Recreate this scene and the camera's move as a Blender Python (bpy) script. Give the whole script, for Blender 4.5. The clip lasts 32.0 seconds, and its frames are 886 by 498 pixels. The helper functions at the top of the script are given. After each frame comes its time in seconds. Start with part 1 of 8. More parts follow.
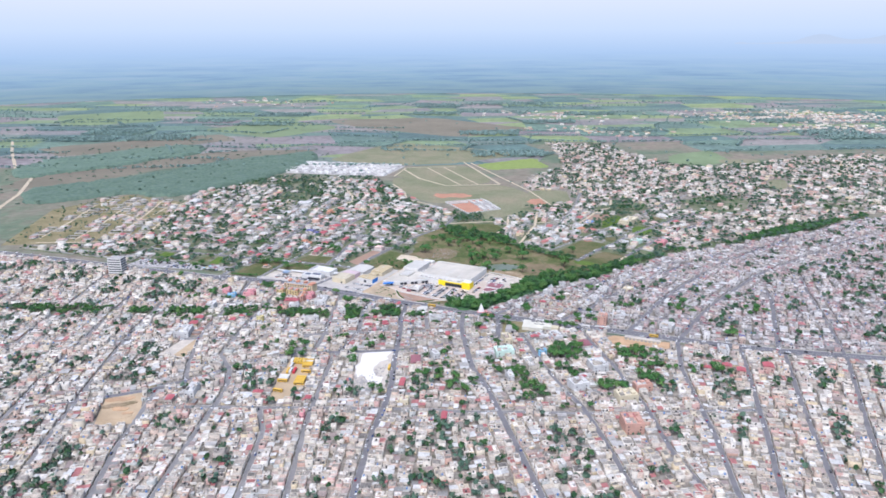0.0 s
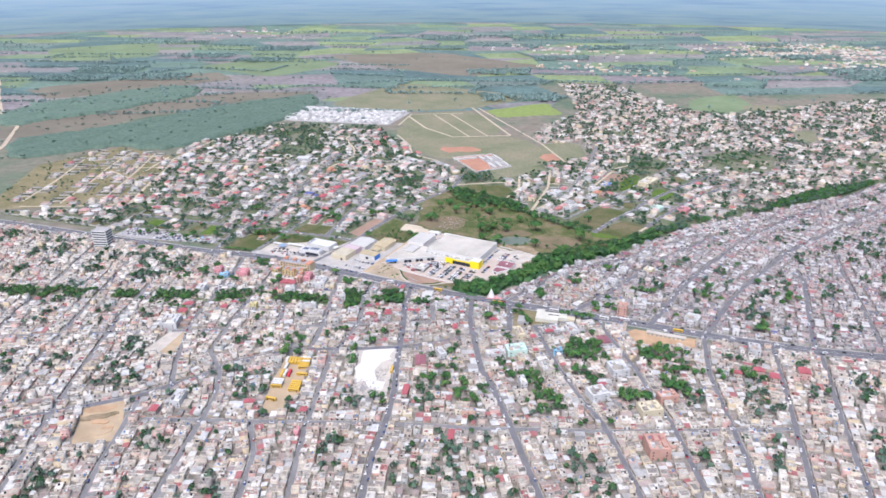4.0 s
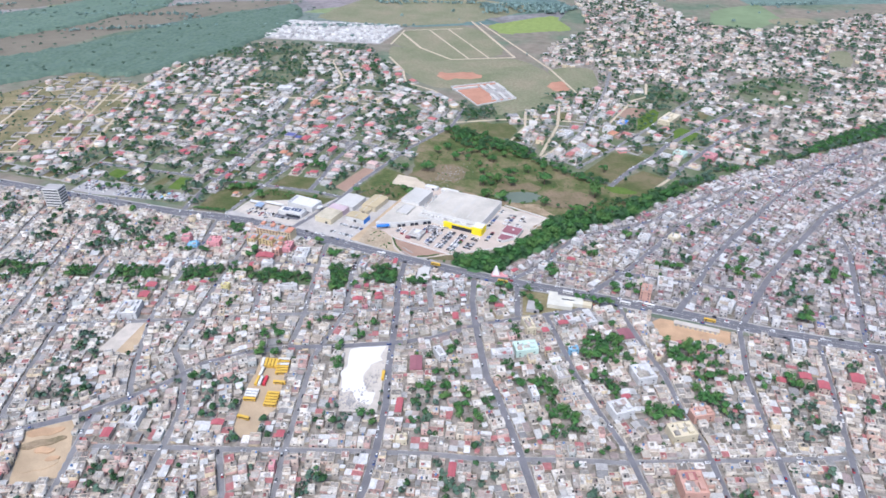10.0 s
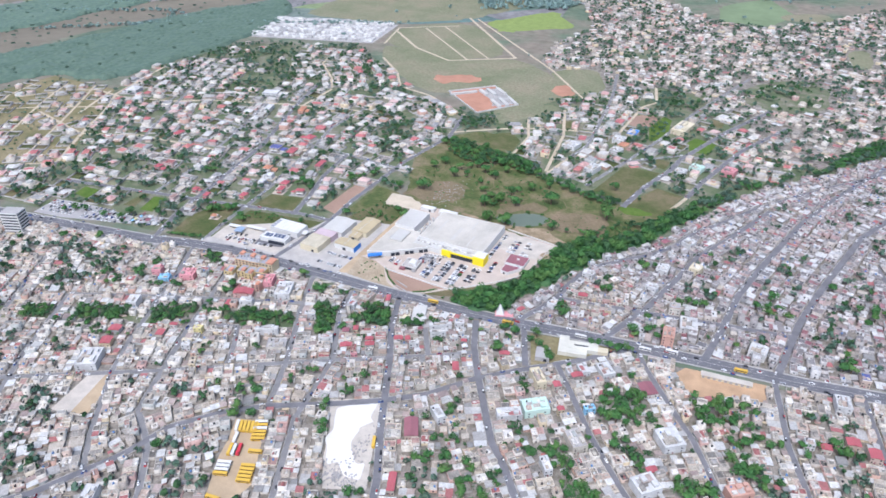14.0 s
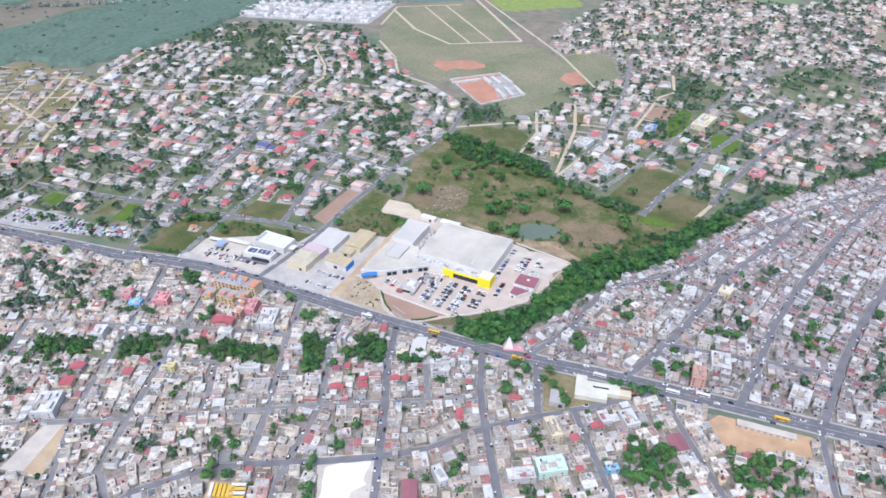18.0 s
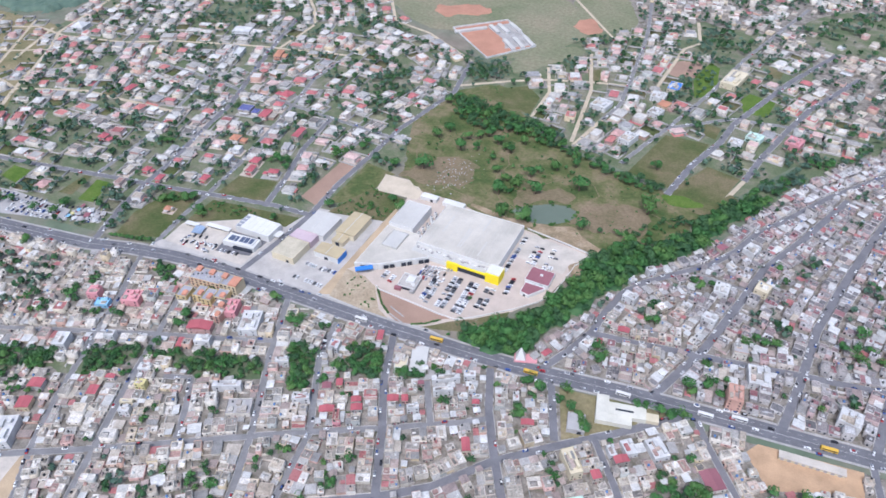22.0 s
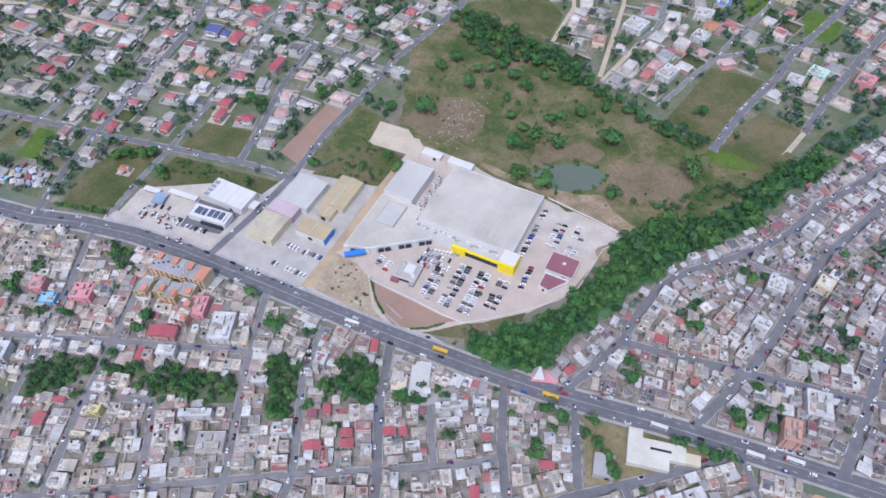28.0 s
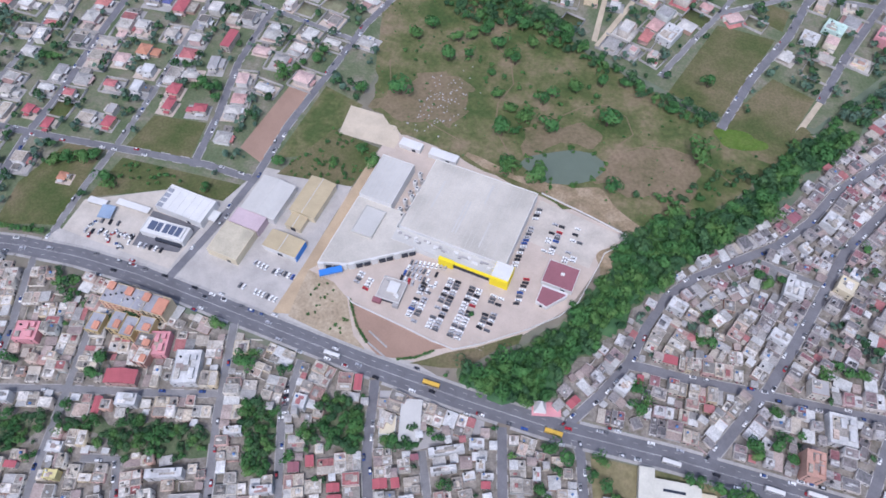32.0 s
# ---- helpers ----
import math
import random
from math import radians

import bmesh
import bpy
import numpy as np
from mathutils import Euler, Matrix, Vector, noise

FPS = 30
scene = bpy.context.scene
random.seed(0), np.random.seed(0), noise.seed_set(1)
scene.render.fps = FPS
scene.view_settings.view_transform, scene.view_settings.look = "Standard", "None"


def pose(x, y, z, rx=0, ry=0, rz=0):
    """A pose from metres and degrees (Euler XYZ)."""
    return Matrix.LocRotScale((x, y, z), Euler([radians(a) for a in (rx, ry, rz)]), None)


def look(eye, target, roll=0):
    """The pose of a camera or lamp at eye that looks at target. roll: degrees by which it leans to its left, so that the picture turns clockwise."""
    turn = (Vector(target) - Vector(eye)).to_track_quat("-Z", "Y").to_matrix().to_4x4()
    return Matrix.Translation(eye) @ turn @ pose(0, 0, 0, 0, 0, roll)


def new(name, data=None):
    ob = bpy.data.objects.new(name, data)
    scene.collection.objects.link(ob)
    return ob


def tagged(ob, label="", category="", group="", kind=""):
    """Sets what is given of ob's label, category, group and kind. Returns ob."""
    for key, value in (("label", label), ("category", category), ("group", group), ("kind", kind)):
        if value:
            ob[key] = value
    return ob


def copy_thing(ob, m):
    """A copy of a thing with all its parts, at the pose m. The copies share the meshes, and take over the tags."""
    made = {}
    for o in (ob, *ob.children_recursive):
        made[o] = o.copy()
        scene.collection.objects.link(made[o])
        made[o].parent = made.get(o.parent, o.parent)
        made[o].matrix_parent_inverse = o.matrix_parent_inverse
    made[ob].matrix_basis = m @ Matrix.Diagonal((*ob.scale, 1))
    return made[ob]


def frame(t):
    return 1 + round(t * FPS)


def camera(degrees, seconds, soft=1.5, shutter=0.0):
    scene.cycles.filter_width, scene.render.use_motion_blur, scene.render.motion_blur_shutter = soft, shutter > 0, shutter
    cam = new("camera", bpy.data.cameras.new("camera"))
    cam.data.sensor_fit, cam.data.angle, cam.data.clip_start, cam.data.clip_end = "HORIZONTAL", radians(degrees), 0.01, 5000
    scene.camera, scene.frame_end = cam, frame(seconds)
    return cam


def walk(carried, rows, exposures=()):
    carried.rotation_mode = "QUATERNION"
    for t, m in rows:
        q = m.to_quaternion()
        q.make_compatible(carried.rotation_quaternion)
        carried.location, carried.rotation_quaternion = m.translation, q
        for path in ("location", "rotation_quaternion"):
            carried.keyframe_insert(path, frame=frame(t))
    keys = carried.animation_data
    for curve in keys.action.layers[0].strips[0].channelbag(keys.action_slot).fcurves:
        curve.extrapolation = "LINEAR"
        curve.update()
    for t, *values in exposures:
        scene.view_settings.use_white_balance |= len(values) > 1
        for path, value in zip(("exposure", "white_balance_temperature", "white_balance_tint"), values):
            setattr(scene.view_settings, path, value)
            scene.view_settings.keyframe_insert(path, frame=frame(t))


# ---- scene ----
cam = camera(65.0, 32.0, soft=1.65)
METRES, EYE, TILT, LEAN, TURN = 750.0, 354.8, 0.0, 0.0, 26.5
ROWS = [
    (0.0, 0.0, 0.0, 0.0, -0.08, -16.9, 0.26),
    (0.5, -0.0002, 0.0157, 0.0072, -0.05, -16.9, 0.25),
    (1.0, -0.0003, 0.0323, 0.0146, 0.03, -16.9, 0.24),
    (1.5, -0.0003, 0.0472, 0.0219, 0.43, -16.92, 0.23),
    (2.0, -0.0005, 0.0626, 0.0286, 0.46, -16.92, 0.24),
    (2.5, -0.0006, 0.0776, 0.0345, 0.48, -18.4, 0.24),
    (3.0, -0.0011, 0.093, 0.0414, 0.49, -21.24, 0.22),
    (3.5, -0.0014, 0.109, 0.0491, 0.48, -22.9, 0.2),
    (4.0, -0.0017, 0.1241, 0.056, 0.48, -22.91, 0.2),
    (4.5, -0.002, 0.1393, 0.0629, 0.5, -22.89, 0.2),
    (6.5, -0.003, 0.2004, 0.0879, 0.53, -24.34, 0.21),
    (7.0, -0.0034, 0.2156, 0.09, 0.48, -26.28, 0.18),
    (7.5, -0.0038, 0.231, 0.0915, 0.43, -26.92, 0.15),
    (8.0, -0.0041, 0.2461, 0.0913, 0.38, -26.89, 0.14),
    (8.5, -0.0046, 0.2611, 0.0907, 0.34, -28.25, 0.15),
    (9.0, -0.005, 0.2769, 0.0913, 0.28, -29.53, 0.12),
    (9.5, -0.0054, 0.2918, 0.091, 0.21, -30.1, 0.14),
    (10.0, -0.0057, 0.3076, 0.091, 0.17, -31.16, 0.17),
    (10.5, -0.0062, 0.3227, 0.091, 0.09, -31.91, 0.17),
    (11.0, -0.0064, 0.3382, 0.0914, 0.05, -32.17, 0.15),
    (11.5, -0.0068, 0.3529, 0.0914, 0.01, -32.17, 0.17),
    (12.0, -0.007, 0.3681, 0.0913, -0.04, -32.16, 0.18),
    (12.5, -0.0074, 0.385, 0.0913, -0.07, -32.15, 0.16),
    (13.0, -0.0078, 0.4, 0.0911, -0.1, -32.13, 0.11),
    (13.5, -0.0081, 0.4151, 0.0912, -0.14, -32.14, 0.09),
    (14.0, -0.0084, 0.4301, 0.091, -0.14, -32.08, 0.1),
    (14.5, -0.0086, 0.4455, 0.091, -0.14, -32.04, 0.09),
    (15.0, -0.009, 0.4606, 0.0909, -0.15, -32.03, 0.11),
    (15.5, -0.0093, 0.4761, 0.091, -0.17, -32.0, 0.12),
    (17.5, -0.0102, 0.5364, 0.0912, -0.16, -33.03, 0.15),
    (18.0, -0.0104, 0.5516, 0.0912, -0.17, -34.46, 0.15),
    (18.5, -0.0107, 0.5665, 0.0909, -0.19, -36.14, 0.14),
    (19.0, -0.0112, 0.5818, 0.0907, -0.19, -38.06, 0.14),
    (19.5, -0.0114, 0.5972, 0.0913, -0.19, -39.73, 0.16),
    (20.0, -0.0115, 0.6125, 0.0917, -0.19, -39.86, 0.13),
    (20.5, -0.0118, 0.6279, 0.0917, -0.19, -39.95, 0.14),
    (21.0, -0.0121, 0.6455, 0.0916, -0.17, -40.01, 0.17),
    (21.5, -0.0121, 0.661, 0.0916, -0.15, -40.14, 0.21),
    (22.0, -0.0124, 0.6786, 0.0916, -0.12, -40.18, 0.25),
    (22.5, -0.0126, 0.6935, 0.0915, -0.1, -40.2, 0.31),
    (23.0, -0.0128, 0.7086, 0.0912, -0.08, -40.25, 0.31),
    (23.5, -0.0132, 0.7235, 0.091, -0.08, -40.22, 0.3),
    (24.0, -0.0133, 0.739, 0.0911, -0.04, -40.23, 0.31),
    (24.5, -0.0136, 0.7539, 0.0909, 0.02, -40.39, 0.28),
    (26.5, -0.0148, 0.8141, 0.0897, 0.07, -45.6, 0.23),
    (27.0, -0.0153, 0.8299, 0.0896, 0.08, -48.08, 0.25),
    (27.5, -0.0154, 0.8451, 0.0895, 0.07, -50.07, 0.22),
    (28.0, -0.0159, 0.8615, 0.0894, 0.08, -51.13, 0.21),
    (28.5, -0.016, 0.8727, 0.0894, 0.14, -52.98, 0.24),
    (29.0, -0.0166, 0.8836, 0.0887, 0.16, -55.13, 0.21),
    (29.5, -0.0174, 0.9029, 0.0887, 0.13, -57.97, 0.21),
    (30.0, -0.0175, 0.9179, 0.0888, 0.13, -58.66, 0.25),
    (30.5, -0.0178, 0.9325, 0.0885, 0.15, -58.58, 0.26),
    (31.0, -0.018, 0.9479, 0.0883, 0.18, -58.47, 0.28),
    (31.5, -0.0181, 0.9634, 0.0882, -0.24, -58.42, 0.28),
    (32.0, -0.0186, 0.981, 0.0878, -2.74, -58.32, 0.23),
]
walk(cam, [(t, pose(0, 0, EYE, TILT, LEAN, TURN) @ pose(METRES * x, METRES * y, METRES * z, 90 + pitch, roll, yaw)) for t, x, y, z, yaw, pitch, roll in ROWS],
     exposures=[(0.0, 0.58, 5850, 13), (4.0, 0.64, 6000, 15), (9.0, 0.60, 5800, 13), (12.0, 0.54, 5750, 12), (15.0, 0.58, 5750, 12), (20.0, 0.55, 5720, 13), (24.0, 0.33, 5640, 13), (28.0, 0.21, 5580, 16),
                (29.0, 0.27, 5680, 15), (30.0, 0.44, 5650, 16), (31.0, 0.39, 5750, 15), (32.0, 0.22, 5620, 17)])

# ---- light: a bright overcast noon ----
world = bpy.data.worlds.new("world")
scene.world = world
world.use_nodes = True
wn = world.node_tree
sky = wn.nodes.new("ShaderNodeTexSky")
sky.sky_type = "NISHITA"
sky.sun_disc = False
sky.sun_elevation, sky.sun_rotation = radians(58), radians(200)
sky.air_density, sky.dust_density = 1.2, 3.0
wn.links.new(sky.outputs[0], wn.nodes["Background"].inputs[0])
wn.nodes["Background"].inputs[1].default_value = 0.12
sun = new("sun", bpy.data.lights.new("sun", "SUN"))
sun.data.energy, sun.data.angle, sun.data.color = 2.2, radians(10), (1.0, 0.97, 0.93)
sun.matrix_world = look((0, 0, 900), (-110, 300, 900 - 510))


# ---- materials ----
def material(name, rough=0.85, metal=0.0):
    m = bpy.data.materials.new(name)
    m.use_nodes = True
    b = m.node_tree.nodes["Principled BSDF"]
    b.inputs["Roughness"].default_value, b.inputs["Metallic"].default_value = rough, metal
    b.inputs["Specular IOR Level"].default_value = 0.25
    return m, m.node_tree, b


def noise_node(nt, scale, detail=4.0, vec=None, rough=0.6):
    n = nt.nodes.new("ShaderNodeTexNoise")
    n.inputs["Scale"].default_value, n.inputs["Detail"].default_value, n.inputs["Roughness"].default_value = scale, detail, rough
    if vec is None:
        vec = nt.nodes.new("ShaderNodeNewGeometry").outputs["Position"]
    nt.links.new(vec, n.inputs["Vector"])
    return n.outputs["Fac"]


def ramp_node(nt, fac, stops, mode="LINEAR"):
    r = nt.nodes.new("ShaderNodeValToRGB")
    r.color_ramp.interpolation = mode
    e = r.color_ramp.elements
    while len(e) < len(stops):
        e.new(0.5)
    for el, (p, c) in zip(e, stops):
        el.position = p
        el.color = (*c, 1) if len(c) == 3 else (c[0], c[0], c[0], 1)
    nt.links.new(fac, r.inputs[0])
    return r.outputs[0]


def mix_node(nt, fac, a, b, kind="MIX"):
    m = nt.nodes.new("ShaderNodeMix")
    m.data_type, m.blend_type = "RGBA", kind
    for sock, v in ((m.inputs[0], fac), (m.inputs[6], a), (m.inputs[7], b)):
        if isinstance(v, (int, float)):
            sock.default_value = v
        elif isinstance(v, tuple):
            sock.default_value = (*v, 1)
        else:
            nt.links.new(v, sock)
    return m.outputs[2]


def bump_node(nt, b, height, strength, dist):
    n = nt.nodes.new("ShaderNodeBump")
    n.inputs["Strength"].default_value, n.inputs["Distance"].default_value = strength, dist
    nt.links.new(height, n.inputs["Height"])
    nt.links.new(n.outputs[0], b.inputs["Normal"])


def pick_value(nt):
    """A random number for each piece: by mesh island and by object."""
    g, o = nt.nodes.new("ShaderNodeNewGeometry"), nt.nodes.new("ShaderNodeObjectInfo")
    a = nt.nodes.new("ShaderNodeMath")
    a.operation = "ADD"
    nt.links.new(g.outputs["Random Per Island"], a.inputs[0])
    nt.links.new(o.outputs["Random"], a.inputs[1])
    f = nt.nodes.new("ShaderNodeMath")
    f.operation = "FRACT"
    nt.links.new(a.outputs[0], f.inputs[0])
    return f.outputs[0]


def plain(name, colour, rough=0.8, metal=0.0, stain=0.25, big=0.08, small=1.2, dark=0.55):
    """One colour, stained at two scales."""
    m, nt, b = material(name, rough, metal)
    s1 = ramp_node(nt, noise_node(nt, big), [(0.35, (1 - stain * 0.7,)), (0.65, (1.0,))])
    s2 = ramp_node(nt, noise_node(nt, small, 6), [(0.3, (dark + (1 - dark) * (1 - stain),)), (0.6, (1.0,))])
    c = mix_node(nt, 1.0, mix_node(nt, 1.0, colour, s1, "MULTIPLY"), s2, "MULTIPLY")
    nt.links.new(c, b.inputs["Base Color"])
    return m


def palette(name, colours, rough=0.85, stain=0.35, big=0.15, small=1.5):
    """Each piece takes one colour of the list, with blotches and streaks."""
    m, nt, b = material(name, rough)
    n = len(colours)
    base = ramp_node(nt, pick_value(nt), [(i / n, c) for i, c in enumerate(colours)], "CONSTANT")
    s1 = ramp_node(nt, noise_node(nt, big, 5), [(0.3, (1 - stain * 0.8,)), (0.62, (1.05,))])
    s2 = ramp_node(nt, noise_node(nt, small, 6), [(0.3, (1 - stain,)), (0.6, (1.0,))])
    c = mix_node(nt, 1.0, mix_node(nt, 1.0, base, s1, "MULTIPLY"), s2, "MULTIPLY")
    nt.links.new(c, b.inputs["Base Color"])
    return m


def patchy(name, stops, scale=0.03, fine=0.6, rough=0.95, amount=0.35):
    """Ground covers: a ramp over broad noise, roughened by fine noise."""
    m, nt, b = material(name, rough)
    c = ramp_node(nt, noise_node(nt, scale, 6, rough=0.65), stops)
    f = ramp_node(nt, noise_node(nt, fine, 6), [(0.3, (1 - amount,)), (0.7, (1.0,))])
    nt.links.new(mix_node(nt, 1.0, c, f, "MULTIPLY"), b.inputs["Base Color"])
    bump_node(nt, b, noise_node(nt, fine, 4), 0.6, 0.5)
    return m


def foliage(name, dark, mid, light):
    """Leaves: a tone for each tree or bough, a little change from spray to spray."""
    m, nt, b = material(name, 0.7)
    c = ramp_node(nt, noise_node(nt, 0.11, 2, rough=0.4), [(0.32, dark), (0.5, mid), (0.68, light)])
    f = ramp_node(nt, pick_value(nt), [(0.0, (0.86,)), (1.0, (1.1,))])
    nt.links.new(mix_node(nt, 1.0, c, f, "MULTIPLY"), b.inputs["Base Color"])
    return m


M_ASPHALT = plain("asphalt", (0.172, 0.168, 0.182), 0.9, stain=0.3)
M_LANEWAY = plain("lane_asphalt", (0.205, 0.20, 0.214), 0.9, stain=0.35)
M_STREET = plain("street_concrete", (0.255, 0.248, 0.252), 0.9, stain=0.35)
M_LANE = plain("lane_paint", (0.6, 0.6, 0.57), 0.7, stain=0.5)
M_PAVE = plain("pavement_concrete", (0.42, 0.40, 0.38), 0.9, stain=0.35, small=0.6)
M_TRACK = plain("dirt_track", (0.55, 0.46, 0.34), 0.95, stain=0.3)
M_TOWN = patchy("trodden_earth", [(0.28, (0.107, 0.110, 0.062)), (0.40, (0.184, 0.163, 0.130)), (0.52, (0.286, 0.256, 0.222)), (0.7, (0.408, 0.366, 0.321))], 0.11, 0.7)
M_GRASS = patchy("lawn", [(0.32, (0.072, 0.104, 0.030)), (0.46, (0.118, 0.128, 0.050)), (0.60, (0.195, 0.165, 0.090)), (0.7, (0.235, 0.185, 0.115))], 0.02, 0.5)
M_SCRUB = patchy("dry_scrub", [(0.33, (0.064, 0.104, 0.030)), (0.45, (0.112, 0.134, 0.048)), (0.54, (0.178, 0.168, 0.080)), (0.66, (0.270, 0.208, 0.132))], 0.03, 0.3)
M_GARDEN = patchy("garden_ground", [(0.3, (0.095, 0.140, 0.068)), (0.48, (0.160, 0.185, 0.105)), (0.60, (0.24, 0.225, 0.165)), (0.76, (0.38, 0.345, 0.29))], 0.035, 0.5)
# far ground greyed: haze over the plain is painted into these stops
M_FIELD = patchy("hazed_far_pasture", [(0.32, (0.105, 0.155, 0.110)), (0.43, (0.160, 0.200, 0.135)), (0.52, (0.230, 0.215, 0.165)), (0.60, (0.268, 0.225, 0.180)), (0.70, (0.160, 0.205, 0.125))], 0.004, 0.05)
M_FALLOW = plain("fallow_earth", (0.215, 0.19, 0.145), 0.95, stain=0.3, big=0.006, small=0.05)
M_DIRT = plain("bare_earth", (0.50, 0.38, 0.25), 0.95, stain=0.3, big=0.05)
M_ORANGE_EARTH = plain("orange_earth", (0.54, 0.36, 0.22), 0.95, stain=0.35, big=0.06)
M_REDSOIL = plain("red_soil", (0.48, 0.25, 0.17), 0.95, stain=0.3, big=0.03)
M_BROWN = plain("ploughed_earth", (0.36, 0.24, 0.18), 0.95, stain=0.25, big=0.03)
M_PALE = plain("pale_ballast", (0.58, 0.52, 0.45), 0.95, stain=0.3)
M_WHITEG = plain("white_gravel", (0.72, 0.69, 0.66), 0.95, stain=0.12)
M_SANDY = patchy("washed_sand", [(0.3, (0.20, 0.165, 0.095)), (0.48, (0.33, 0.25, 0.16)), (0.68, (0.46, 0.36, 0.25))], 0.07, 0.5)
M_BANKSAND = patchy("bank_sand", [(0.3, (0.34, 0.265, 0.18)), (0.5, (0.45, 0.36, 0.25)), (0.7, (0.56, 0.46, 0.34))], 0.06, 0.5)
M_LOT = plain("parking_concrete", (0.54, 0.45, 0.38), 0.9, stain=0.2)
M_GREY = plain("yard_concrete", (0.42, 0.40, 0.39), 0.9, stain=0.25)
M_WATER = plain("pond_water", (0.14, 0.17, 0.13), 0.35, stain=0.1)
M_YARD = plain("pale_yard_concrete", (0.50, 0.465, 0.43), 0.9, stain=0.3)
M_PASTURE = plain("green_pasture", (0.20, 0.26, 0.145), 0.95, stain=0.3, big=0.006, small=0.04)
M_METAL = plain("sheet_roof_grey", (0.60, 0.555, 0.485), 0.9, stain=0.35, big=0.035)
M_METAL2 = plain("sheet_roof_pale", (0.545, 0.525, 0.49), 0.85, stain=0.18, big=0.05)
M_WHITE = plain("white_paint", (0.68, 0.665, 0.64), 0.6, stain=0.15)
M_RENDER = plain("white_render", (0.66, 0.65, 0.64), 0.8, stain=0.4, big=0.12, small=0.8)
M_CREAM = plain("cream_paint", (0.66, 0.58, 0.42), 0.7, stain=0.2)
M_TAN = plain("tan_sheet", (0.50, 0.41, 0.26), 0.7, stain=0.2)
M_YELLOW = plain("yellow_panel", (0.85, 0.66, 0.02), 0.5, stain=0.06)
M_BLUE = plain("blue_panel", (0.06, 0.22, 0.62), 0.5, stain=0.1)
M_RED = plain("red_roof_paint", (0.44, 0.12, 0.135), 0.7, stain=0.25)
M_MAROON = plain("maroon_sheet", (0.30, 0.125, 0.145), 0.7, stain=0.2)
M_ORANGE = plain("orange_render", (0.64, 0.30, 0.20), 0.8, stain=0.25)
M_CORAL = plain("coral_render", (0.58, 0.35, 0.28), 0.8, stain=0.3)
M_MEADOW = patchy("dry_meadow", [(0.3, (0.185, 0.205, 0.115)), (0.5, (0.25, 0.245, 0.155)), (0.7, (0.31, 0.27, 0.185))], 0.012, 0.2)
M_LUSH = patchy("lush_grass", [(0.3, (0.075, 0.14, 0.02)), (0.5, (0.11, 0.18, 0.03)), (0.7, (0.15, 0.2, 0.05))], 0.05, 0.5)
M_OCHRE = plain("ochre_render", (0.62, 0.48, 0.25), 0.8, stain=0.25)
M_PINK = plain("pink_render", (0.66, 0.31, 0.33), 0.8, stain=0.2)
M_MINT = plain("mint_render", (0.56, 0.70, 0.63), 0.8, stain=0.15)
M_GLASS = plain("dark_glass", (0.04, 0.045, 0.06), 0.2, stain=0.1)
M_STEEL = plain("blue_grey_sheet", (0.30, 0.38, 0.50), 0.6, stain=0.3)
M_SLATEY = plain("slate_glass", (0.30, 0.31, 0.34), 0.4, stain=0.2)
M_PINKISH = plain("pale_pink_sheet", (0.56, 0.44, 0.47), 0.7, stain=0.2)
M_SOLAR = plain("solar_glass", (0.10, 0.12, 0.18), 0.25, stain=0.1)
M_TANK = palette("tank_plastic", [(0.03, 0.03, 0.035), (0.05, 0.05, 0.05), (0.6, 0.6, 0.58), (0.10, 0.2, 0.4)], 0.5, 0.15)
M_RUBBER = plain("tyre_rubber", (0.02, 0.02, 0.02), 0.9)
M_CAR = palette("car_paint", [(0.74, 0.74, 0.74), (0.6, 0.6, 0.62), (0.03, 0.03, 0.035), (0.76, 0.76, 0.76), (0.72, 0.72, 0.73), (0.25, 0.26, 0.28), (0.35, 0.03, 0.04), (0.75, 0.75, 0.75), (0.04, 0.08, 0.25), (0.7, 0.7, 0.7), (0.12, 0.12, 0.13)], 0.3, 0.05)
M_BUS = plain("bus_yellow", (0.66, 0.42, 0.07), 0.5, stain=0.1)
M_WALLS = palette("house_render", [(0.592, 0.542, 0.463), (0.775, 0.729, 0.671), (0.632, 0.557, 0.444), (0.469, 0.424, 0.373), (0.592, 0.463, 0.387), (0.704, 0.650, 0.576), (0.510, 0.443, 0.378), (0.408, 0.364, 0.326), (0.673, 0.630, 0.567),
                                   (0.643, 0.532, 0.369), (0.459, 0.468, 0.444), (0.561, 0.492, 0.425), (0.592, 0.394, 0.350), (0.551, 0.364, 0.293), (0.510, 0.458, 0.402), (0.673, 0.616, 0.539)], 0.85, 0.35)
M_ROOFS = palette("roof_concrete", [(0.459, 0.419, 0.364), (0.530, 0.478, 0.402), (0.347, 0.315, 0.279), (0.632, 0.586, 0.520), (0.275, 0.251, 0.222), (0.510, 0.443, 0.369), (0.734, 0.690, 0.624), (0.408, 0.374, 0.335),
                                    (0.571, 0.497, 0.406), (0.306, 0.281, 0.250), (0.459, 0.414, 0.350), (0.439, 0.286, 0.250), (0.816, 0.768, 0.709), (0.785, 0.739, 0.690), (0.755, 0.709, 0.652), (0.224, 0.207, 0.189), (0.571, 0.448, 0.373),
                                    (0.388, 0.355, 0.317), (0.673, 0.625, 0.558), (0.561, 0.512, 0.454), (0.479, 0.458, 0.425), (0.632, 0.547, 0.435), (0.337, 0.305, 0.274), (0.428, 0.384, 0.340), (0.500, 0.424, 0.340), (0.408, 0.167, 0.161)], 0.9, 0.5, 0.12, 0.8)
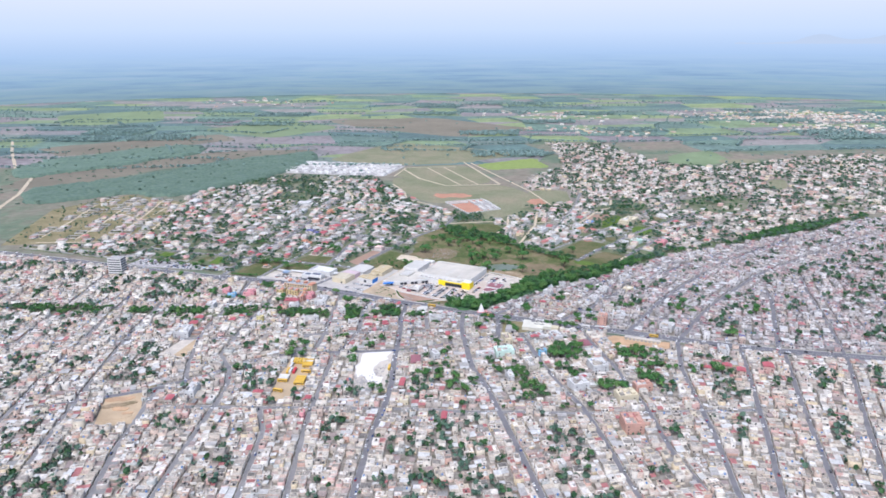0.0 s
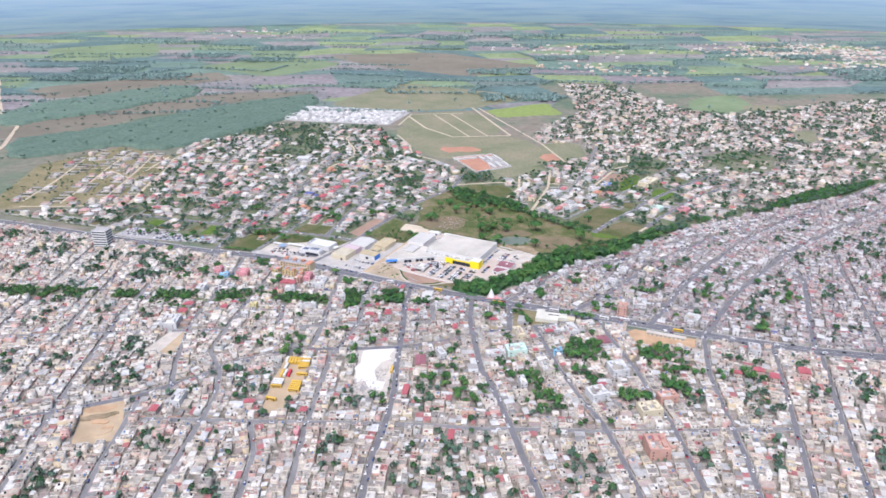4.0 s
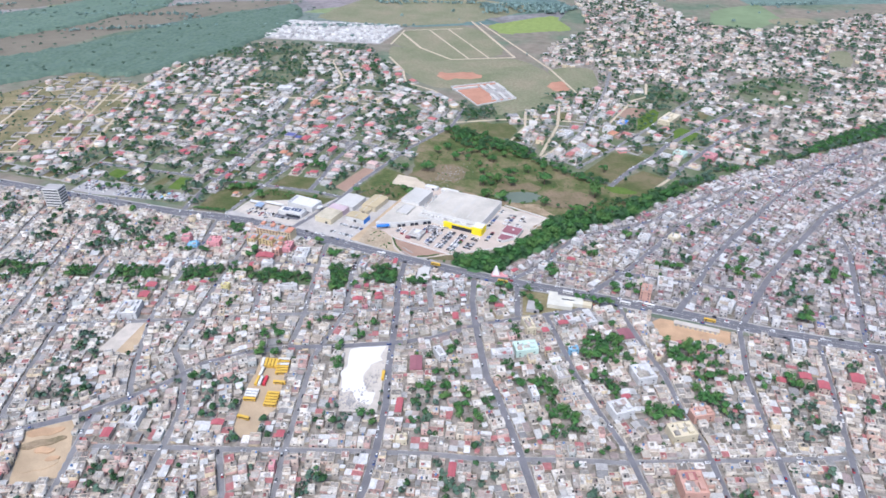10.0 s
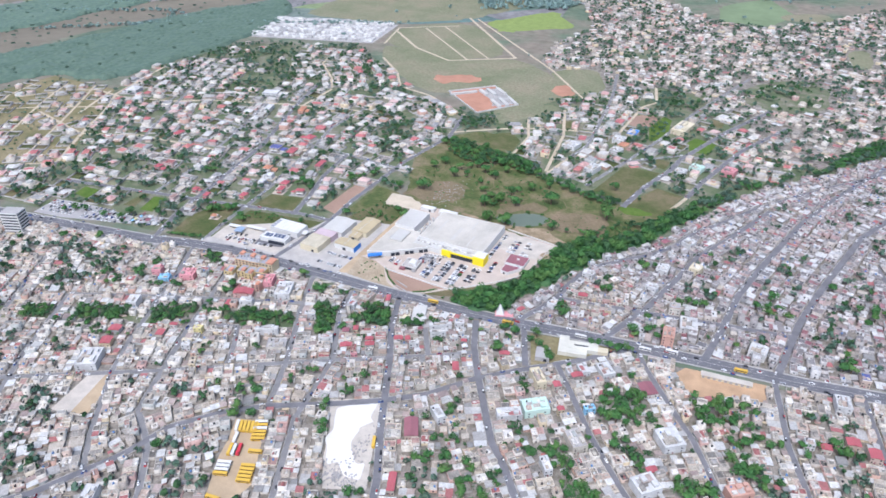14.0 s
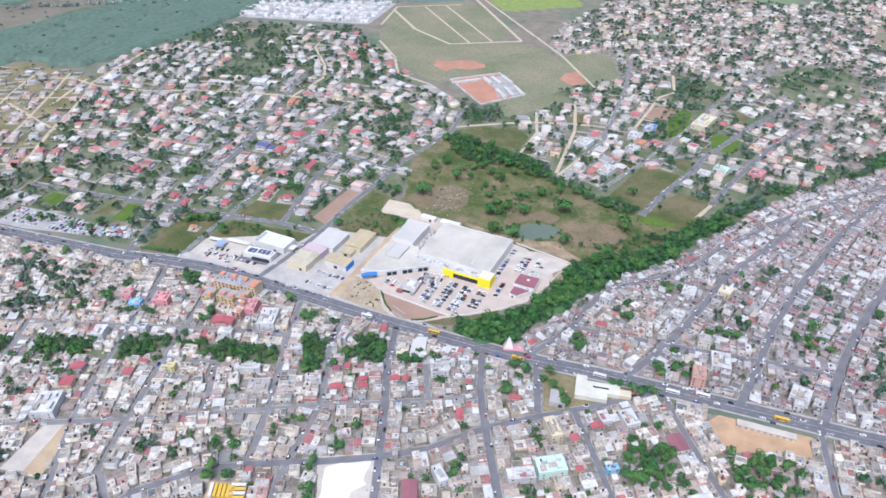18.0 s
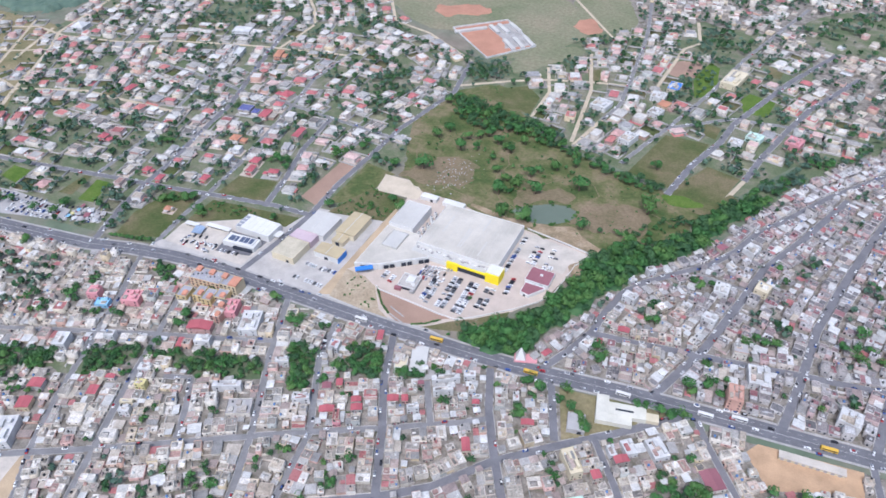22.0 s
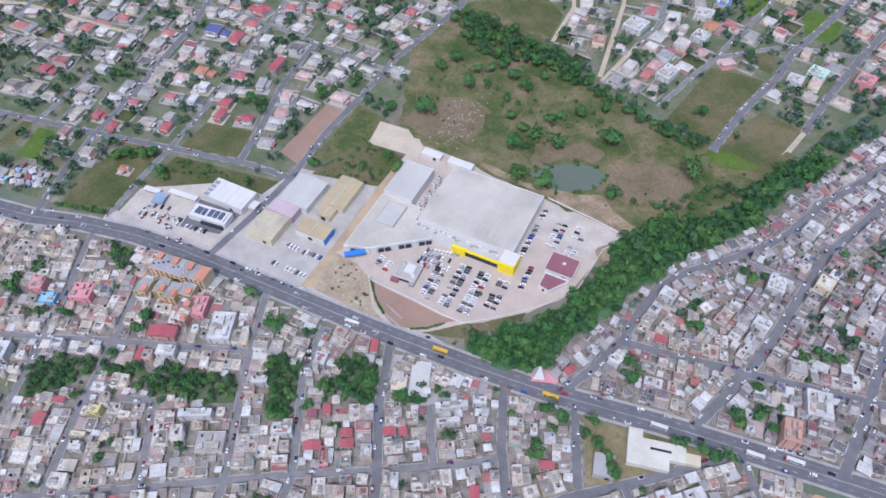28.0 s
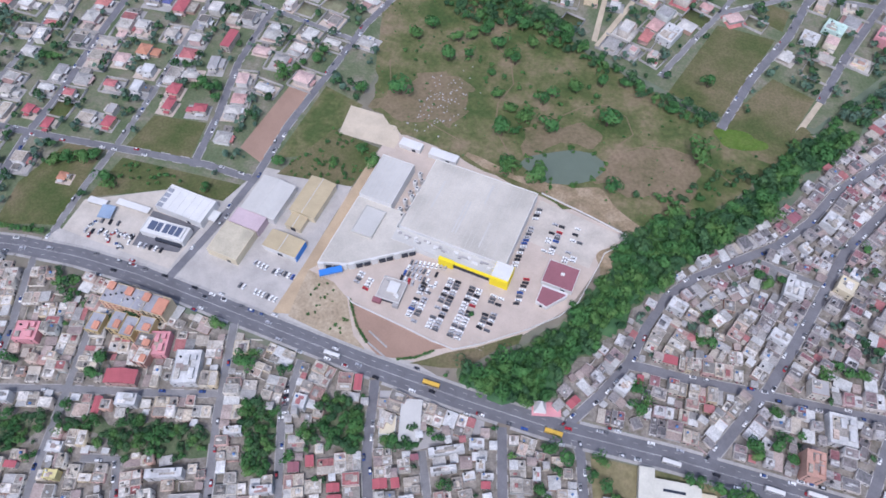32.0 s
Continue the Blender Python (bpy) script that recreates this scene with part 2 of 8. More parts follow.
M_ROOFS_E = palette("roof_concrete_hill", [(0.31, 0.29, 0.29), (0.25, 0.235, 0.235), (0.38, 0.345, 0.33), (0.20, 0.19, 0.195), (0.41, 0.38, 0.365), (0.28, 0.25, 0.245), (0.60, 0.585, 0.58),
                                          (0.23, 0.22, 0.225), (0.34, 0.29, 0.28), (0.17, 0.16, 0.165), (0.48, 0.455, 0.45), (0.27, 0.25, 0.248), (0.32, 0.15, 0.165), (0.70, 0.685, 0.68), (0.32, 0.24, 0.24),
                                          (0.22, 0.205, 0.208), (0.29, 0.27, 0.268), (0.62, 0.605, 0.60), (0.36, 0.19, 0.20)], 0.9, 0.5, 0.12, 0.8)
M_HILLWALLS = palette("hill_render", [(0.48, 0.45, 0.43), (0.54, 0.48, 0.43), (0.38, 0.355, 0.345), (0.50, 0.38, 0.36), (0.60, 0.57, 0.55), (0.42, 0.38, 0.36), (0.34, 0.315, 0.31), (0.62, 0.60, 0.585), (0.46, 0.34, 0.33), (0.44, 0.415, 0.40)], 0.85, 0.4)
M_VILLA = palette("villa_render", [(0.74, 0.72, 0.69), (0.68, 0.60, 0.53), (0.76, 0.74, 0.72), (0.64, 0.48, 0.45), (0.70, 0.66, 0.60), (0.58, 0.55, 0.51), (0.72, 0.63, 0.58), (0.66, 0.64, 0.62)], 0.8, 0.3)
# field colours pushed blue-grey, with the haze of distance painted in
M_PATCH = palette("hazed_patchwork", [(0.165, 0.245, 0.195), (0.245, 0.235, 0.235), (0.130, 0.200, 0.185), (0.215, 0.285, 0.165), (0.285, 0.262, 0.250), (0.155, 0.225, 0.195), (0.115, 0.180, 0.175), (0.255, 0.320, 0.160),
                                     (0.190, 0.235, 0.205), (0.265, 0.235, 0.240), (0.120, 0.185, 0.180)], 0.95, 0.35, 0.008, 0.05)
M_DRY = patchy("dry_plots", [(0.3, (0.13, 0.14, 0.06)), (0.5, (0.25, 0.215, 0.115)), (0.7, (0.36, 0.295, 0.18))], 0.018, 0.3)
M_TERR = palette("terrace_paint", [(0.66, 0.65, 0.63), (0.50, 0.49, 0.48), (0.58, 0.56, 0.54), (0.40, 0.39, 0.385)], 0.8, 0.2)
M_TIN = palette("tin_sheet", [(0.42, 0.17, 0.165), (0.52, 0.505, 0.48), (0.64, 0.63, 0.61), (0.36, 0.29, 0.26), (0.68, 0.67, 0.65), (0.46, 0.37, 0.33), (0.46, 0.44, 0.42), (0.34, 0.27, 0.25), (0.60, 0.59, 0.57), (0.28, 0.27, 0.26), (0.40, 0.38, 0.36), (0.50, 0.44, 0.37)], 0.6, 0.35, 0.2, 1.2)
M_TILE = palette("villa_roof", [(0.52, 0.21, 0.19), (0.63, 0.61, 0.575), (0.58, 0.36, 0.33), (0.68, 0.66, 0.625), (0.42, 0.405, 0.38), (0.64, 0.46, 0.42), (0.55, 0.52, 0.48), (0.36, 0.35, 0.345), (0.62, 0.59, 0.54), (0.50, 0.455, 0.40),
                               (0.50, 0.18, 0.18), (0.62, 0.59, 0.55), (0.46, 0.44, 0.41), (0.40, 0.38, 0.355)], 0.8, 0.35, 0.2, 1.2)
M_LEAF = foliage("leaves", (0.037, 0.106, 0.032), (0.054, 0.148, 0.042), (0.078, 0.188, 0.052))
M_LEAF2 = foliage("leaves_bright", (0.052, 0.128, 0.034), (0.075, 0.166, 0.044), (0.108, 0.200, 0.056))
M_LEAF3 = foliage("leaves_deep", (0.031, 0.080, 0.034), (0.045, 0.106, 0.042), (0.066, 0.136, 0.050))
# mid-distance leaves, greyed and blued: air haze is mixed into their base colours
M_MIDLEAF = foliage("leaves_hazed", (0.062, 0.112, 0.080), (0.083, 0.142, 0.099), (0.109, 0.170, 0.112))
# farthest trees: pale blue-green because the distance haze is put into the leaf colour
M_FARLEAF = foliage("far_leaves_hazed", (0.170, 0.250, 0.240), (0.198, 0.285, 0.262), (0.228, 0.312, 0.276))
# the forest's greens carry a middling haze, painted in
M_FORESTLEAF = foliage("forest_leaves_hazed", (0.098, 0.152, 0.118), (0.114, 0.172, 0.130), (0.134, 0.192, 0.140))
M_BARK = plain("bark", (0.16, 0.11, 0.08), 0.95)


# ---- mesh helpers ----
def mesh_of(name, verts, faces, mats, index=None):
    me = bpy.data.meshes.new(name)
    me.from_pydata([tuple(v) for v in verts], [], [tuple(f) for f in faces])
    for m in mats:
        me.materials.append(m)
    if index is not None:
        me.polygons.foreach_set("material_index", np.asarray(index, dtype=np.int32))
    return me


def quads_of(name, verts, quads, mats, index):
    """A big mesh from numpy arrays of four-sided faces."""
    me = bpy.data.meshes.new(name)
    verts, quads = np.asarray(verts, np.float32), np.asarray(quads, np.int32)
    me.vertices.add(len(verts)), me.loops.add(quads.size), me.polygons.add(len(quads))
    me.vertices.foreach_set("co", verts.ravel())
    me.loops.foreach_set("vertex_index", quads.ravel())
    me.polygons.foreach_set("loop_start", np.arange(0, quads.size, 4, dtype=np.int32))
    me.polygons.foreach_set("material_index", np.asarray(index, np.int32))
    me.update(calc_edges=True)
    for m in mats:
        me.materials.append(m)
    return me


def part(name, me, parent, label=""):
    ob = new(name, me)
    ob.parent = parent
    if label:
        ob["label"] = label
    return ob


def empty(name, x, y, z=0.0, deg=0.0):
    ob = new(name)
    ob.matrix_basis = pose(x, y, z, 0, 0, deg)
    return ob


class Build:
    """Collects boxes, rings, gables and sheets in local metres, then makes one mesh."""

    def __init__(self):
        self.v, self.f, self.i = [], [], []

    def face(self, pts, mat=0):
        n = len(self.v)
        self.v += [tuple(p) for p in pts]
        self.f.append(tuple(range(n, n + len(pts))))
        self.i.append(mat)
        return self

    def box(self, x, y, z, w, d, h, mat=0, top=None, taper=1.0, bottom=False):
        n = len(self.v)
        for k, zz in ((1.0, z), (taper, z + h)):
            self.v += [(x - w / 2 * k, y - d / 2 * k, zz), (x + w / 2 * k, y - d / 2 * k, zz), (x + w / 2 * k, y + d / 2 * k, zz), (x - w / 2 * k, y + d / 2 * k, zz)]
        self.f += [(n, n + 1, n + 5, n + 4), (n + 1, n + 2, n + 6, n + 5), (n + 2, n + 3, n + 7, n + 6), (n + 3, n, n + 4, n + 7), (n + 4, n + 5, n + 6, n + 7)]
        self.i += [mat] * 4 + [mat if top is None else top]
        if bottom:
            self.f.append((n + 3, n + 2, n + 1, n))
            self.i.append(mat)
        return self

    def ring(self, x, y, z, w, d, h, t=0.2, mat=0):
        for dx, dy, ww, dd in ((0, d / 2 - t / 2, w, t), (0, -d / 2 + t / 2, w, t), (w / 2 - t / 2, 0, t, d - 2 * t), (-w / 2 + t / 2, 0, t, d - 2 * t)):
            self.box(x + dx, y + dy, z, ww, dd, h, mat)
        return self

    def hip(self, x, y, z, w, d, h, mat=0, over=0.5):
        w, d = w / 2 + over, d / 2 + over
        n = len(self.v)
        if w >= d:
            r = [(x - w + d, y, z + h), (x + w - d, y, z + h)]
        else:
            r = [(x, y - d + w, z + h), (x, y + d - w, z + h)]
        self.v += [(x - w, y - d, z), (x + w, y - d, z), (x + w, y + d, z), (x - w, y + d, z), *r]
        if w >= d:
            self.f += [(n, n + 1, n + 5, n + 4), (n + 1, n + 2, n + 5), (n + 2, n + 3, n + 4, n + 5), (n + 3, n, n + 4)]
        else:
            self.f += [(n, n + 1, n + 4), (n + 1, n + 2, n + 5, n + 4), (n + 2, n + 3, n + 5), (n + 3, n, n + 4, n + 5)]
        self.f.append((n + 3, n + 2, n + 1, n))
        self.i += [mat] * 5
        return self

    def gable(self, x, y, z, w, d, h, mat=0, wall=None, over=0.4):
        """Ridge along the local y."""
        a, b = w / 2 + over, d / 2 + over
        n = len(self.v)
        self.v += [(x - a, y - b, z), (x, y - b, z + h), (x + a, y - b, z), (x - a, y + b, z), (x, y + b, z + h), (x + a, y + b, z)]
        self.f += [(n, n + 1, n + 4, n + 3), (n + 1, n + 2, n + 5, n + 4), (n + 2, n + 1, n), (n + 3, n + 4, n + 5), (n, n + 3, n + 5, n + 2)]
        self.i += [mat] * 5
        return self

    def drum(self, x, y, z, r, h, mat=0, n=8):
        k = len(self.v)
        for zz, rr in ((z, r), (z + h * 0.85, r), (z + h, r * 0.6)):
            self.v += [(x + rr * math.cos(2 * math.pi * a / n), y + rr * math.sin(2 * math.pi * a / n), zz) for a in range(n)]
        for lvl in (0, n):
            self.f += [(k + lvl + a, k + lvl + (a + 1) % n, k + lvl + n + (a + 1) % n, k + lvl + n + a) for a in range(n)]
        self.f.append(tuple(k + 2 * n + a for a in range(n)))
        self.i += [mat] * (2 * n + 1)
        return self

    def done(self, name, *mats):
        return mesh_of(name, self.v, self.f, mats, self.i)


def sheet(name, pts, z, mat, label, category="ground", thick=0.0):
    """A flat piece of ground cover from a short outline."""
    b = Build()
    b.face([(x, y, z) for x, y in pts])
    return tagged(new(name, b.done(name, mat)), label, category, kind="structure")


def natural(pts, amount=1.5, cut=0.2):
    """An outline with its corners rounded and its edge made uneven."""
    p = [Vector(q) for q in pts]
    for _ in range(3):
        p = [q for a, b in zip(p, p[1:] + p[:1]) for q in (a.lerp(b, cut), a.lerp(b, 1 - cut))]
    return [(q.x + amount * 2 * noise.noise((q.x * .08, q.y * .08, 1)), q.y + amount * 2 * noise.noise((q.x * .08, q.y * .08, 7))) for q in p]


def along(line):
    """Lengths and unit ways of a polyline's legs."""
    p = np.array(line, float)
    d = np.diff(p, axis=0)
    n = np.hypot(d[:, 0], d[:, 1])
    return p, d / n[:, None], n


def ribbon(line, half, z):
    p, u, n = along(line)
    nodes = np.array([u[0], *[(a + b) / np.linalg.norm(a + b) for a, b in zip(u[:-1], u[1:])], u[-1]])
    off = np.stack([-nodes[:, 1], nodes[:, 0]], 1) * half
    v = [(*q, z) for pair in zip(p + off, p - off) for q in pair]
    f = [(2 * i, 2 * i + 1, 2 * i + 3, 2 * i + 2) for i in range(len(p) - 1)]
    return v, f


# ---- plan: roads (half width, kind, centreline) ----
ROADS = {
    "avenue": (7.0, "asphalt", [(-1500, 640), (-1250, 685), (-1059, 715), (-929, 733), (-768, 758), (-725, 771), (-680, 780), (-631, 785), (-543, 787), (-455, 789), (-386, 793),
                                (-330, 798), (-261, 809), (-166, 820), (-61, 831), (20, 845), (120, 872), (330, 930)]),
    "street_a": (2.9, "asphalt", [(-447, 782), (-431, 739), (-410, 700), (-387, 651), (-371, 617), (-350, 577), (-330, 527), (-316, 482), (-283, 403), (-240, 310)]),
    "street_b": (2.9, "asphalt", [(-362, 786), (-347, 748), (-328, 714), (-287, 648), (-269, 630), (-228, 578), (-200, 540), (-142, 462), (-80, 380)]),
    "street_c": (2.4, "street", [(-551, 780), (-537, 747), (-526, 721), (-509, 688), (-492, 654), (-478, 620), (-471, 600)]),
    "street_d": (2.4, "street", [(-640, 745), (-633, 727), (-622, 695), (-606, 648), (-589, 606), (-566, 550), (-529, 525), (-500, 488), (-457, 391), (-425, 324), (-395, 260)]),
    "street_e": (2.3, "street", [(-710, 770), (-704, 754), (-689, 724), (-675, 690), (-646, 617), (-625, 576), (-599, 539), (-576, 509), (-550, 480)]),
    "street_f": (2.3, "street", [(-497, 775), (-490, 739), (-478, 716), (-455, 674), (-443, 601), (-411, 531), (-395, 495), (-373, 453), (-330, 375), (-290, 300)]),
    "street_g": (2.3, "street", [(-587, 667), (-566, 675), (-549, 649), (-538, 628)]),
    "street_h": (2.3, "street", [(-401, 753), (-381, 720)]),
    "street_i": (2.8, "asphalt", [(-318, 796), (-313, 790), (-295, 745)]),
    "cross_a": (2.4, "street", [(-900, 412), (-817, 460), (-718, 519), (-658, 553), (-604, 584), (-550, 616), (-507, 643), (-455, 675), (-410, 700), (-364, 728), (-344, 742)]),
    "cross_b": (3.0, "asphalt", [(-208, 814), (-259, 769), (-294, 740), (-328, 710), (-357, 674), (-387, 651), (-424, 628), (-473, 601), (-500, 580), (-528, 548), (-540, 510),
                                 (-571, 454), (-592, 431), (-650, 370)]),
    "cross_c": (2.3, "street", [(-760, 640), (-684, 673), (-662, 682), (-627, 697), (-569, 719), (-531, 735)]),
    "cross_d": (2.4, "street", [(-536, 431), (-494, 451), (-443, 474), (-388, 500), (-342, 522), (-291, 544), (-252, 558), (-191, 587), (-149, 605), (-69, 647), (10, 690)]),
    "street_j": (2.4, "street", [(-566, 456), (-508, 355), (-464, 292)]),
    "street_k": (2.2, "street", [(-443, 474), (-410, 440), (-382, 389), (-345, 320)]),
    "street_l": (2.2, "street", [(-760, 640), (-720, 560), (-665, 470), (-620, 400), (-560, 310)]),
    "street_m": (2.2, "street", [(-850, 690), (-800, 600), (-745, 500), (-700, 420), (-650, 340)]),
    "street_n": (2.2, "street", [(-950, 720), (-890, 610), (-840, 510), (-780, 400)]),
    "street_o": (2.2, "street", [(-1060, 710), (-1000, 590), (-940, 480)]),
    "lane_a": (2.8, "asphalt", [(-212, 814), (-196, 788), (-171, 755), (-143, 719), (-119, 677), (-95, 645), (-59, 575), (-20, 522), (30, 440)]),
    "lane_b": (2.8, "asphalt", [(-269, 758), (-247, 729), (-220, 691), (-186, 651), (-152, 617), (-125, 578), (-86, 516), (-40, 450)]),
    "lane_c": (2.8, "asphalt", [(-92, 824), (-76, 748), (-56, 693), (-28, 621), (0, 532), (25, 460)]),
    "lane_d": (2.8, "asphalt", [(-23, 838), (-8, 765), (4, 702), (16, 640), (31, 547), (40, 480)]),
    "lane_e": (2.8, "asphalt", [(25, 846), (45, 714), (66, 599), (80, 520)]),
    "lane_f": (2.8, "asphalt", [(40, 1150), (51, 1074), (75, 950), (91, 849), (99, 717), (107, 610)]),
    "hill_a": (3.5, "asphalt", [(-328, 799), (-312, 832), (-302, 859), (-299, 885), (-292, 915), (-278, 937), (-253, 963), (-230, 987), (-212, 1016), (-198, 1052), (-179, 1081),
                                (-138, 1149), (-67, 1242), (20, 1340), (90, 1420)]),
    "hill_b": (3.9, "asphalt", [(-242, 814), (-226, 854), (-217, 875), (-207, 912), (-196, 955), (-185, 1002), (-160, 1055), (-121, 1150)]),
    "hill_c": (2.2, "street", [(-238, 968), (-218, 967), (-194, 966)]),
    "hill_d": (3.8, "asphalt", [(-302, 857), (-265, 862), (-230, 869), (-206, 873), (-172, 879), (-143, 885), (-82, 895)]),
    "hill_e": (3.9, "asphalt", [(-152, 820), (-143, 878), (-136, 942), (-122, 1000), (-101, 1077), (-82, 1141), (-46, 1231), (13, 1353), (60, 1440), (120, 1560)]),
    "hill_f": (3.9, "asphalt", [(-90, 830), (-77, 918), (-62, 982), (-50, 1025), (-21, 1126), (56, 1282), (100, 1370), (160, 1480)]),
    "hill_g": (3.2, "asphalt", [(20, 846), (12, 937), (5, 1026), (-6, 1066)]),
    "north_a": (2.4, "street", [(-710, 782), (-717, 831), (-720, 876), (-727, 930), (-740, 1000), (-755, 1080), (-769, 1135), (-766, 1266)]),
    "north_b": (3.0, "asphalt", [(-653, 880), (-664, 931), (-682, 991), (-690, 1058)]),
    "north_c": (3.0, "asphalt", [(-612, 790), (-605, 848), (-603, 890), (-607, 946), (-605, 1017), (-604, 1075), (-586, 1187), (-596, 1240), (-603, 1278)]),
    "north_d": (3.2, "asphalt", [(-766, 760), (-780, 805), (-793, 857), (-797, 895), (-814, 976), (-824, 1034), (-855, 1120), (-888, 1219), (-910, 1300)]),
    "north_e": (3.0, "asphalt", [(-990, 822), (-900, 838), (-825, 852), (-782, 859), (-722, 871), (-687, 878), (-643, 886), (-603, 888)]),
    "north_f": (2.2, "street", [(-1000, 1088), (-900, 1080), (-824, 1068), (-787, 1070), (-683, 1060), (-604, 1054)]),
    "north_g": (2.3, "street", [(-854, 848), (-860, 930), (-876, 989), (-898, 1072), (-930, 1180)]),
    "north_h": (2.3, "street", [(-1000, 960), (-1052, 1068), (-1116, 1205), (-1150, 1330)]),
    "north_i": (2.8, "track", [(-1051, 856), (-1107, 945), (-1165, 1049), (-1204, 1099), (-1248, 1270)]),
    "north_j": (2.6, "track", [(-1185, 1093), (-1090, 1114), (-1021, 1152), (-900, 1190), (-766, 1220)]),
    "north_k": (2.6, "track", [(-1184, 1004), (-1225, 1107)]),
    "north_l": (2.6, "track", [(-1250, 980), (-1107, 945), (-1018, 981), (-876, 989)]),
    "north_m": (2.4, "track", [(-1000, 1500), (-976, 1411), (-909, 1343), (-872, 1289), (-870, 1200)]),
    "north_n": (2.4, "track", [(-887, 1497), (-815, 1428), (-768, 1357), (-700, 1339), (-603, 1278)]),
    "north_o": (2.4, "track", [(-1350, 1010), (-1290, 1080), (-1250, 1100), (-1185, 1093)]),
    "east_a": (2.3, "street", [(-349, 1117), (-333, 1172), (-322, 1206), (-291, 1321), (-266, 1443), (-245, 1520), (-200, 1680)]),
    "east_b": (3.4, "asphalt", [(-290, 1080), (-278, 1145), (-258, 1209), (-250, 1260), (-201, 1403), (-150, 1520)]),
    "east_c": (3.2, "asphalt", [(-222, 1140), (-210, 1200), (-190, 1275), (-172, 1335), (-120, 1450)]),
    "east_d": (2.4, "track", [(-234, 1097), (-222, 1140)]),
    "east_e": (2.4, "street", [(-395, 1200), (-385, 1247), (-392, 1330), (-400, 1421), (-409, 1489), (-430, 1600)]),
    "east_f": (2.4, "track", [(-408, 1131), (-395, 1200)]),
    "east_g": (2.6, "track", [(-593, 1202), (-529, 1249), (-488, 1272), (-438, 1290), (-392, 1300)]),
    "east_h": (2.2, "track", [(-474, 1170), (-476, 1240), (-501, 1307)]),
    "east_i": (2.4, "track", [(-412, 1136), (-429, 1267), (-461, 1373)]),
    "east_j": (2.6, "street", [(-321, 1214), (-255, 1270), (-183, 1281), (-100, 1276)]),
    "east_k": (2.4, "track", [(-355, 1310), (-347, 1447), (-330, 1476), (-347, 1552)]),
    "east_l": (2.4, "track", [(-840, 1868), (-547, 1566), (-448, 1439), (-405, 1465)]),
    "field_track_a": (2.2, "track", [(-1100, 830), (-1160, 935), (-1225, 1040), (-1275, 1115)]),
    "field_track_b": (2.2, "track", [(-1160, 800), (-1220, 910), (-1290, 1020), (-1330, 1100)]),
    "field_track_c": (2.2, "track", [(-1230, 780), (-1290, 890), (-1370, 1010), (-1385, 1080)]),
    "field_track_d": (2.2, "track", [(-1051, 856), (-1130, 800), (-1210, 760)]),
    "field_track_e": (2.0, "track", [(-1165, 1049), (-1255, 1000), (-1350, 945)]),
    "far_track": (4.5, "track", [(-1490, 850), (-1560, 920), (-1640, 1010), (-1800, 1150), (-1990, 1230), (-2300, 1420), (-2560, 1590)]),
    "plot_a": (2.4, "track", [(-936, 1586), (-971, 1714), (-851, 1790)]),
    "plot_b": (3.0, "track", [(-966, 1691), (-860, 1590), (-758, 1537), (-641, 1610)]),
    "plot_c": (3.0, "track", [(-861, 1868), (-641, 1610)]),
    "plot_d": (2.0, "track", [(-915, 1740), (-724, 1556)]),
    "plot_e": (2.0, "track", [(-880, 1770), (-690, 1583)]),
}

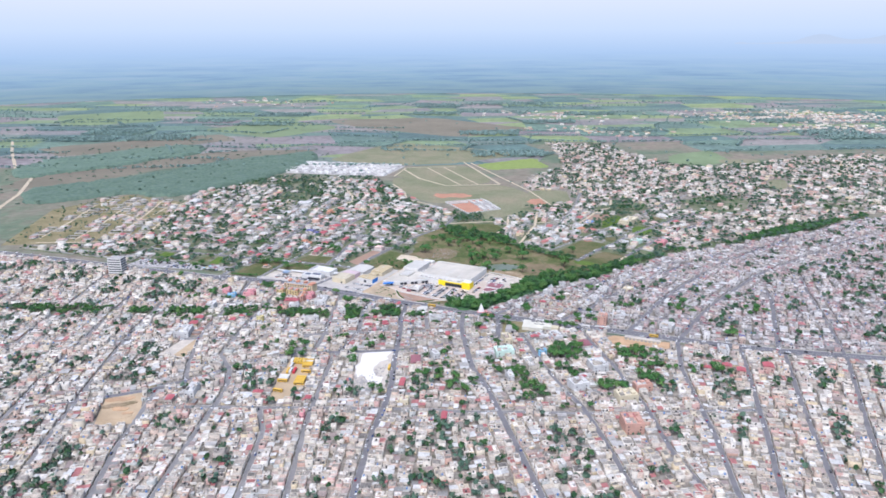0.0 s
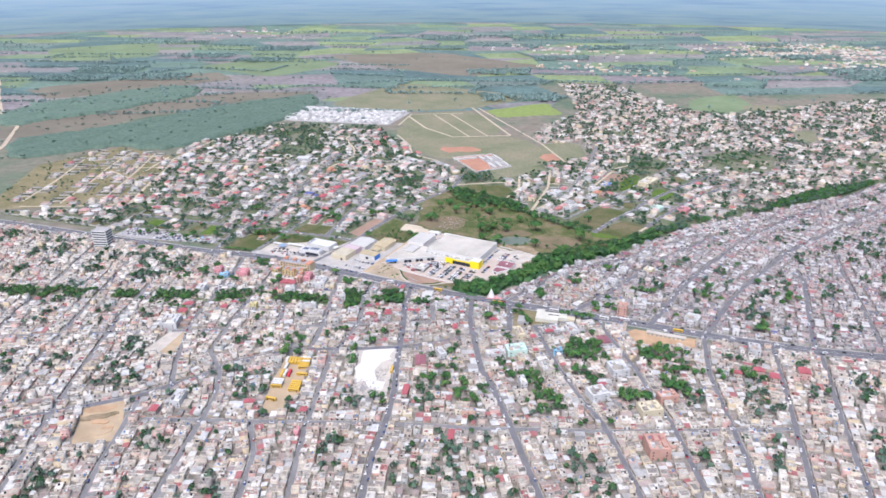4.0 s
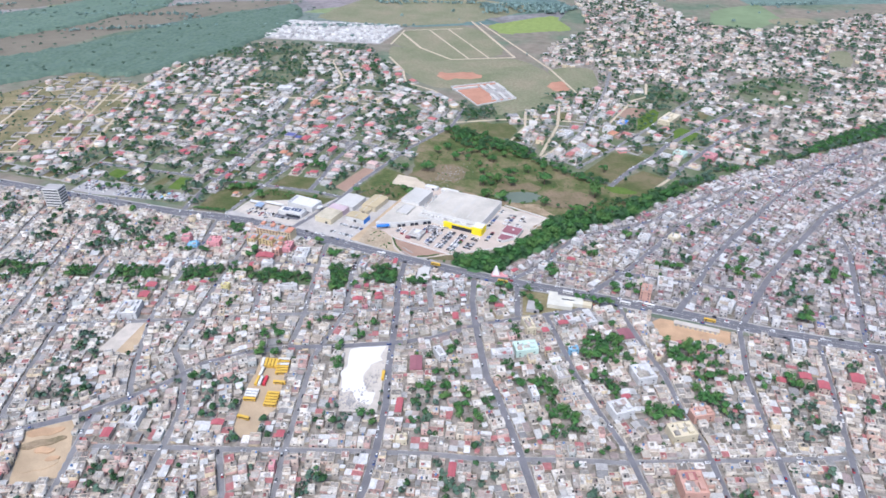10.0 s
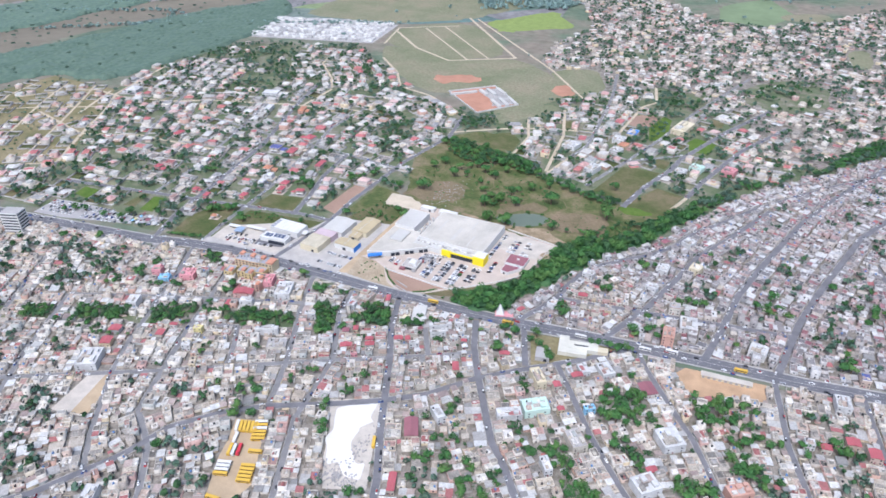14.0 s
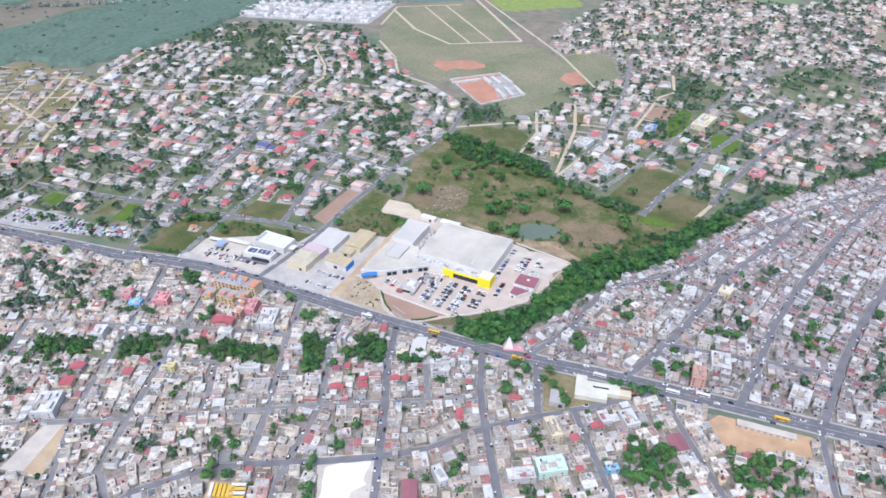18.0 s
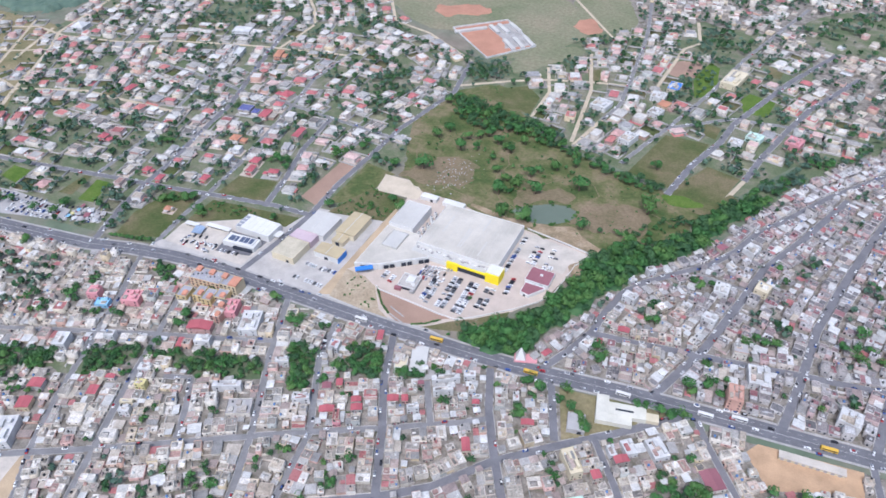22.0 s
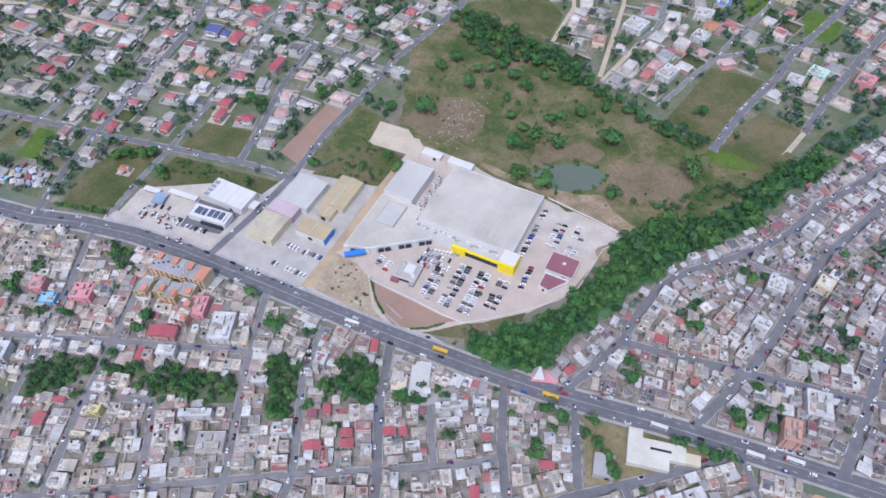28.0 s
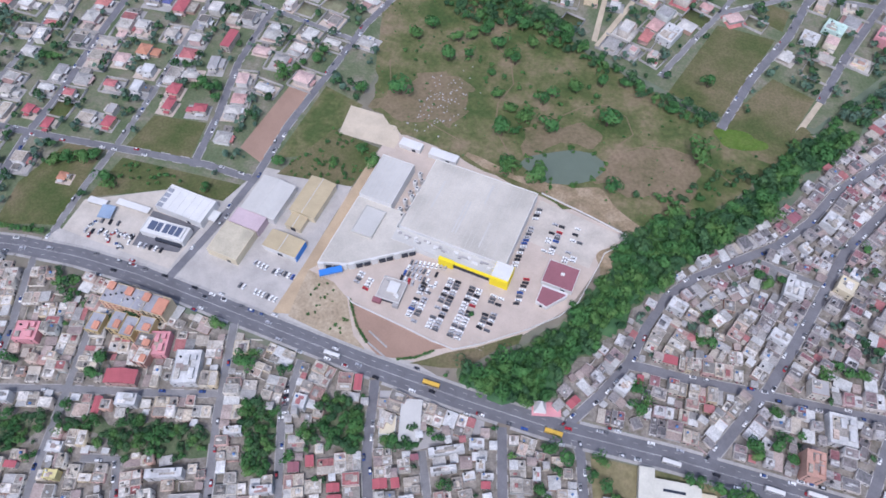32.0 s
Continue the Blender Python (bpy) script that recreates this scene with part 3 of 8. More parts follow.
# ---- plan: grounds (outline, cover) ----
LOTS = {
    "mall": [(-528, 838), (-520, 800), (-490, 797), (-455, 797), (-413, 806), (-395, 828), (-371, 850), (-350, 880), (-340, 925), (-322, 951), (-398, 962), (-470, 972), (-528, 975), (-532, 900)],
    "works": [(-602, 796), (-530, 796), (-532, 912), (-602, 902)],
    "dealer": [(-707, 792), (-616, 796), (-611, 862), (-655, 856), (-709, 822)],
    "lawn_a": [(-757, 862), (-726, 866), (-714, 795), (-756, 778), (-766, 815)],
    "lawn_b": [(-708, 866), (-609, 880), (-613, 862), (-655, 856), (-709, 824)],
    "lawn_c": [(-712, 912), (-668, 922), (-659, 885), (-713, 876)],
    "brown": [(-628, 983), (-608, 986), (-606, 904), (-630, 911)],
    "strip": [(-600, 996), (-562, 989), (-574, 928), (-599, 912)],
    "grass": [(-590, 900), (-572, 957), (-530, 954), (-532, 912)],
    "cream": [(-571, 985), (-530, 987), (-519, 968), (-519, 958), (-566, 955)],
    "field": [(-567, 1024), (-600, 1100), (-590, 1195), (-530, 1240), (-480, 1160), (-420, 1122), (-374, 1105), (-341, 1095), (-296, 1083), (-249, 1076), (-240, 1055), (-259, 1004),
              (-300, 984), (-325, 954), (-394, 960), (-466, 970), (-523, 976), (-554, 986)],
    "belt_east": [(-404, 800), (-388, 822), (-374, 835), (-355, 862), (-345, 884), (-339, 905), (-335, 934), (-330, 955), (-317, 974), (-292, 986), (-271, 1006), (-256, 1036), (-246, 1062), (-238, 1078), (-224, 1098), (-216, 1126), (-190, 1108), (-199, 1092), (-212, 1070), (-223, 1052), (-232, 1028), (-239, 1006), (-256, 983), (-272, 961), (-288, 940), (-294, 924), (-304, 906), (-312, 882), (-321, 862), (-334, 840), (-340, 816), (-357, 797)],
    "belt_far": [(-216, 1126), (-201, 1146), (-186, 1160), (-177, 1188), (-170, 1204), (-156, 1216), (-137, 1213), (-104, 1262), (-68, 1295), (-54, 1338), (-32, 1390), (-8, 1430), (18, 1462), (60, 1512), (110, 1575), (158, 1636), (166, 1620), (112, 1540), (66, 1462), (11, 1388), (-20, 1352), (-42, 1322), (-64, 1288), (-102, 1256), (-136, 1204), (-150, 1186), (-162, 1166), (-176, 1142), (-184, 1127), (-190, 1108)],
    "belt_west": [(-950, 540), (-808, 594), (-744, 621), (-714, 636), (-674, 649), (-649, 667), (-637, 675), (-620, 685), (-607, 684), (-593, 692), (-575, 696), (-571, 708), (-563, 700), (-553, 705), (-524, 714), (-514, 699), (-524, 692), (-540, 688), (-558, 685), (-560, 679), (-570, 678), (-579, 684), (-590, 682), (-602, 677), (-614, 674), (-629, 652), (-642, 640), (-668, 634), (-698, 620), (-728, 608), (-782, 582), (-905, 526)],
    "belt_mid": [(-515, 735), (-510, 740), (-500, 735), (-489, 738), (-481, 731), (-480, 722), (-483, 716), (-480, 706), (-484, 697), (-490, 697), (-497, 703), (-499, 712), (-507, 722)],
    "belt_low": [(-468, 758), (-466, 764), (-454, 762), (-443, 763), (-436, 755), (-437, 744), (-434, 737), (-440, 734), (-447, 736), (-453, 731), (-460, 738), (-471, 732), (-477, 734), (-463, 744)],
    "bus_yard": [(-486, 579), (-461, 588), (-445, 557), (-431, 532), (-434, 515), (-428, 501), (-436, 491), (-448, 496), (-471, 540), (-477, 559)],
    "white_lot": [(-429, 631), (-391, 653), (-352, 565), (-382, 552), (-398, 576), (-411, 605)],
    "pit": [(-599, 417), (-575, 446), (-529, 401), (-561, 375)],
    "beige": [(-640, 565), (-618, 575), (-599, 525), (-633, 518)],
    "site": [(-165, 806), (-97, 814), (-96, 791), (-121, 785), (-154, 771), (-172, 795)],
    "school": [(-307, 791), (-281, 796), (-232, 805), (-222, 804), (-251, 776), (-291, 748)],
    "grass_e": [(-338, 1102), (-318, 1199), (-268, 1200), (-292, 1092)],
    "grass_f": [(-279, 1112), (-262, 1152), (-226, 1142), (-236, 1100)],
    "red_lot": [(-676, 1370), (-613, 1433), (-540, 1362), (-588, 1296)],
    "red_soil": [(-741, 1440), (-716, 1452), (-690, 1472), (-660, 1468), (-640, 1448), (-668, 1430), (-688, 1424), (-700, 1406), (-728, 1416)],
    "red_patch": [(-520, 1469), (-500, 1502), (-465, 1456), (-490, 1429)],
    "green_a": [(-205, 1630), (-130, 1710), (-70, 1700), (-60, 1570), (-120, 1515), (-190, 1525)],
    "green_b": [(-40, 1956), (5, 1985), (12, 1840), (-30, 1838)],
    "green_c": [(-190, 2225), (-88, 2290), (-55, 2211), (-171, 2165)],
    "green_d": [(-460, 1760), (-400, 1800), (-360, 1740), (-420, 1700)],
    "green_e": [(60, 1720), (140, 1780), (170, 1690), (90, 1640)],
    "meadow": [(-760, 1380), (-700, 1350), (-676, 1370), (-588, 1290), (-530, 1330), (-470, 1450), (-560, 1560), (-640, 1610), (-755, 1540), (-940, 1590), (-880, 1480)],
    "plots": [(-947, 1592), (-975, 1711), (-850, 1840), (-649, 1631), (-755, 1535)],
    "stub_a": [(-560, 1560), (-470, 1450), (-420, 1490), (-470, 1620)],
    "dark_grove": [(-330, 1440), (-255, 1460), (-240, 1560), (-345, 1540)],
    "pinkfield": [(-352, 1355), (-348, 1405), (-312, 1416), (-314, 1356), (-323, 1366), (-335, 1351)],
    "ev_a": [(-560, 1205), (-506, 1244), (-481, 1220), (-478, 1176), (-512, 1178)],
    "ev_b": [(-560, 1313), (-488, 1396), (-467, 1371), (-504, 1314), (-532, 1258)],
    "ev_c": [(-450, 1322), (-434, 1333), (-428, 1296), (-439, 1289)],
    "ev_d": [(-317, 1359), (-305, 1418), (-291, 1405), (-283, 1318), (-306, 1306)],
    "ev_e": [(-252, 1326), (-244, 1347), (-212, 1336), (-217, 1292), (-244, 1292)],
    "ev_f": [(-282, 1246), (-262, 1242), (-264, 1213), (-280, 1218)],
    "ev_g": [(-231, 1439), (-212, 1428), (-214, 1406), (-230, 1408)],
    "ev_trees": [(-618, 1298), (-577, 1280), (-552, 1292), (-543, 1246), (-578, 1222), (-600, 1250)],
    "car_yard": [(-954, 779), (-907, 787), (-828, 789), (-816, 774), (-907, 748), (-950, 742)],
    "market": [(-825, 789), (-810, 801), (-789, 800), (-784, 785), (-812, 776)],
    "gp_a": [(-945, 800), (-950, 820), (-925, 821), (-916, 797)],
    "gp_b": [(-864, 805), (-864, 840), (-855, 842), (-847, 808)],
    "gp_c": [(-835, 805), (-845, 840), (-828, 842), (-816, 808)],
    "belt_end": [(-429, 750), (-415, 757), (-405, 758), (-403, 750), (-413, 747), (-422, 746)],
}
ZONES = {
    "south": [(-1500, 640), (-1059, 700), (-768, 745), (-631, 772), (-455, 776), (-330, 785), (-61, 818), (330, 915), (330, 520), (-60, 370), (-300, 230), (-620, 180), (-1100, 420)],
    "east": [(-349, 808), (-341, 834), (-330, 862), (-317, 893), (-311, 925), (-296, 956), (-264, 980), (-226, 1028), (-212, 1062), (-190, 1110), (-176, 1142), (-147, 1186), (-103, 1254), (-64, 1286), (-42, 1320), (11, 1386), (66, 1460), (112, 1540), (420, 1900), (420, 960), (-61, 838)],
    "far_east": [(-480, 1450), (-589, 1611), (-600, 1750), (-560, 1900), (-640, 2100), (-770, 2361), (-561, 2368), (-321, 2088), (-186, 2089), (20, 2350), (150, 2480), (520, 2600), (420, 1900), (158, 1638), (18, 1464), (-54, 1340), (-68, 1300),
                 (-160, 1340), (-180, 1480), (-340, 1560)],
    "west_villas": [(-1059, 740), (-768, 776), (-616, 800), (-572, 925), (-567, 1024), (-596, 1100), (-590, 1195), (-603, 1290), (-744, 1356), (-970, 1540), (-1210, 1456), (-1262, 1250), (-1225, 1117), (-1040, 860), (-1200, 720)],
    "west_plots": [(-1040, 860), (-1225, 1117), (-1390, 1120), (-1420, 943), (-1250, 720)],
    "east_villas": [(-590, 1205), (-480, 1165), (-410, 1125), (-330, 1100), (-222, 1110), (-178, 1192), (-137, 1216), (-104, 1264), (-60, 1310), (-160, 1340), (-180, 1480), (-340, 1560), (-480, 1450), (-560, 1320)],
}
ROADS = {k: (half * .84 if k.startswith(("hill", "lane")) else half, kind, line) for k, (half, kind, line) in ROADS.items()}
rng = np.random.default_rng(7)
X0, Y0, NX, NY = -1560, 120, 2100, 2560          # the plan's raster, one cell a metre
taken = np.zeros((NY, NX), bool)
roadway = np.zeros((NY, NX), bool)


def inside(px, py, poly):
    px, py = np.asarray(px, float), np.asarray(py, float)
    hit = np.zeros(px.shape, bool)
    for (x1, y1), (x2, y2) in zip(poly, poly[1:] + poly[:1]):
        if y1 != y2:
            hit ^= ((y1 > py) != (y2 > py)) & (px < (x2 - x1) * (py - y1) / (y2 - y1) + x1)
    return hit


def stamp(grid, poly):
    p = np.array(poly)
    x0, y0 = np.maximum(np.floor(p.min(0)).astype(int) - (X0, Y0), 0)
    x1, y1 = np.minimum(np.ceil(p.max(0)).astype(int) - (X0, Y0), (NX - 1, NY - 1))
    gx, gy = np.meshgrid(np.arange(x0, x1) + X0 + 0.5, np.arange(y0, y1) + Y0 + 0.5)
    grid[y0:y1, x0:x1] |= inside(gx, gy, poly)


def stamp_road(grid, line, half):
    p, u, n = along(line)
    for a, w, ln in zip(p[:-1], u, n):
        b = a + w * ln
        x0, y0 = np.maximum(np.floor(np.minimum(a, b) - half).astype(int) - (X0, Y0), 0)
        x1, y1 = np.minimum(np.ceil(np.maximum(a, b) + half).astype(int) - (X0, Y0), (NX - 1, NY - 1))
        if x1 <= x0 or y1 <= y0:
            continue
        gx, gy = np.meshgrid(np.arange(x0, x1) + X0 + 0.5 - a[0], np.arange(y0, y1) + Y0 + 0.5 - a[1])
        s = np.clip(gx * w[0] + gy * w[1], 0, ln)
        grid[y0:y1, x0:x1] |= (gx - s * w[0]) ** 2 + (gy - s * w[1]) ** 2 < half * half


for half, kind, line in ROADS.values():
    stamp_road(roadway, line, half + 0.3)
    stamp_road(taken, line, half + (2.2 if half > 6 else 0.4))
for outline in LOTS.values():
    stamp(taken, outline)

# the way of the nearest road, on cells of 8 m
CX, CY = np.meshgrid(np.arange(X0, X0 + NX, 8) + 4.0, np.arange(Y0, Y0 + NY, 8) + 4.0)
near_d, near_a = np.full(CX.shape, 1e9), np.zeros(CX.shape)
for half, kind, line in ROADS.values():
    p, u, n = along(line)
    for a, w, ln in zip(p[:-1], u, n):
        s = np.clip((CX - a[0]) * w[0] + (CY - a[1]) * w[1], 0, ln)
        d = np.hypot(CX - a[0] - s * w[0], CY - a[1] - s * w[1])
        m = d < near_d
        near_d[m], near_a[m] = d[m], math.atan2(w[1], w[0])


def road_angle(x, y):
    i, j = int((y - Y0) / 8), int((x - X0) / 8)
    return near_a[min(max(i, 0), near_a.shape[0] - 1), min(max(j, 0), near_a.shape[1] - 1)]


zone_of = np.zeros((NY // 4, NX // 4), np.int8)
ZX, ZY = np.meshgrid(np.arange(NX // 4) * 4 + X0 + 2.0, np.arange(NY // 4) * 4 + Y0 + 2.0)
ZNAMES = list(ZONES)
for k, zn in enumerate(ZNAMES):
    zone_of[inside(ZX, ZY, ZONES[zn])] = k + 1


def zone(x, y):
    i, j = int((y - Y0) / 4), int((x - X0) / 4)
    return ZNAMES[zone_of[i, j] - 1] if 0 <= i < NY // 4 and 0 <= j < NX // 4 and zone_of[i, j] else ""


def claim(x, y, w, d, ang, gap=0.4, keep=True):
    """True, and the cells marked, where a footprint is free."""
    nx, ny = int(w / 1.3) + 2, int(d / 1.3) + 2
    a, b = np.meshgrid(np.linspace(-w / 2 - gap, w / 2 + gap, nx), np.linspace(-d / 2 - gap, d / 2 + gap, ny))
    c, s = math.cos(ang), math.sin(ang)
    j, i = (x + a * c - b * s - X0).astype(int), (y + a * s + b * c - Y0).astype(int)
    if j.min() < 0 or i.min() < 0 or j.max() >= NX or i.max() >= NY or taken[i, j].any():
        return False
    if keep:
        nx, ny = int(w / 0.6) + 2, int(d / 0.6) + 2
        a, b = np.meshgrid(np.linspace(-w / 2, w / 2, nx), np.linspace(-d / 2, d / 2, ny))
        taken[(y + a * s + b * c - Y0).astype(int), (x + a * c - b * s - X0).astype(int)] = True
    return True


# ---- the ground and its covers ----
def ground_sheet():
    xs = np.concatenate([[-9000, -6500, -5000], np.linspace(-4200, 1800, 41), [2600, 4200, 7000]])
    ys = np.concatenate([[-2500, -1200], np.linspace(-300, 5100, 37), [6000, 7500, 9500]])
    gx, gy = np.meshgrid(xs, ys)
    v = np.stack([gx.ravel(), gy.ravel(), np.zeros(gx.size)], 1)
    n, k = len(ys), len(xs)
    q = [(i * k + j, i * k + j + 1, (i + 1) * k + j + 1, (i + 1) * k + j) for i in range(n - 1) for j in range(k - 1)]
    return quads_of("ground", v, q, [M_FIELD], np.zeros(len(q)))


tagged(new("ground", ground_sheet()), "haze-tinted dry pasture and scrub plain reaching the horizon", "ground", kind="structure")
TOWN = {"south": M_TOWN, "east": M_TOWN, "far_east": M_TOWN, "west_villas": M_GARDEN, "west_plots": M_DRY, "east_villas": M_GARDEN}
for zn, m in TOWN.items():
    sheet("town_ground" if m is M_TOWN else "garden_ground", ZONES[zn], 0.03 + 0.006 * ZNAMES.index(zn), m,
          "trodden grey earth between the town's houses" if m is M_TOWN else "green gardens and dry grass between the villas")
COVERS = [("meadow", M_MEADOW, "field", "dry meadow between the suburbs"), ("plots", M_MEADOW, "field", "grass of the unbuilt subdivision"), ("stub_a", M_MEADOW, "field", "dry grass field at the town's edge"),
          ("mall", M_LOT, "parking_lot", "pale pinkish concrete car park of the supermarket"), ("works", M_YARD, "yard", "pale concrete yard of the warehouses"),
          ("dealer", M_PALE, "yard", "pale gravel forecourt of the car dealer"), ("lawn_a", M_GRASS, "lawn", "empty grass plot beside the avenue"),
          ("lawn_b", M_GRASS, "lawn", "empty grass plot behind the car dealer"), ("lawn_c", M_GRASS, "lawn", "empty grass plot between villas"),
          ("brown", M_BROWN, "bare_plot", "bare brown earth plot beside a lane"), ("strip", M_SCRUB, "lawn", "strip of dry grass beside a lane"),
          ("grass", M_GRASS, "lawn", "overgrown green plot behind the warehouses"), ("cream", plain("cream_gravel", (0.60, 0.51, 0.39), 0.95, stain=0.25), "yard", "cream gravel yard behind the supermarket"),
          ("field", M_SCRUB, "field", "dry scrubland with bare earth behind the supermarket"), ("belt_east", M_GARDEN, "ravine_ground", "shaded green ground of the ravine wood"),
          ("belt_far", M_GARDEN, "ravine_ground", "shaded green ground of the upper ravine"), ("belt_west", M_GARDEN, "ravine_ground", "shaded green ground along the stream"),
          ("belt_mid", M_GARDEN, "ravine_ground", "shaded green ground of a small grove"), ("belt_low", M_GARDEN, "ravine_ground", "shaded green ground of a grove by the avenue"), ("bus_yard", M_DIRT, "bus_yard", "ochre dirt yard where yellow buses park"),
          ("white_lot", M_PALE, "bare_plot", "empty lot of pale dusty ground"), ("pit", M_DIRT, "building_pit", "terraced bare earth building plot"),
          ("beige", M_PALE, "bare_plot", "pale bare plot between houses"), ("site", M_ORANGE_EARTH, "building_site", "orange earth building site beside the avenue"),
          ("school", M_DRY, "school_yard", "grass and earth yard of the school"), ("grass_e", M_GRASS, "lawn", "large empty grass plot between two streets"),
          ("grass_f", M_GRASS, "lawn", "empty grass plot beside a street end"), ("red_lot", M_REDSOIL, "bare_plot", "red earth plot with new sheds"),
          ("red_soil", M_REDSOIL, "bare_plot", "scraped patch of red soil"), ("red_patch", M_REDSOIL, "bare_plot", "small patch of red soil beside a track"),
          ("green_a", M_GARDEN, "grove_ground", "green hollow with trees in the eastern quarter"), ("green_b", M_MEADOW, "field", "dry grass plot in the eastern quarter"),
          ("green_c", M_MEADOW, "field", "walled grass plot at the quarter's edge"), ("green_d", M_GARDEN, "grove_ground", "green plot with trees between far houses"), ("green_e", M_GARDEN, "grove_ground", "green plot with trees between far houses"), 
          
          ("dark_grove", M_GARDEN, "grove_ground", "shaded ground of a grove"), ("pinkfield", M_BROWN, "bare_plot", "bare pinkish earth plot"),
          ("ev_a", M_GRASS, "lawn", "open grass below the hedge and a lane"), ("ev_b", M_MEADOW, "field", "dry grass round the red earth plot"), ("ev_c", M_GRASS, "lawn", "walled green plot between tracks"),
          ("ev_d", M_LUSH, "lawn", "fresh green plot beside bare earth"), ("ev_e", M_LUSH, "lawn", "walled green garden plot"), ("ev_f", M_GRASS, "lawn", "small green plot between villas"),
          ("ev_g", M_GRASS, "lawn", "small green plot at a street end"), ("ev_trees", M_GARDEN, "grove_ground", "shaded ground under loose trees"), ("car_yard", M_GREY, "yard", "grey yard full of vehicles beside the avenue"),
          ("market", M_YARD, "yard", "pale ground under crowded roadside stalls"), ("gp_a", M_LUSH, "lawn", "green walled plot between villas"), ("gp_b", M_GRASS, "lawn", "narrow walled grass plot"),
          ("gp_c", M_LUSH, "lawn", "narrow walled green plot"), ("belt_end", M_GARDEN, "ravine_ground", "shaded green ground behind a hall")]
for i, (key, m, name, label) in enumerate(COVERS):
    sheet(name, natural(LOTS[key], 3) if name in ("field", "ravine_ground", "grove_ground") or key in ("red_soil", "pinkfield", "red_patch") else LOTS[key], 0.09 + 0.0025 * i, m, label)

# roads with kerbs and pavements
ROAD_MAT = {"asphalt": (M_ASPHALT, "grey asphalt"), "street": (M_STREET, "worn pale grey"), "track": (M_TRACK, "unpaved pale dirt")}


def pavement(line, half, wide):
    """Raised strips along both sides, left out where another road crosses."""
    p, u, n = along(line)
    b = Build()
    for a, w, ln in zip(p[:-1], u, n):
        k = max(1, int(ln / 4))
        for s in range(k):
            for side in (-1, 1):
                q0, q1 = a + w * ln * s / k, a + w * ln * (s + 1) / k
                nrm = np.array((-w[1], w[0])) * side
                c = (q0 + q1) / 2 + nrm * (half + wide / 2 + 0.2)
                i, j = int(c[1] - Y0), int(c[0] - X0)
                if not (0 <= i < NY and 0 <= j < NX) or roadway[i, j]:
                    continue
                i0, i1, o0, o1 = q0 + nrm * half, q1 + nrm * half, q0 + nrm * (half + wide), q1 + nrm * (half + wide)
                top = [(*i0, 0.42), (*i1, 0.42), (*o1, 0.42), (*o0, 0.42)]
                kerb = [(*i0, 0.2), (*i1, 0.2), (*i1, 0.42), (*i0, 0.42)]
                b.face(top if side < 0 else top[::-1]).face(kerb if side < 0 else kerb[::-1])
    return b


for k, (name, (half, kind, line)) in enumerate(ROADS.items()):
    v, f = ribbon(line, half, {"track": 0.24, "street": 0.28, "asphalt": 0.32}[kind] - 0.0005 * k)
    m, words = ROAD_MAT[kind] if kind != "asphalt" or name == "avenue" else (M_LANEWAY, "grey asphalt")
    tagged(new("road", mesh_of("road", v, f, [m])), words + (" avenue through the town" if name == "avenue" else " lane through open plots" if kind == "track" else " street between houses"), "road", kind="structure")
    if kind != "track":
        b = pavement(line, half, 2.0 if name == "avenue" else 0.6)
        if b.v:
            tagged(new("pavement", b.done("pavement", M_PAVE)), "raised concrete pavement with kerbs along the road", "pavement", kind="structure")
p, u, n = along(ROADS["avenue"][2])
b = Build()
for a, w, ln in zip(p[:-1], u, n):
    nrm = np.array((-w[1], w[0]))
    for s in np.arange(0, ln - 3, 9.0):
        for off in (-4, 4):
            q = a + w * s + nrm * off
            b.face([(*(q - nrm * 0.1), 0.36), (*(q + w * 3 - nrm * 0.1), 0.36), (*(q + w * 3 + nrm * 0.1), 0.36), (*(q + nrm * 0.1), 0.36)])
    q0, q1 = a, a + w * ln
    for off in (-0.25, 0.25):
        b.face([(*(q0 + nrm * (off - 0.08)), 0.36), (*(q1 + nrm * (off - 0.08)), 0.36), (*(q1 + nrm * (off + 0.08)), 0.36), (*(q0 + nrm * (off + 0.08)), 0.36)])
tagged(new("road_marking", b.done("road_marking", M_LANE)), "worn white lane lines on the avenue", "road marking", kind="structure")
pond = [(-424, 983), (-421, 992), (-410, 1000), (-392, 1012), (-376, 1015), (-364, 1010), (-363, 1000), (-368, 990), (-380, 980), (-397, 974), (-410, 976)]
sheet("water", pond, 0.3, M_WATER, "still grey-green water of a small pond", "water")


# ---- trees ----
def crown_arrays(seed, leaves, size, squash=0.8, lobes=7):
    """A crown of many small leaf sprays on several uneven lobes."""
    r = np.random.default_rng(seed)
    centres = r.normal(0, 0.33, (lobes, 3)) * (1, 1, 0.55 * squash) + (0, 0, 0.05)
    radii = r.uniform(0.38, 0.62, lobes)
    which = r.integers(0, lobes, leaves)
    way = r.normal(0, 1, (leaves, 3))
    way[:, 2] = np.abs(way[:, 2]) * 0.95 - 0.15
    way /= np.linalg.norm(way, axis=1)[:, None]
    c = centres[which] + way * (radii[which] * r.uniform(0.9, 1.04, leaves))[:, None] * (1, 1, squash)
    nrm = way + r.normal(0, 0.2, (leaves, 3))
    nrm /= np.linalg.norm(nrm, axis=1)[:, None]
    t = np.cross(nrm, r.normal(0, 1, (leaves, 3)))
    t /= np.linalg.norm(t, axis=1)[:, None]
    s = np.cross(nrm, t)
    k = (size * r.uniform(0.6, 1.3, leaves))[:, None]
    v = np.stack([c - t * k, c + s * k * 0.7, c + t * k, c - s * k * 0.7], 1)
    return v.reshape(-1, 3)


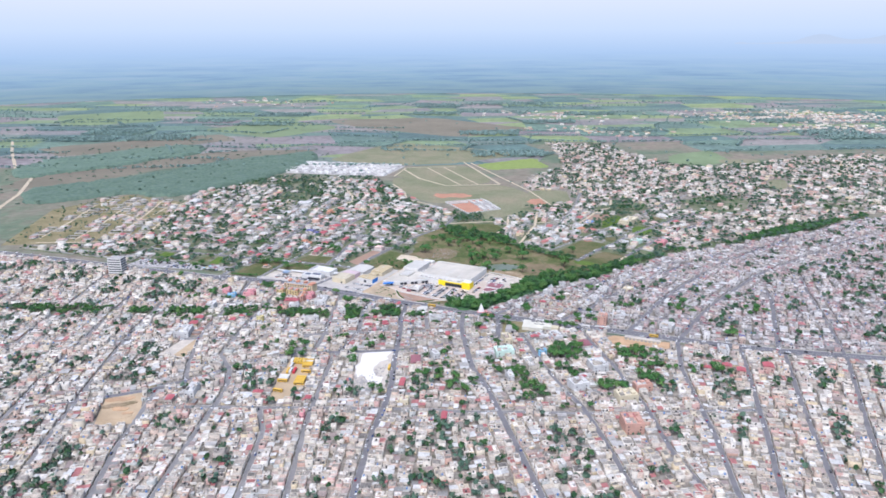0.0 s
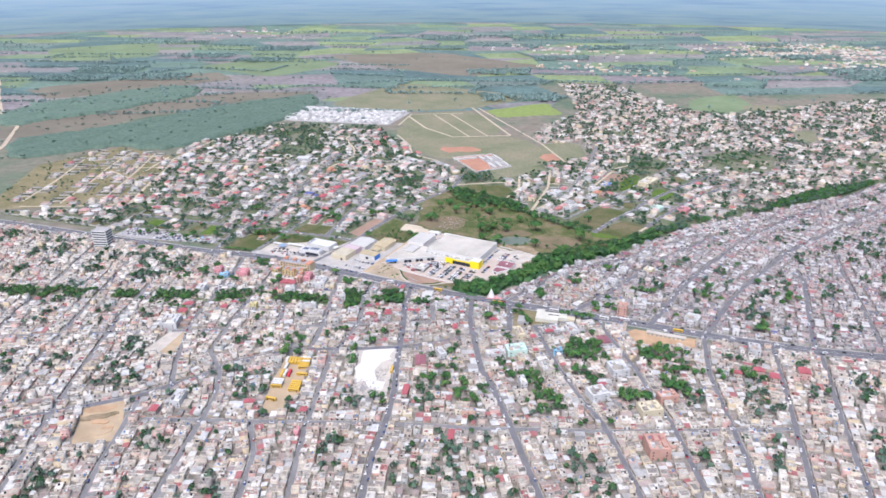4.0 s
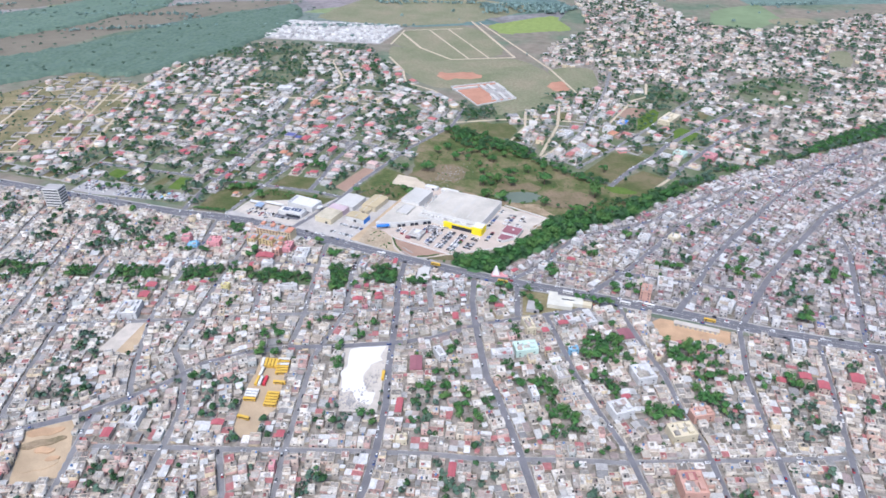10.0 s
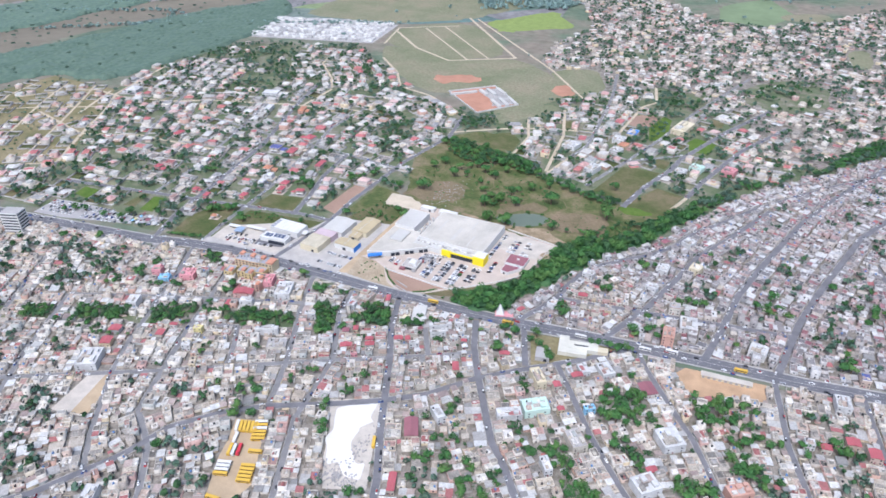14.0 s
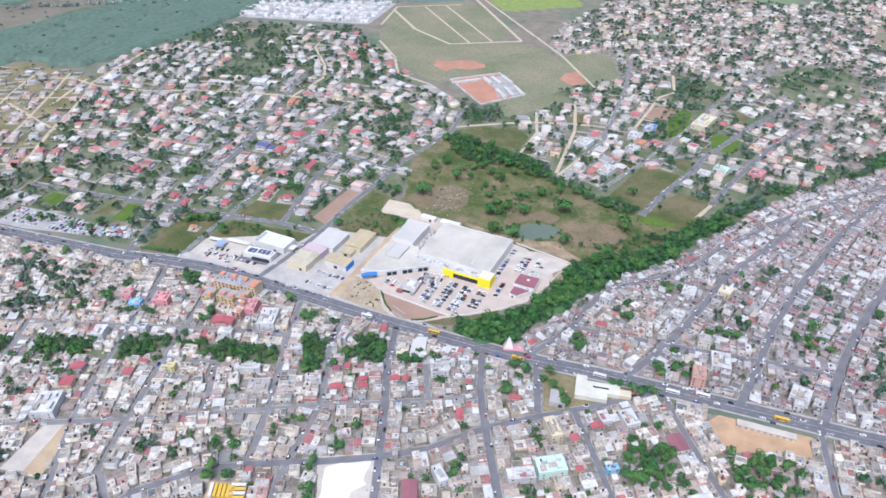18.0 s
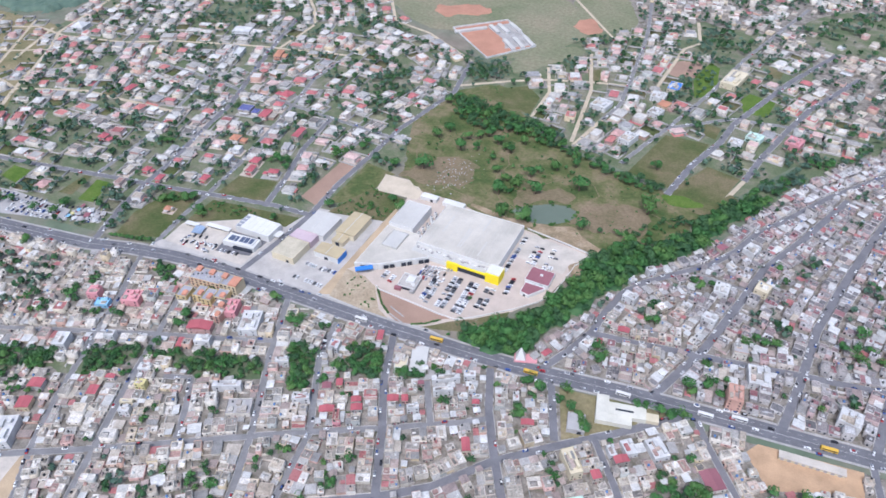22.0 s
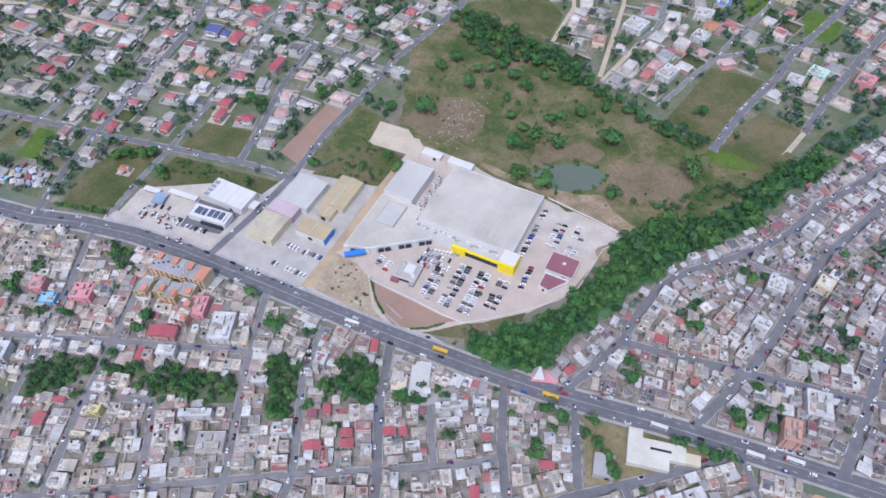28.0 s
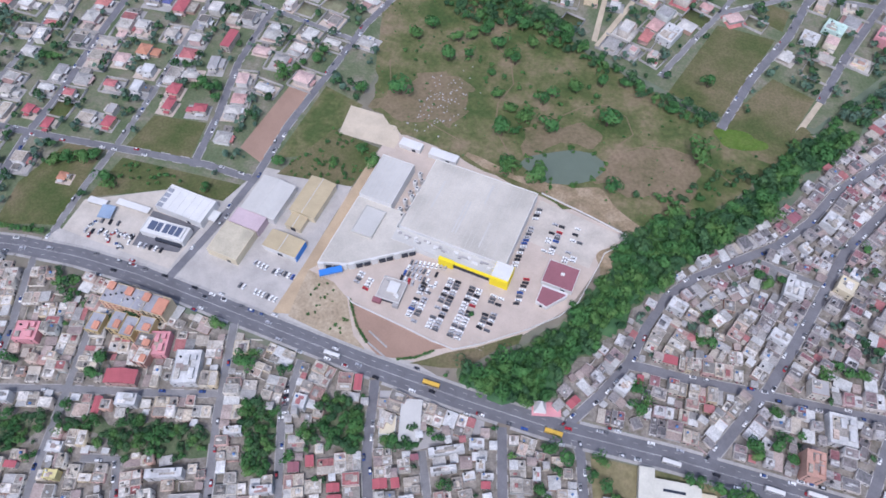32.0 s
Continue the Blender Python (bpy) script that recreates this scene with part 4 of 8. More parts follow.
NEAR_CROWNS = [crown_arrays(s, 340, 0.14, 0.8 + 0.05 * (s % 3), 6 + s % 4) for s in range(8)]
FAR_CROWNS = [crown_arrays(40 + s, 80, 0.25, 0.8, 6) for s in range(6)]
HAZY_CROWNS = [crown_arrays(80 + s, 22, 0.45, 0.65, 4) for s in range(4)]


def wood(name, places, crowns, mats, label, category="trees"):
    """Many trees joined: places of x, y, radius, height of the crown's middle."""
    vs, base = [], 0
    for i, (x, y, r, h) in enumerate(places):
        c = crowns[i % len(crowns)]
        a = i * 2.399
        m = np.array([[math.cos(a), -math.sin(a), 0], [math.sin(a), math.cos(a), 0], [0, 0, 1]]) * r
        vs.append(c @ m.T + (x, y, h))
    v = np.concatenate(vs)
    q = np.arange(len(v)).reshape(-1, 4)
    idx = np.concatenate([np.full(len(a) // 4, (k * 7919 % 10) % len(mats)) for k, a in enumerate(vs)])
    return tagged(new(name, quads_of(name, v, q, mats, idx)), label, category, kind="stuff")


def trunk_mesh(r, h):
    b = Build()
    b.box(0, 0, 0, r * 0.16, r * 0.16, h, 0, taper=0.55)
    for k in range(4):
        a = k * 1.7
        dx, dy = math.cos(a), math.sin(a)
        w = r * 0.035
        z0, z1 = h * 0.75, h + r * 0.35
        q = [(dx * w + dy * w, dy * w - dx * w, z0), (dx * w - dy * w, dy * w + dx * w, z0), (dx * r * 0.5 - dy * w * 0.4, dy * r * 0.5 + dx * w * 0.4, z1), (dx * r * 0.5 + dy * w * 0.4, dy * r * 0.5 - dx * w * 0.4, z1)]
        b.face(q).face([(x, y, z - w * 1.5) for x, y, z in q[::-1]])
    return b.done("trunk", M_BARK)


TREES = []
for k in range(8):
    r = 3.0
    root = empty("tree", 0, 0, -200)
    v = NEAR_CROWNS[k] * 1.0 + (0, 0, 1.25)
    me = quads_of("crown", v, np.arange(len(v)).reshape(-1, 4), [M_LEAF if k % 3 else M_LEAF2], np.zeros(len(v) // 4))
    part("trunk", trunk_mesh(1.0, 1.05), root)
    part("crown", me, root)
    tagged(root, "leafy green broad-crowned tree", "tree", "trees of the town")
    TREES.append(root)
tree_count = 0


def tree(x, y, r, label=""):
    global tree_count
    k = TREES[tree_count % 8]
    ob = copy_thing(k, pose(x, y, 0.1, 0, 0, (tree_count * 137) % 360))
    r *= 1.3
    ob.scale = (r, r, r * (0.75 + 0.3 * ((tree_count * 31) % 10) / 10))
    tree_count += 1
    if label:
        ob["label"] = label
    return ob


def scatter(poly, count, rmin, rmax, seed, free=False, spread=0.62):
    """Tree places inside an outline, not too close."""
    r = np.random.default_rng(seed)
    p = np.array(poly, float)
    out = []
    tries = 0
    while len(out) < count and tries < count * 30:
        tries += 1
        x, y = r.uniform(p[:, 0].min(), p[:, 0].max()), r.uniform(p[:, 1].min(), p[:, 1].max())
        if not inside(x, y, poly):
            continue
        rad = r.uniform(rmin, rmax)
        i, j = int(y - Y0), int(x - X0)
        if 0 <= i < NY and 0 <= j < NX and roadway[max(i - 1, 0):i + 2, max(j - 1, 0):j + 2].any():
            continue
        if any((x - a) ** 2 + (y - b_) ** 2 < (spread * (rad + c)) ** 2 for a, b_, c, _ in out[-400:]):
            continue
        out.append((x, y, rad, rad * 1.15 + 0.5))
    return out


# ---- houses ----
# buildings that stand out: x, y, width, depth, height, finish
STANDOUT = [
    # stream side
    [(-683, 656, 12, 15, 11, "white"), (-666, 662, 13, 14, 11, "white"), (-704, 709, 11, 11, 8, "pink"), (-690, 704, 13, 9, 4, "lightblue"), (-670, 719, 17, 15, 9, "pink"), (-597, 697, 5, 12, 4, "red"), (-621, 647, 8, 4, 4, "red"), (-580, 679, 5, 10, 4, "maroon"), (-653, 678, 9, 7, 7, "white"), (-646, 669, 14, 12, 7, "cream"), (-533, 679, 24, 6, 7, "white"), (-513, 668, 24, 18, 4, "grey"), (-604, 666, 11, 7, 4, "white"), (-493, 672, 19, 14, 4, "white"), (-476, 694, 17, 6, 7, "white"), (-510, 717, 14, 6, 7, "white"), (-540, 692, 14, 4, 4, "white"), (-476, 707, 8, 9, 7, "white"), (-592, 635, 13, 4, 4, "cream"), (-586, 628, 9, 6, 7, "white")],
    # market side
    [(-454, 695, 12, 6, 4, "red"), (-435, 706, 9, 6, 4, "red"), (-459, 720, 5, 7, 4, "red"), (-466, 713, 7, 6, 4, "maroon"), (-439, 712, 8, 5, 4, "red"), (-415, 725, 9, 6, 4, "red"), (-407, 729, 5, 6, 4, "red"), (-455, 775, 7, 16, 5, "red"), (-403, 747, 7, 5, 4, "maroon"), (-441, 688, 9, 4, 4, "pink"), (-384, 747, 17, 4, 7, "white"), (-387, 758, 24, 5, 7, "white"), (-369, 750, 8, 5, 4, "white"), (-359, 754, 8, 4, 4, "white"), (-397, 723, 10, 4, 7, "white")],
    # corner blocks
    [(-358, 749, 8, 6, 4, "red"), (-317, 749, 10, 5, 4, "red"), (-365, 758, 6, 7, 7, "white"), (-333, 767, 5, 9, 4, "white"), (-322, 787, 5, 4, 4, "red"), (-372, 769, 10, 6, 7, "white"), (-490, 755, 15, 16, 6, "white"), (-474, 740, 14, 10, 7, "white"), (-495, 744, 14, 15, 9, "cream"), (-482, 749, 9, 10, 7, "white"), (-327, 817, 9, 5, 5, "red"), (-331, 808, 8, 6, 5, "white"), (-293, 848, 4, 7, 4, "red"), (-283, 829, 6, 10, 4, "white"), (-271, 834, 6, 8, 4, "white")],
    # hill blocks
    [(-222, 989, 9, 8, 5, "red"), (-239, 1010, 11, 5, 5, "red"), (-224, 1013, 10, 7, 4, "maroon"), (-212, 990, 6, 9, 4, "white"), (-199, 1019, 15, 13, 7, "white"), (-261, 961, 12, 11, 10, "cream"), (-276, 950, 10, 8, 7, "white"), (-288, 932, 9, 6, 4, "white"), (-293, 922, 6, 6, 4, "red"), (-202, 879, 21, 5, 5, "red"), (-212, 819, 9, 15, 8, "mint"), (-190, 886, 14, 13, 8, "grey"), (-279, 869, 10, 6, 4, "red")],
    # hill crest
    [(-248, 822, 17, 11, 7, "grey"), (-278, 814, 16, 9, 7, "grey"), (-237, 830, 12, 12, 7, "grey"), (-228, 815, 13, 6, 7, "white"), (-218, 912, 13, 9, 7, "white"), (-275, 870, 7, 5, 7, "white"), (-295, 874, 15, 12, 7, "cream"), (-301, 861, 11, 10, 8, "white"), (-238, 922, 9, 5, 4, "white"), (-219, 889, 11, 8, 7, "cream"), (-301, 840, 12, 9, 7, "white"), (-284, 908, 15, 11, 7, "white"), (-215, 952, 14, 16, 7, "white"), (-183, 968, 15, 16, 7, "cream"), (-173, 865, 21, 25, 9, "white")],
    # school quarter
    [(-268, 696, 24, 16, 10, "mint"), (-257, 694, 27, 12, 10, "mint"), (-248, 702, 6, 5, 9, "red"), (-248, 747, 11, 6, 7, "red"), (-260, 728, 7, 7, 7, "red"), (-278, 730, 10, 22, 8, "cream"), (-256, 752, 8, 14, 5, "white"), (-246, 760, 11, 16, 5, "white"), (-228, 768, 13, 18, 5, "white"), (-285, 680, 23, 11, 6, "white"), (-283, 697, 12, 10, 5, "maroon"), (-337, 700, 11, 10, 5, "red"), (-349, 712, 6, 12, 5, "red"), (-266, 720, 20, 11, 8, "cream"), (-227, 714, 12, 6, 6, "lightblue")],
    # avenue south
    [(-181, 817, 15, 20, 7, "white"), (-132, 771, 20, 10, 5, "grey"), (-87, 793, 18, 22, 10, "white"), (-189, 760, 14, 17, 4, "maroon"), (-202, 743, 10, 7, 4, "white"), (-185, 778, 17, 14, 5, "grey"), (-109, 852, 17, 16, 8, "white"), (-153, 872, 32, 28, 10, "white"), (-187, 835, 12, 18, 16, "coral"), (-211, 831, 9, 21, 9, "mint"), (-230, 818, 11, 13, 7, "grey"), (-115, 855, 7, 16, 5, "maroon"), (-89, 874, 12, 16, 5, "red")],
    # old town
    [(-337, 577, 6, 19, 5, "red"), (-405, 508, 10, 11, 5, "red"), (-461, 493, 11, 6, 5, "red"), (-534, 444, 8, 11, 5, "red"), (-620, 584, 21, 37, 16, "coral"), (-651, 575, 21, 26, 10, "white"), (-317, 546, 10, 8, 5, "cream"), (-222, 715, 14, 12, 6, "lightblue"), (-161, 709, 20, 22, 10, "white"), (-164, 707, 9, 9, 10, "maroon"), (-350, 631, 12, 22, 5, "maroon"), (-337, 653, 8, 17, 8, "white"), (-659, 600, 11, 11, 5, "red"), (-734, 587, 8, 14, 6, "red"), (-447, 599, 16, 18, 8, "pink")],
    # old town south
    [(-240, 642, 10, 22, 7, "white"), (-180, 653, 10, 16, 7, "white"), (-196, 665, 9, 10, 5, "white"), (-167, 673, 9, 6, 5, "red"), (-257, 652, 10, 11, 5, "white"), (-227, 675, 14, 21, 8, "grey"), (-289, 646, 28, 11, 6, "cream"), (-304, 617, 9, 22, 7, "white"), (-81, 802, 18, 22, 9, "white"), (-39, 813, 13, 17, 7, "white"), (-8, 766, 12, 11, 8, "red"), (-62, 754, 10, 9, 6, "white"), (-50, 755, 10, 8, 5, "red"), (-31, 770, 11, 9, 5, "red"), (-22, 853, 12, 16, 8, "navy")],
    # lower town
    [(-100, 599, 20, 24, 14, "coral"), (-106, 680, 29, 16, 8, "coral"), (-140, 706, 20, 27, 10, "white"), (-117, 652, 23, 17, 8, "cream"), (-168, 656, 20, 18, 8, "white"), (-49, 762, 11, 10, 6, "white"), (-16, 763, 10, 11, 6, "red"), (10, 783, 12, 13, 8, "red"), (13, 951, 16, 24, 8, "lightblue"), (-406, 505, 8, 9, 6, "red"), (-391, 476, 7, 12, 8, "pink"), (-266, 534, 6, 15, 6, "red"), (-42, 666, 14, 8, 7, "pink"), (-526, 467, 11, 23, 10, "white")],
    # stream villas
    [(-594, 718, 22, 10, 6, "red"), (-601, 701, 13, 12, 6, "red"), (-581, 707, 17, 10, 7, "white"), (-559, 740, 18, 25, 9, "white"), (-586, 746, 16, 18, 9, "pink"), (-681, 634, 17, 6, 5, "red"), (-666, 617, 12, 9, 5, "red"), (-651, 622, 6, 13, 5, "red"), (-622, 631, 8, 9, 5, "red"), (-594, 652, 9, 6, 6, "yellow")],
    # north villas
    [(-653, 867, 12, 9, 4, "tile"), (-780, 869, 11, 12, 5, "red"), (-740, 889, 14, 12, 5, "red"), (-804, 875, 14, 12, 5, "red"), (-898, 904, 17, 13, 6, "red"), (-838, 932, 10, 9, 6, "red"), (-757, 968, 20, 15, 6, "tile"), (-711, 939, 14, 12, 6, "red"), (-706, 923, 14, 13, 6, "red"), (-681, 929, 19, 10, 6, "red"), (-746, 949, 17, 11, 6, "white"), (-737, 930, 16, 14, 6, "white"), (-745, 901, 16, 17, 5, "grey"), (-700, 1007, 9, 23, 7, "red"), (-695, 978, 12, 18, 6, "grey"), (-796, 844, 12, 22, 5, "white")],
    # north villas far
    [(-750, 980, 25, 24, 6, "tile"), (-761, 1029, 20, 22, 6, "red"), (-790, 1029, 27, 18, 6, "navy"), (-874, 953, 17, 15, 6, "red"), (-870, 975, 13, 18, 6, "red"), (-896, 902, 16, 19, 6, "red"), (-823, 984, 33, 33, 6, "white"), (-775, 1081, 28, 17, 6, "red"), (-849, 1174, 17, 27, 6, "tile"), (-879, 1023, 23, 25, 6, "tile"), (-703, 1010, 14, 30, 6, "red"), (-961, 1007, 16, 18, 6, "red"), (-1189, 1123, 33, 30, 6, "white"), (-910, 1154, 23, 30, 6, "white"), (-945, 1221, 49, 24, 5, "white")],
    # east villas
    [(-333, 1313, 17, 25, 7, "blue"), (-332, 1260, 20, 18, 7, "tile"), (-224, 1230, 19, 16, 6, "mint"), (-273, 1200, 15, 18, 6, "white"), (-340, 1240, 17, 18, 6, "white"), (-346, 1282, 20, 19, 6, "white"), (-411, 1303, 26, 44, 8, "white"), (-268, 1369, 28, 59, 10, "cream"), (-229, 1303, 20, 16, 5, "white"), (-354, 1165, 16, 24, 7, "white"), (-405, 1231, 23, 25, 6, "white"), (-242, 1209, 16, 14, 6, "white"), (-182, 1235, 18, 20, 8, "pink")],
]
FINISH = {"red": M_RED, "maroon": M_MAROON, "white": M_RENDER, "cream": M_CREAM, "grey": M_GREY, "pink": M_PINK, "coral": M_CORAL, "mint": M_MINT, "lightblue": plain("light_blue_paint", (0.30, 0.55, 0.75), 0.7),
          "navy": plain("navy_paint", (0.12, 0.13, 0.30), 0.6), "yellow": plain("soft_yellow_paint", (0.70, 0.62, 0.30), 0.7), "tile": plain("clay_tile", (0.52, 0.25, 0.16), 0.8, stain=0.3), "blue": M_BLUE}
COLOUR_WORD = {"red": "red painted", "maroon": "dark red sheet", "white": "white", "cream": "cream", "grey": "grey concrete", "pink": "pink", "coral": "orange", "mint": "mint green",
               "lightblue": "light blue", "navy": "dark blue", "yellow": "pale yellow", "tile": "orange tiled", "blue": "bright blue"}
HOUSES, VILLAS, PLOTS = [], [], []        # x, y, w, d, angle, storeys, upper share, look


def square_on(x, y):
    """The nearest road's way, turned to lie nearest to the avenue's cross streets."""
    a = road_angle(x, y)
    return min((a + k * math.pi / 2 for k in range(-4, 5)), key=lambda q: abs(q - radians(26.5)))


# groves inside the blocks keep their ground free of houses
GROVES = [[(-221, 731), (-214, 739), (-208, 745), (-199, 746), (-192, 738), (-212, 725), (-204, 729), (-193, 723), (-203, 715), (-212, 714), (-146, 753), (-139, 750), (-134, 763), (-129, 773), (-121, 766), (-136, 744), (-124, 751)],
          [(-120, 774), (-145, 668), (-137, 669), (-127, 671), (-140, 662), (-110, 709), (-102, 710), (-98, 706), (-211, 684), (-202, 685), (-214, 634), (-204, 631), (-80, 703), (-83, 693), (-106, 924), (-105, 940), (-128, 883)],
          [(-33, 876), (-31, 864), (-91, 926), (-21, 966), (-16, 948), (-6, 963), (-52, 994), (-71, 747), (-59, 746), (-39, 756)],
          [(-752, 842), (-744, 850), (-728, 861), (-703, 841), (-655, 792), (-599, 806), (-559, 774), (-613, 720), (-527, 761), (-832, 933), (-692, 955), (-677, 950), (-625, 1003), (-619, 1022), (-635, 991)],
          [(-615, 690), (-604, 653), (-578, 678), (-326, 756), (-323, 781), (-290, 835), (-210, 862), (-220, 829), (-199, 841), (-184, 905), (-172, 902), (-238, 950), (-228, 952), (-175, 1007), (-261, 889), (-295, 937)],
          [(-246, 655), (-236, 665), (-228, 650), (-100, 735), (-90, 742), (-110, 728), (-300, 610), (-290, 600), (-275, 590), (-360, 560), (-350, 548), (-520, 520), (-508, 530), (-455, 520), (-447, 512), (-250, 600)],
          [(-330, 600), (-322, 588), (-545, 535), (-470, 640), (-463, 650), (-385, 560), (-180, 590), (-170, 600), (-160, 560), (-20, 690), (-12, 700), (30, 760), (60, 800), (-60, 600), (-540, 465), (-60, 900)],
          [(-260, 1140), (-690, 1080), (-720, 1120), (-660, 1120), (-640, 1150), (-650, 1170), (-860, 900), (-900, 960), (-940, 880), (-960, 900), (-1010, 930), (-830, 1010), (-800, 830), (-840, 840), (-870, 860)]]
grove_trees = []
for row in GROVES:
    for x, y in row:
        for k in range(3):
            r = rng.uniform(3.0, 5.0)
            tx, ty = x + rng.normal(0, 4.5), y + rng.normal(0, 4.5)
            if claim(tx, ty, r, r, 0.0, 0.0):
                grove_trees.append((tx, ty, r))

picked = []
for row in STANDOUT:
    for x, y, w, d, h, look_ in row:
        a = square_on(x, y)
        for k in (1.0, 0.85, 0.7):
            if claim(x, y, w * k * 0.8, d * k * 0.8, a, 0.0, keep=False):
                claim(x, y, w * k, d * k, a, -1.0)
                i, j = int(y - Y0), int(x - X0)
                stamp(taken, [(x + (sx * w * math.cos(a) - sy * d * math.sin(a)) * k / 2, y + (sx * w * math.sin(a) + sy * d * math.cos(a)) * k / 2) for sx, sy in ((-1, -1), (1, -1), (1, 1), (-1, 1))])
                picked.append((x, y, w * k * .9, d * k * .9, a, h if h < 9 else h * .75, look_))
                break


def row_houses(names, first, rows, wmin, wmax, dmin, dmax, skip, villa=False):
    for k in range(first, rows):
        for half, kind, line in ROADS.values():
            p, u, n = along(line)
            cut = np.concatenate([[0], np.cumsum(n)])
            for side in (-1, 1):
                s = rng.uniform(0, 4)
                while s < cut[-1]:
                    w, d = rng.uniform(wmin, wmax), rng.uniform(dmin, dmax)
                    leg = min(int(np.searchsorted(cut, s + w / 2, side="right")) - 1, len(n) - 1)
                    q = p[leg] + u[leg] * (s + w / 2 - cut[leg])
                    off = half + (3.4 if half > 6 else 0.8) + rng.uniform(0, 0.7 if not villa else 4) + d / 2 + k * (dmax + (0.5 if not villa else 7))
                    x, y = q[0] - u[leg][1] * side * off, q[1] + u[leg][0] * side * off
                    s += w + (rng.uniform(0.1, 0.8) if not villa else rng.uniform(2.5, 8))
                    if zone(x, y) in names and rng.random() > skip:
                        a = math.atan2(u[leg][1], u[leg][0])
                        if claim(x, y, w, d, a, -1.3 if not villa else 0.4):
                            (VILLAS if villa else HOUSES).append((x, y, w, d, a))
                    elif villa and zone(x, y) in names:
                        PLOTS.append((x, y, w + 6, d + 8, math.atan2(u[leg][1], u[leg][0])))


def free_places(names, tries, gen):
    """Random free spots inside the named zones."""
    ids = [ZNAMES.index(z_) + 1 for z_ in names]
    big = np.kron(np.isin(zone_of, ids), np.ones((4, 4), bool))
    i, j = np.nonzero(big & ~taken[:big.shape[0], :big.shape[1]])
    k = gen.integers(0, len(i), tries)
    return np.stack([j[k] + X0 + gen.random(tries), i[k] + Y0 + gen.random(tries)], 1)


def fill_houses(names, tries, wmin, wmax, villa=False):
    for x, y in free_places(names, tries, rng):
        w = rng.uniform(wmin, wmax)
        d = w * rng.uniform(0.75, 1.4)
        a = road_angle(x, y) + rng.normal(0, 0.04)
        if claim(x, y, w, d, a, -1.2 if not villa else 1.5):
            (VILLAS if villa else HOUSES).append((x, y, w, d, a))


# clumps of trees in the yards behind the first row of houses
row_houses(("south",), 0, 1, 7, 17, 9, 14, 0.02)
row_houses(("east",), 0, 1, 5, 12, 7, 12, 0.02)
clump_trees = []
r_g = np.random.default_rng(77)
for zn, count in (("south", 860), ("east", 470), ("far_east", 900)):
    done = 0
    for x, y in free_places((zn,), count * 4, r_g):
        if done < count and claim(x, y, 4, 4, 0, 0, keep=False):
            done += 1
            for _ in range(r_g.integers(2, 8)):
                r = r_g.uniform(2.2, 4.8)
                tx, ty = x + r_g.normal(0, 5), y + r_g.normal(0, 5)
                if claim(tx, ty, r * .8, r * .8, 0, 0):
                    clump_trees.append((tx, ty, r))
row_houses(("south",), 1, 4, 7, 16, 9, 14, 0.02)
row_houses(("east",), 1, 5, 5, 12, 7, 12, 0.04)
row_houses(("west_villas",), 0, 3, 9, 19, 9, 16, 0.30, villa=True)
row_houses(("east_villas",), 0, 2, 9, 18, 9, 15, 0.42, villa=True)
row_houses(("west_plots",), 0, 1, 9, 14, 9, 13, 0.62, villa=True)
fill_houses(("south",), 16000, 9, 14)
fill_houses(("east",), 9000, 6, 10)
fill_houses(("south", "east"), 24000, 5.5, 9)
fill_houses(("south", "east"), 22000, 3.6, 6)
for key in ("green_a", "dark_grove", "green_d", "green_e"):
    for x, y, r, _ in scatter(LOTS[key], 12, 6, 8, 90, spread=1.3):
        HOUSES.append((x, y, r * 1.6, r * 1.4, road_angle(x, y)))
for x, y, r, _ in scatter(LOTS["belt_west"], 130, 3.6, 5.6, 91, spread=0.8):
    if x < -650 and noise.noise((x * .035, y * .035, 5)) < -.06:
        HOUSES.append((x, y, r * 1.8, r * 1.5, road_angle(x, y)))
fill_houses(("far_east",), 5000, 8, 15)
fill_houses(("far_east",), 2500, 6, 10)
fill_houses(("west_villas",), 90, 8, 13, villa=True)
fill_houses(("east_villas",), 90, 9, 14, villa=True)

# unit shapes for the houses of the wide town: walls with a parapet, and the roof inside it
RIM = 0.47


def flat_house_unit():
    v = [(-.5, -.5, 0), (.5, -.5, 0), (.5, .5, 0), (-.5, .5, 0)]
    for r, z in ((.5, 1.09), (RIM, 1.09), (RIM, 1.0)):
        v += [(-r, -r, z), (r, -r, z), (r, r, z), (-r, r, z)]
    q = [(i + a, i + (a + 1) % 4, i + 4 + (a + 1) % 4, i + 4 + a) for i in (0, 4, 8) for a in range(4)]
    n = len(v)
    v += [(-RIM, -RIM, 1.0), (RIM, -RIM, 1.0), (RIM, RIM, 1.0), (-RIM, RIM, 1.0)]
    q.append((n, n + 1, n + 2, n + 3))
    return np.array(v), np.array(q), np.array([0] * 12 + [1])


def shed_unit():
    v = [(-.5, -.5, 0), (.5, -.5, 0), (.5, .5, 0), (-.5, .5, 0), (-.5, -.5, .8), (.5, -.5, .8), (.5, .5, 1), (-.5, .5, 1)]
    q = [(0, 1, 5, 4), (1, 2, 6, 5), (2, 3, 7, 6), (3, 0, 4, 7)]
    v += [(-.54, -.54, .81), (.54, -.54, .81), (.54, .54, 1.02), (-.54, .54, 1.02)]
    q.append((8, 9, 10, 11))
    return np.array(v), np.array(q), np.array([0] * 4 + [2])


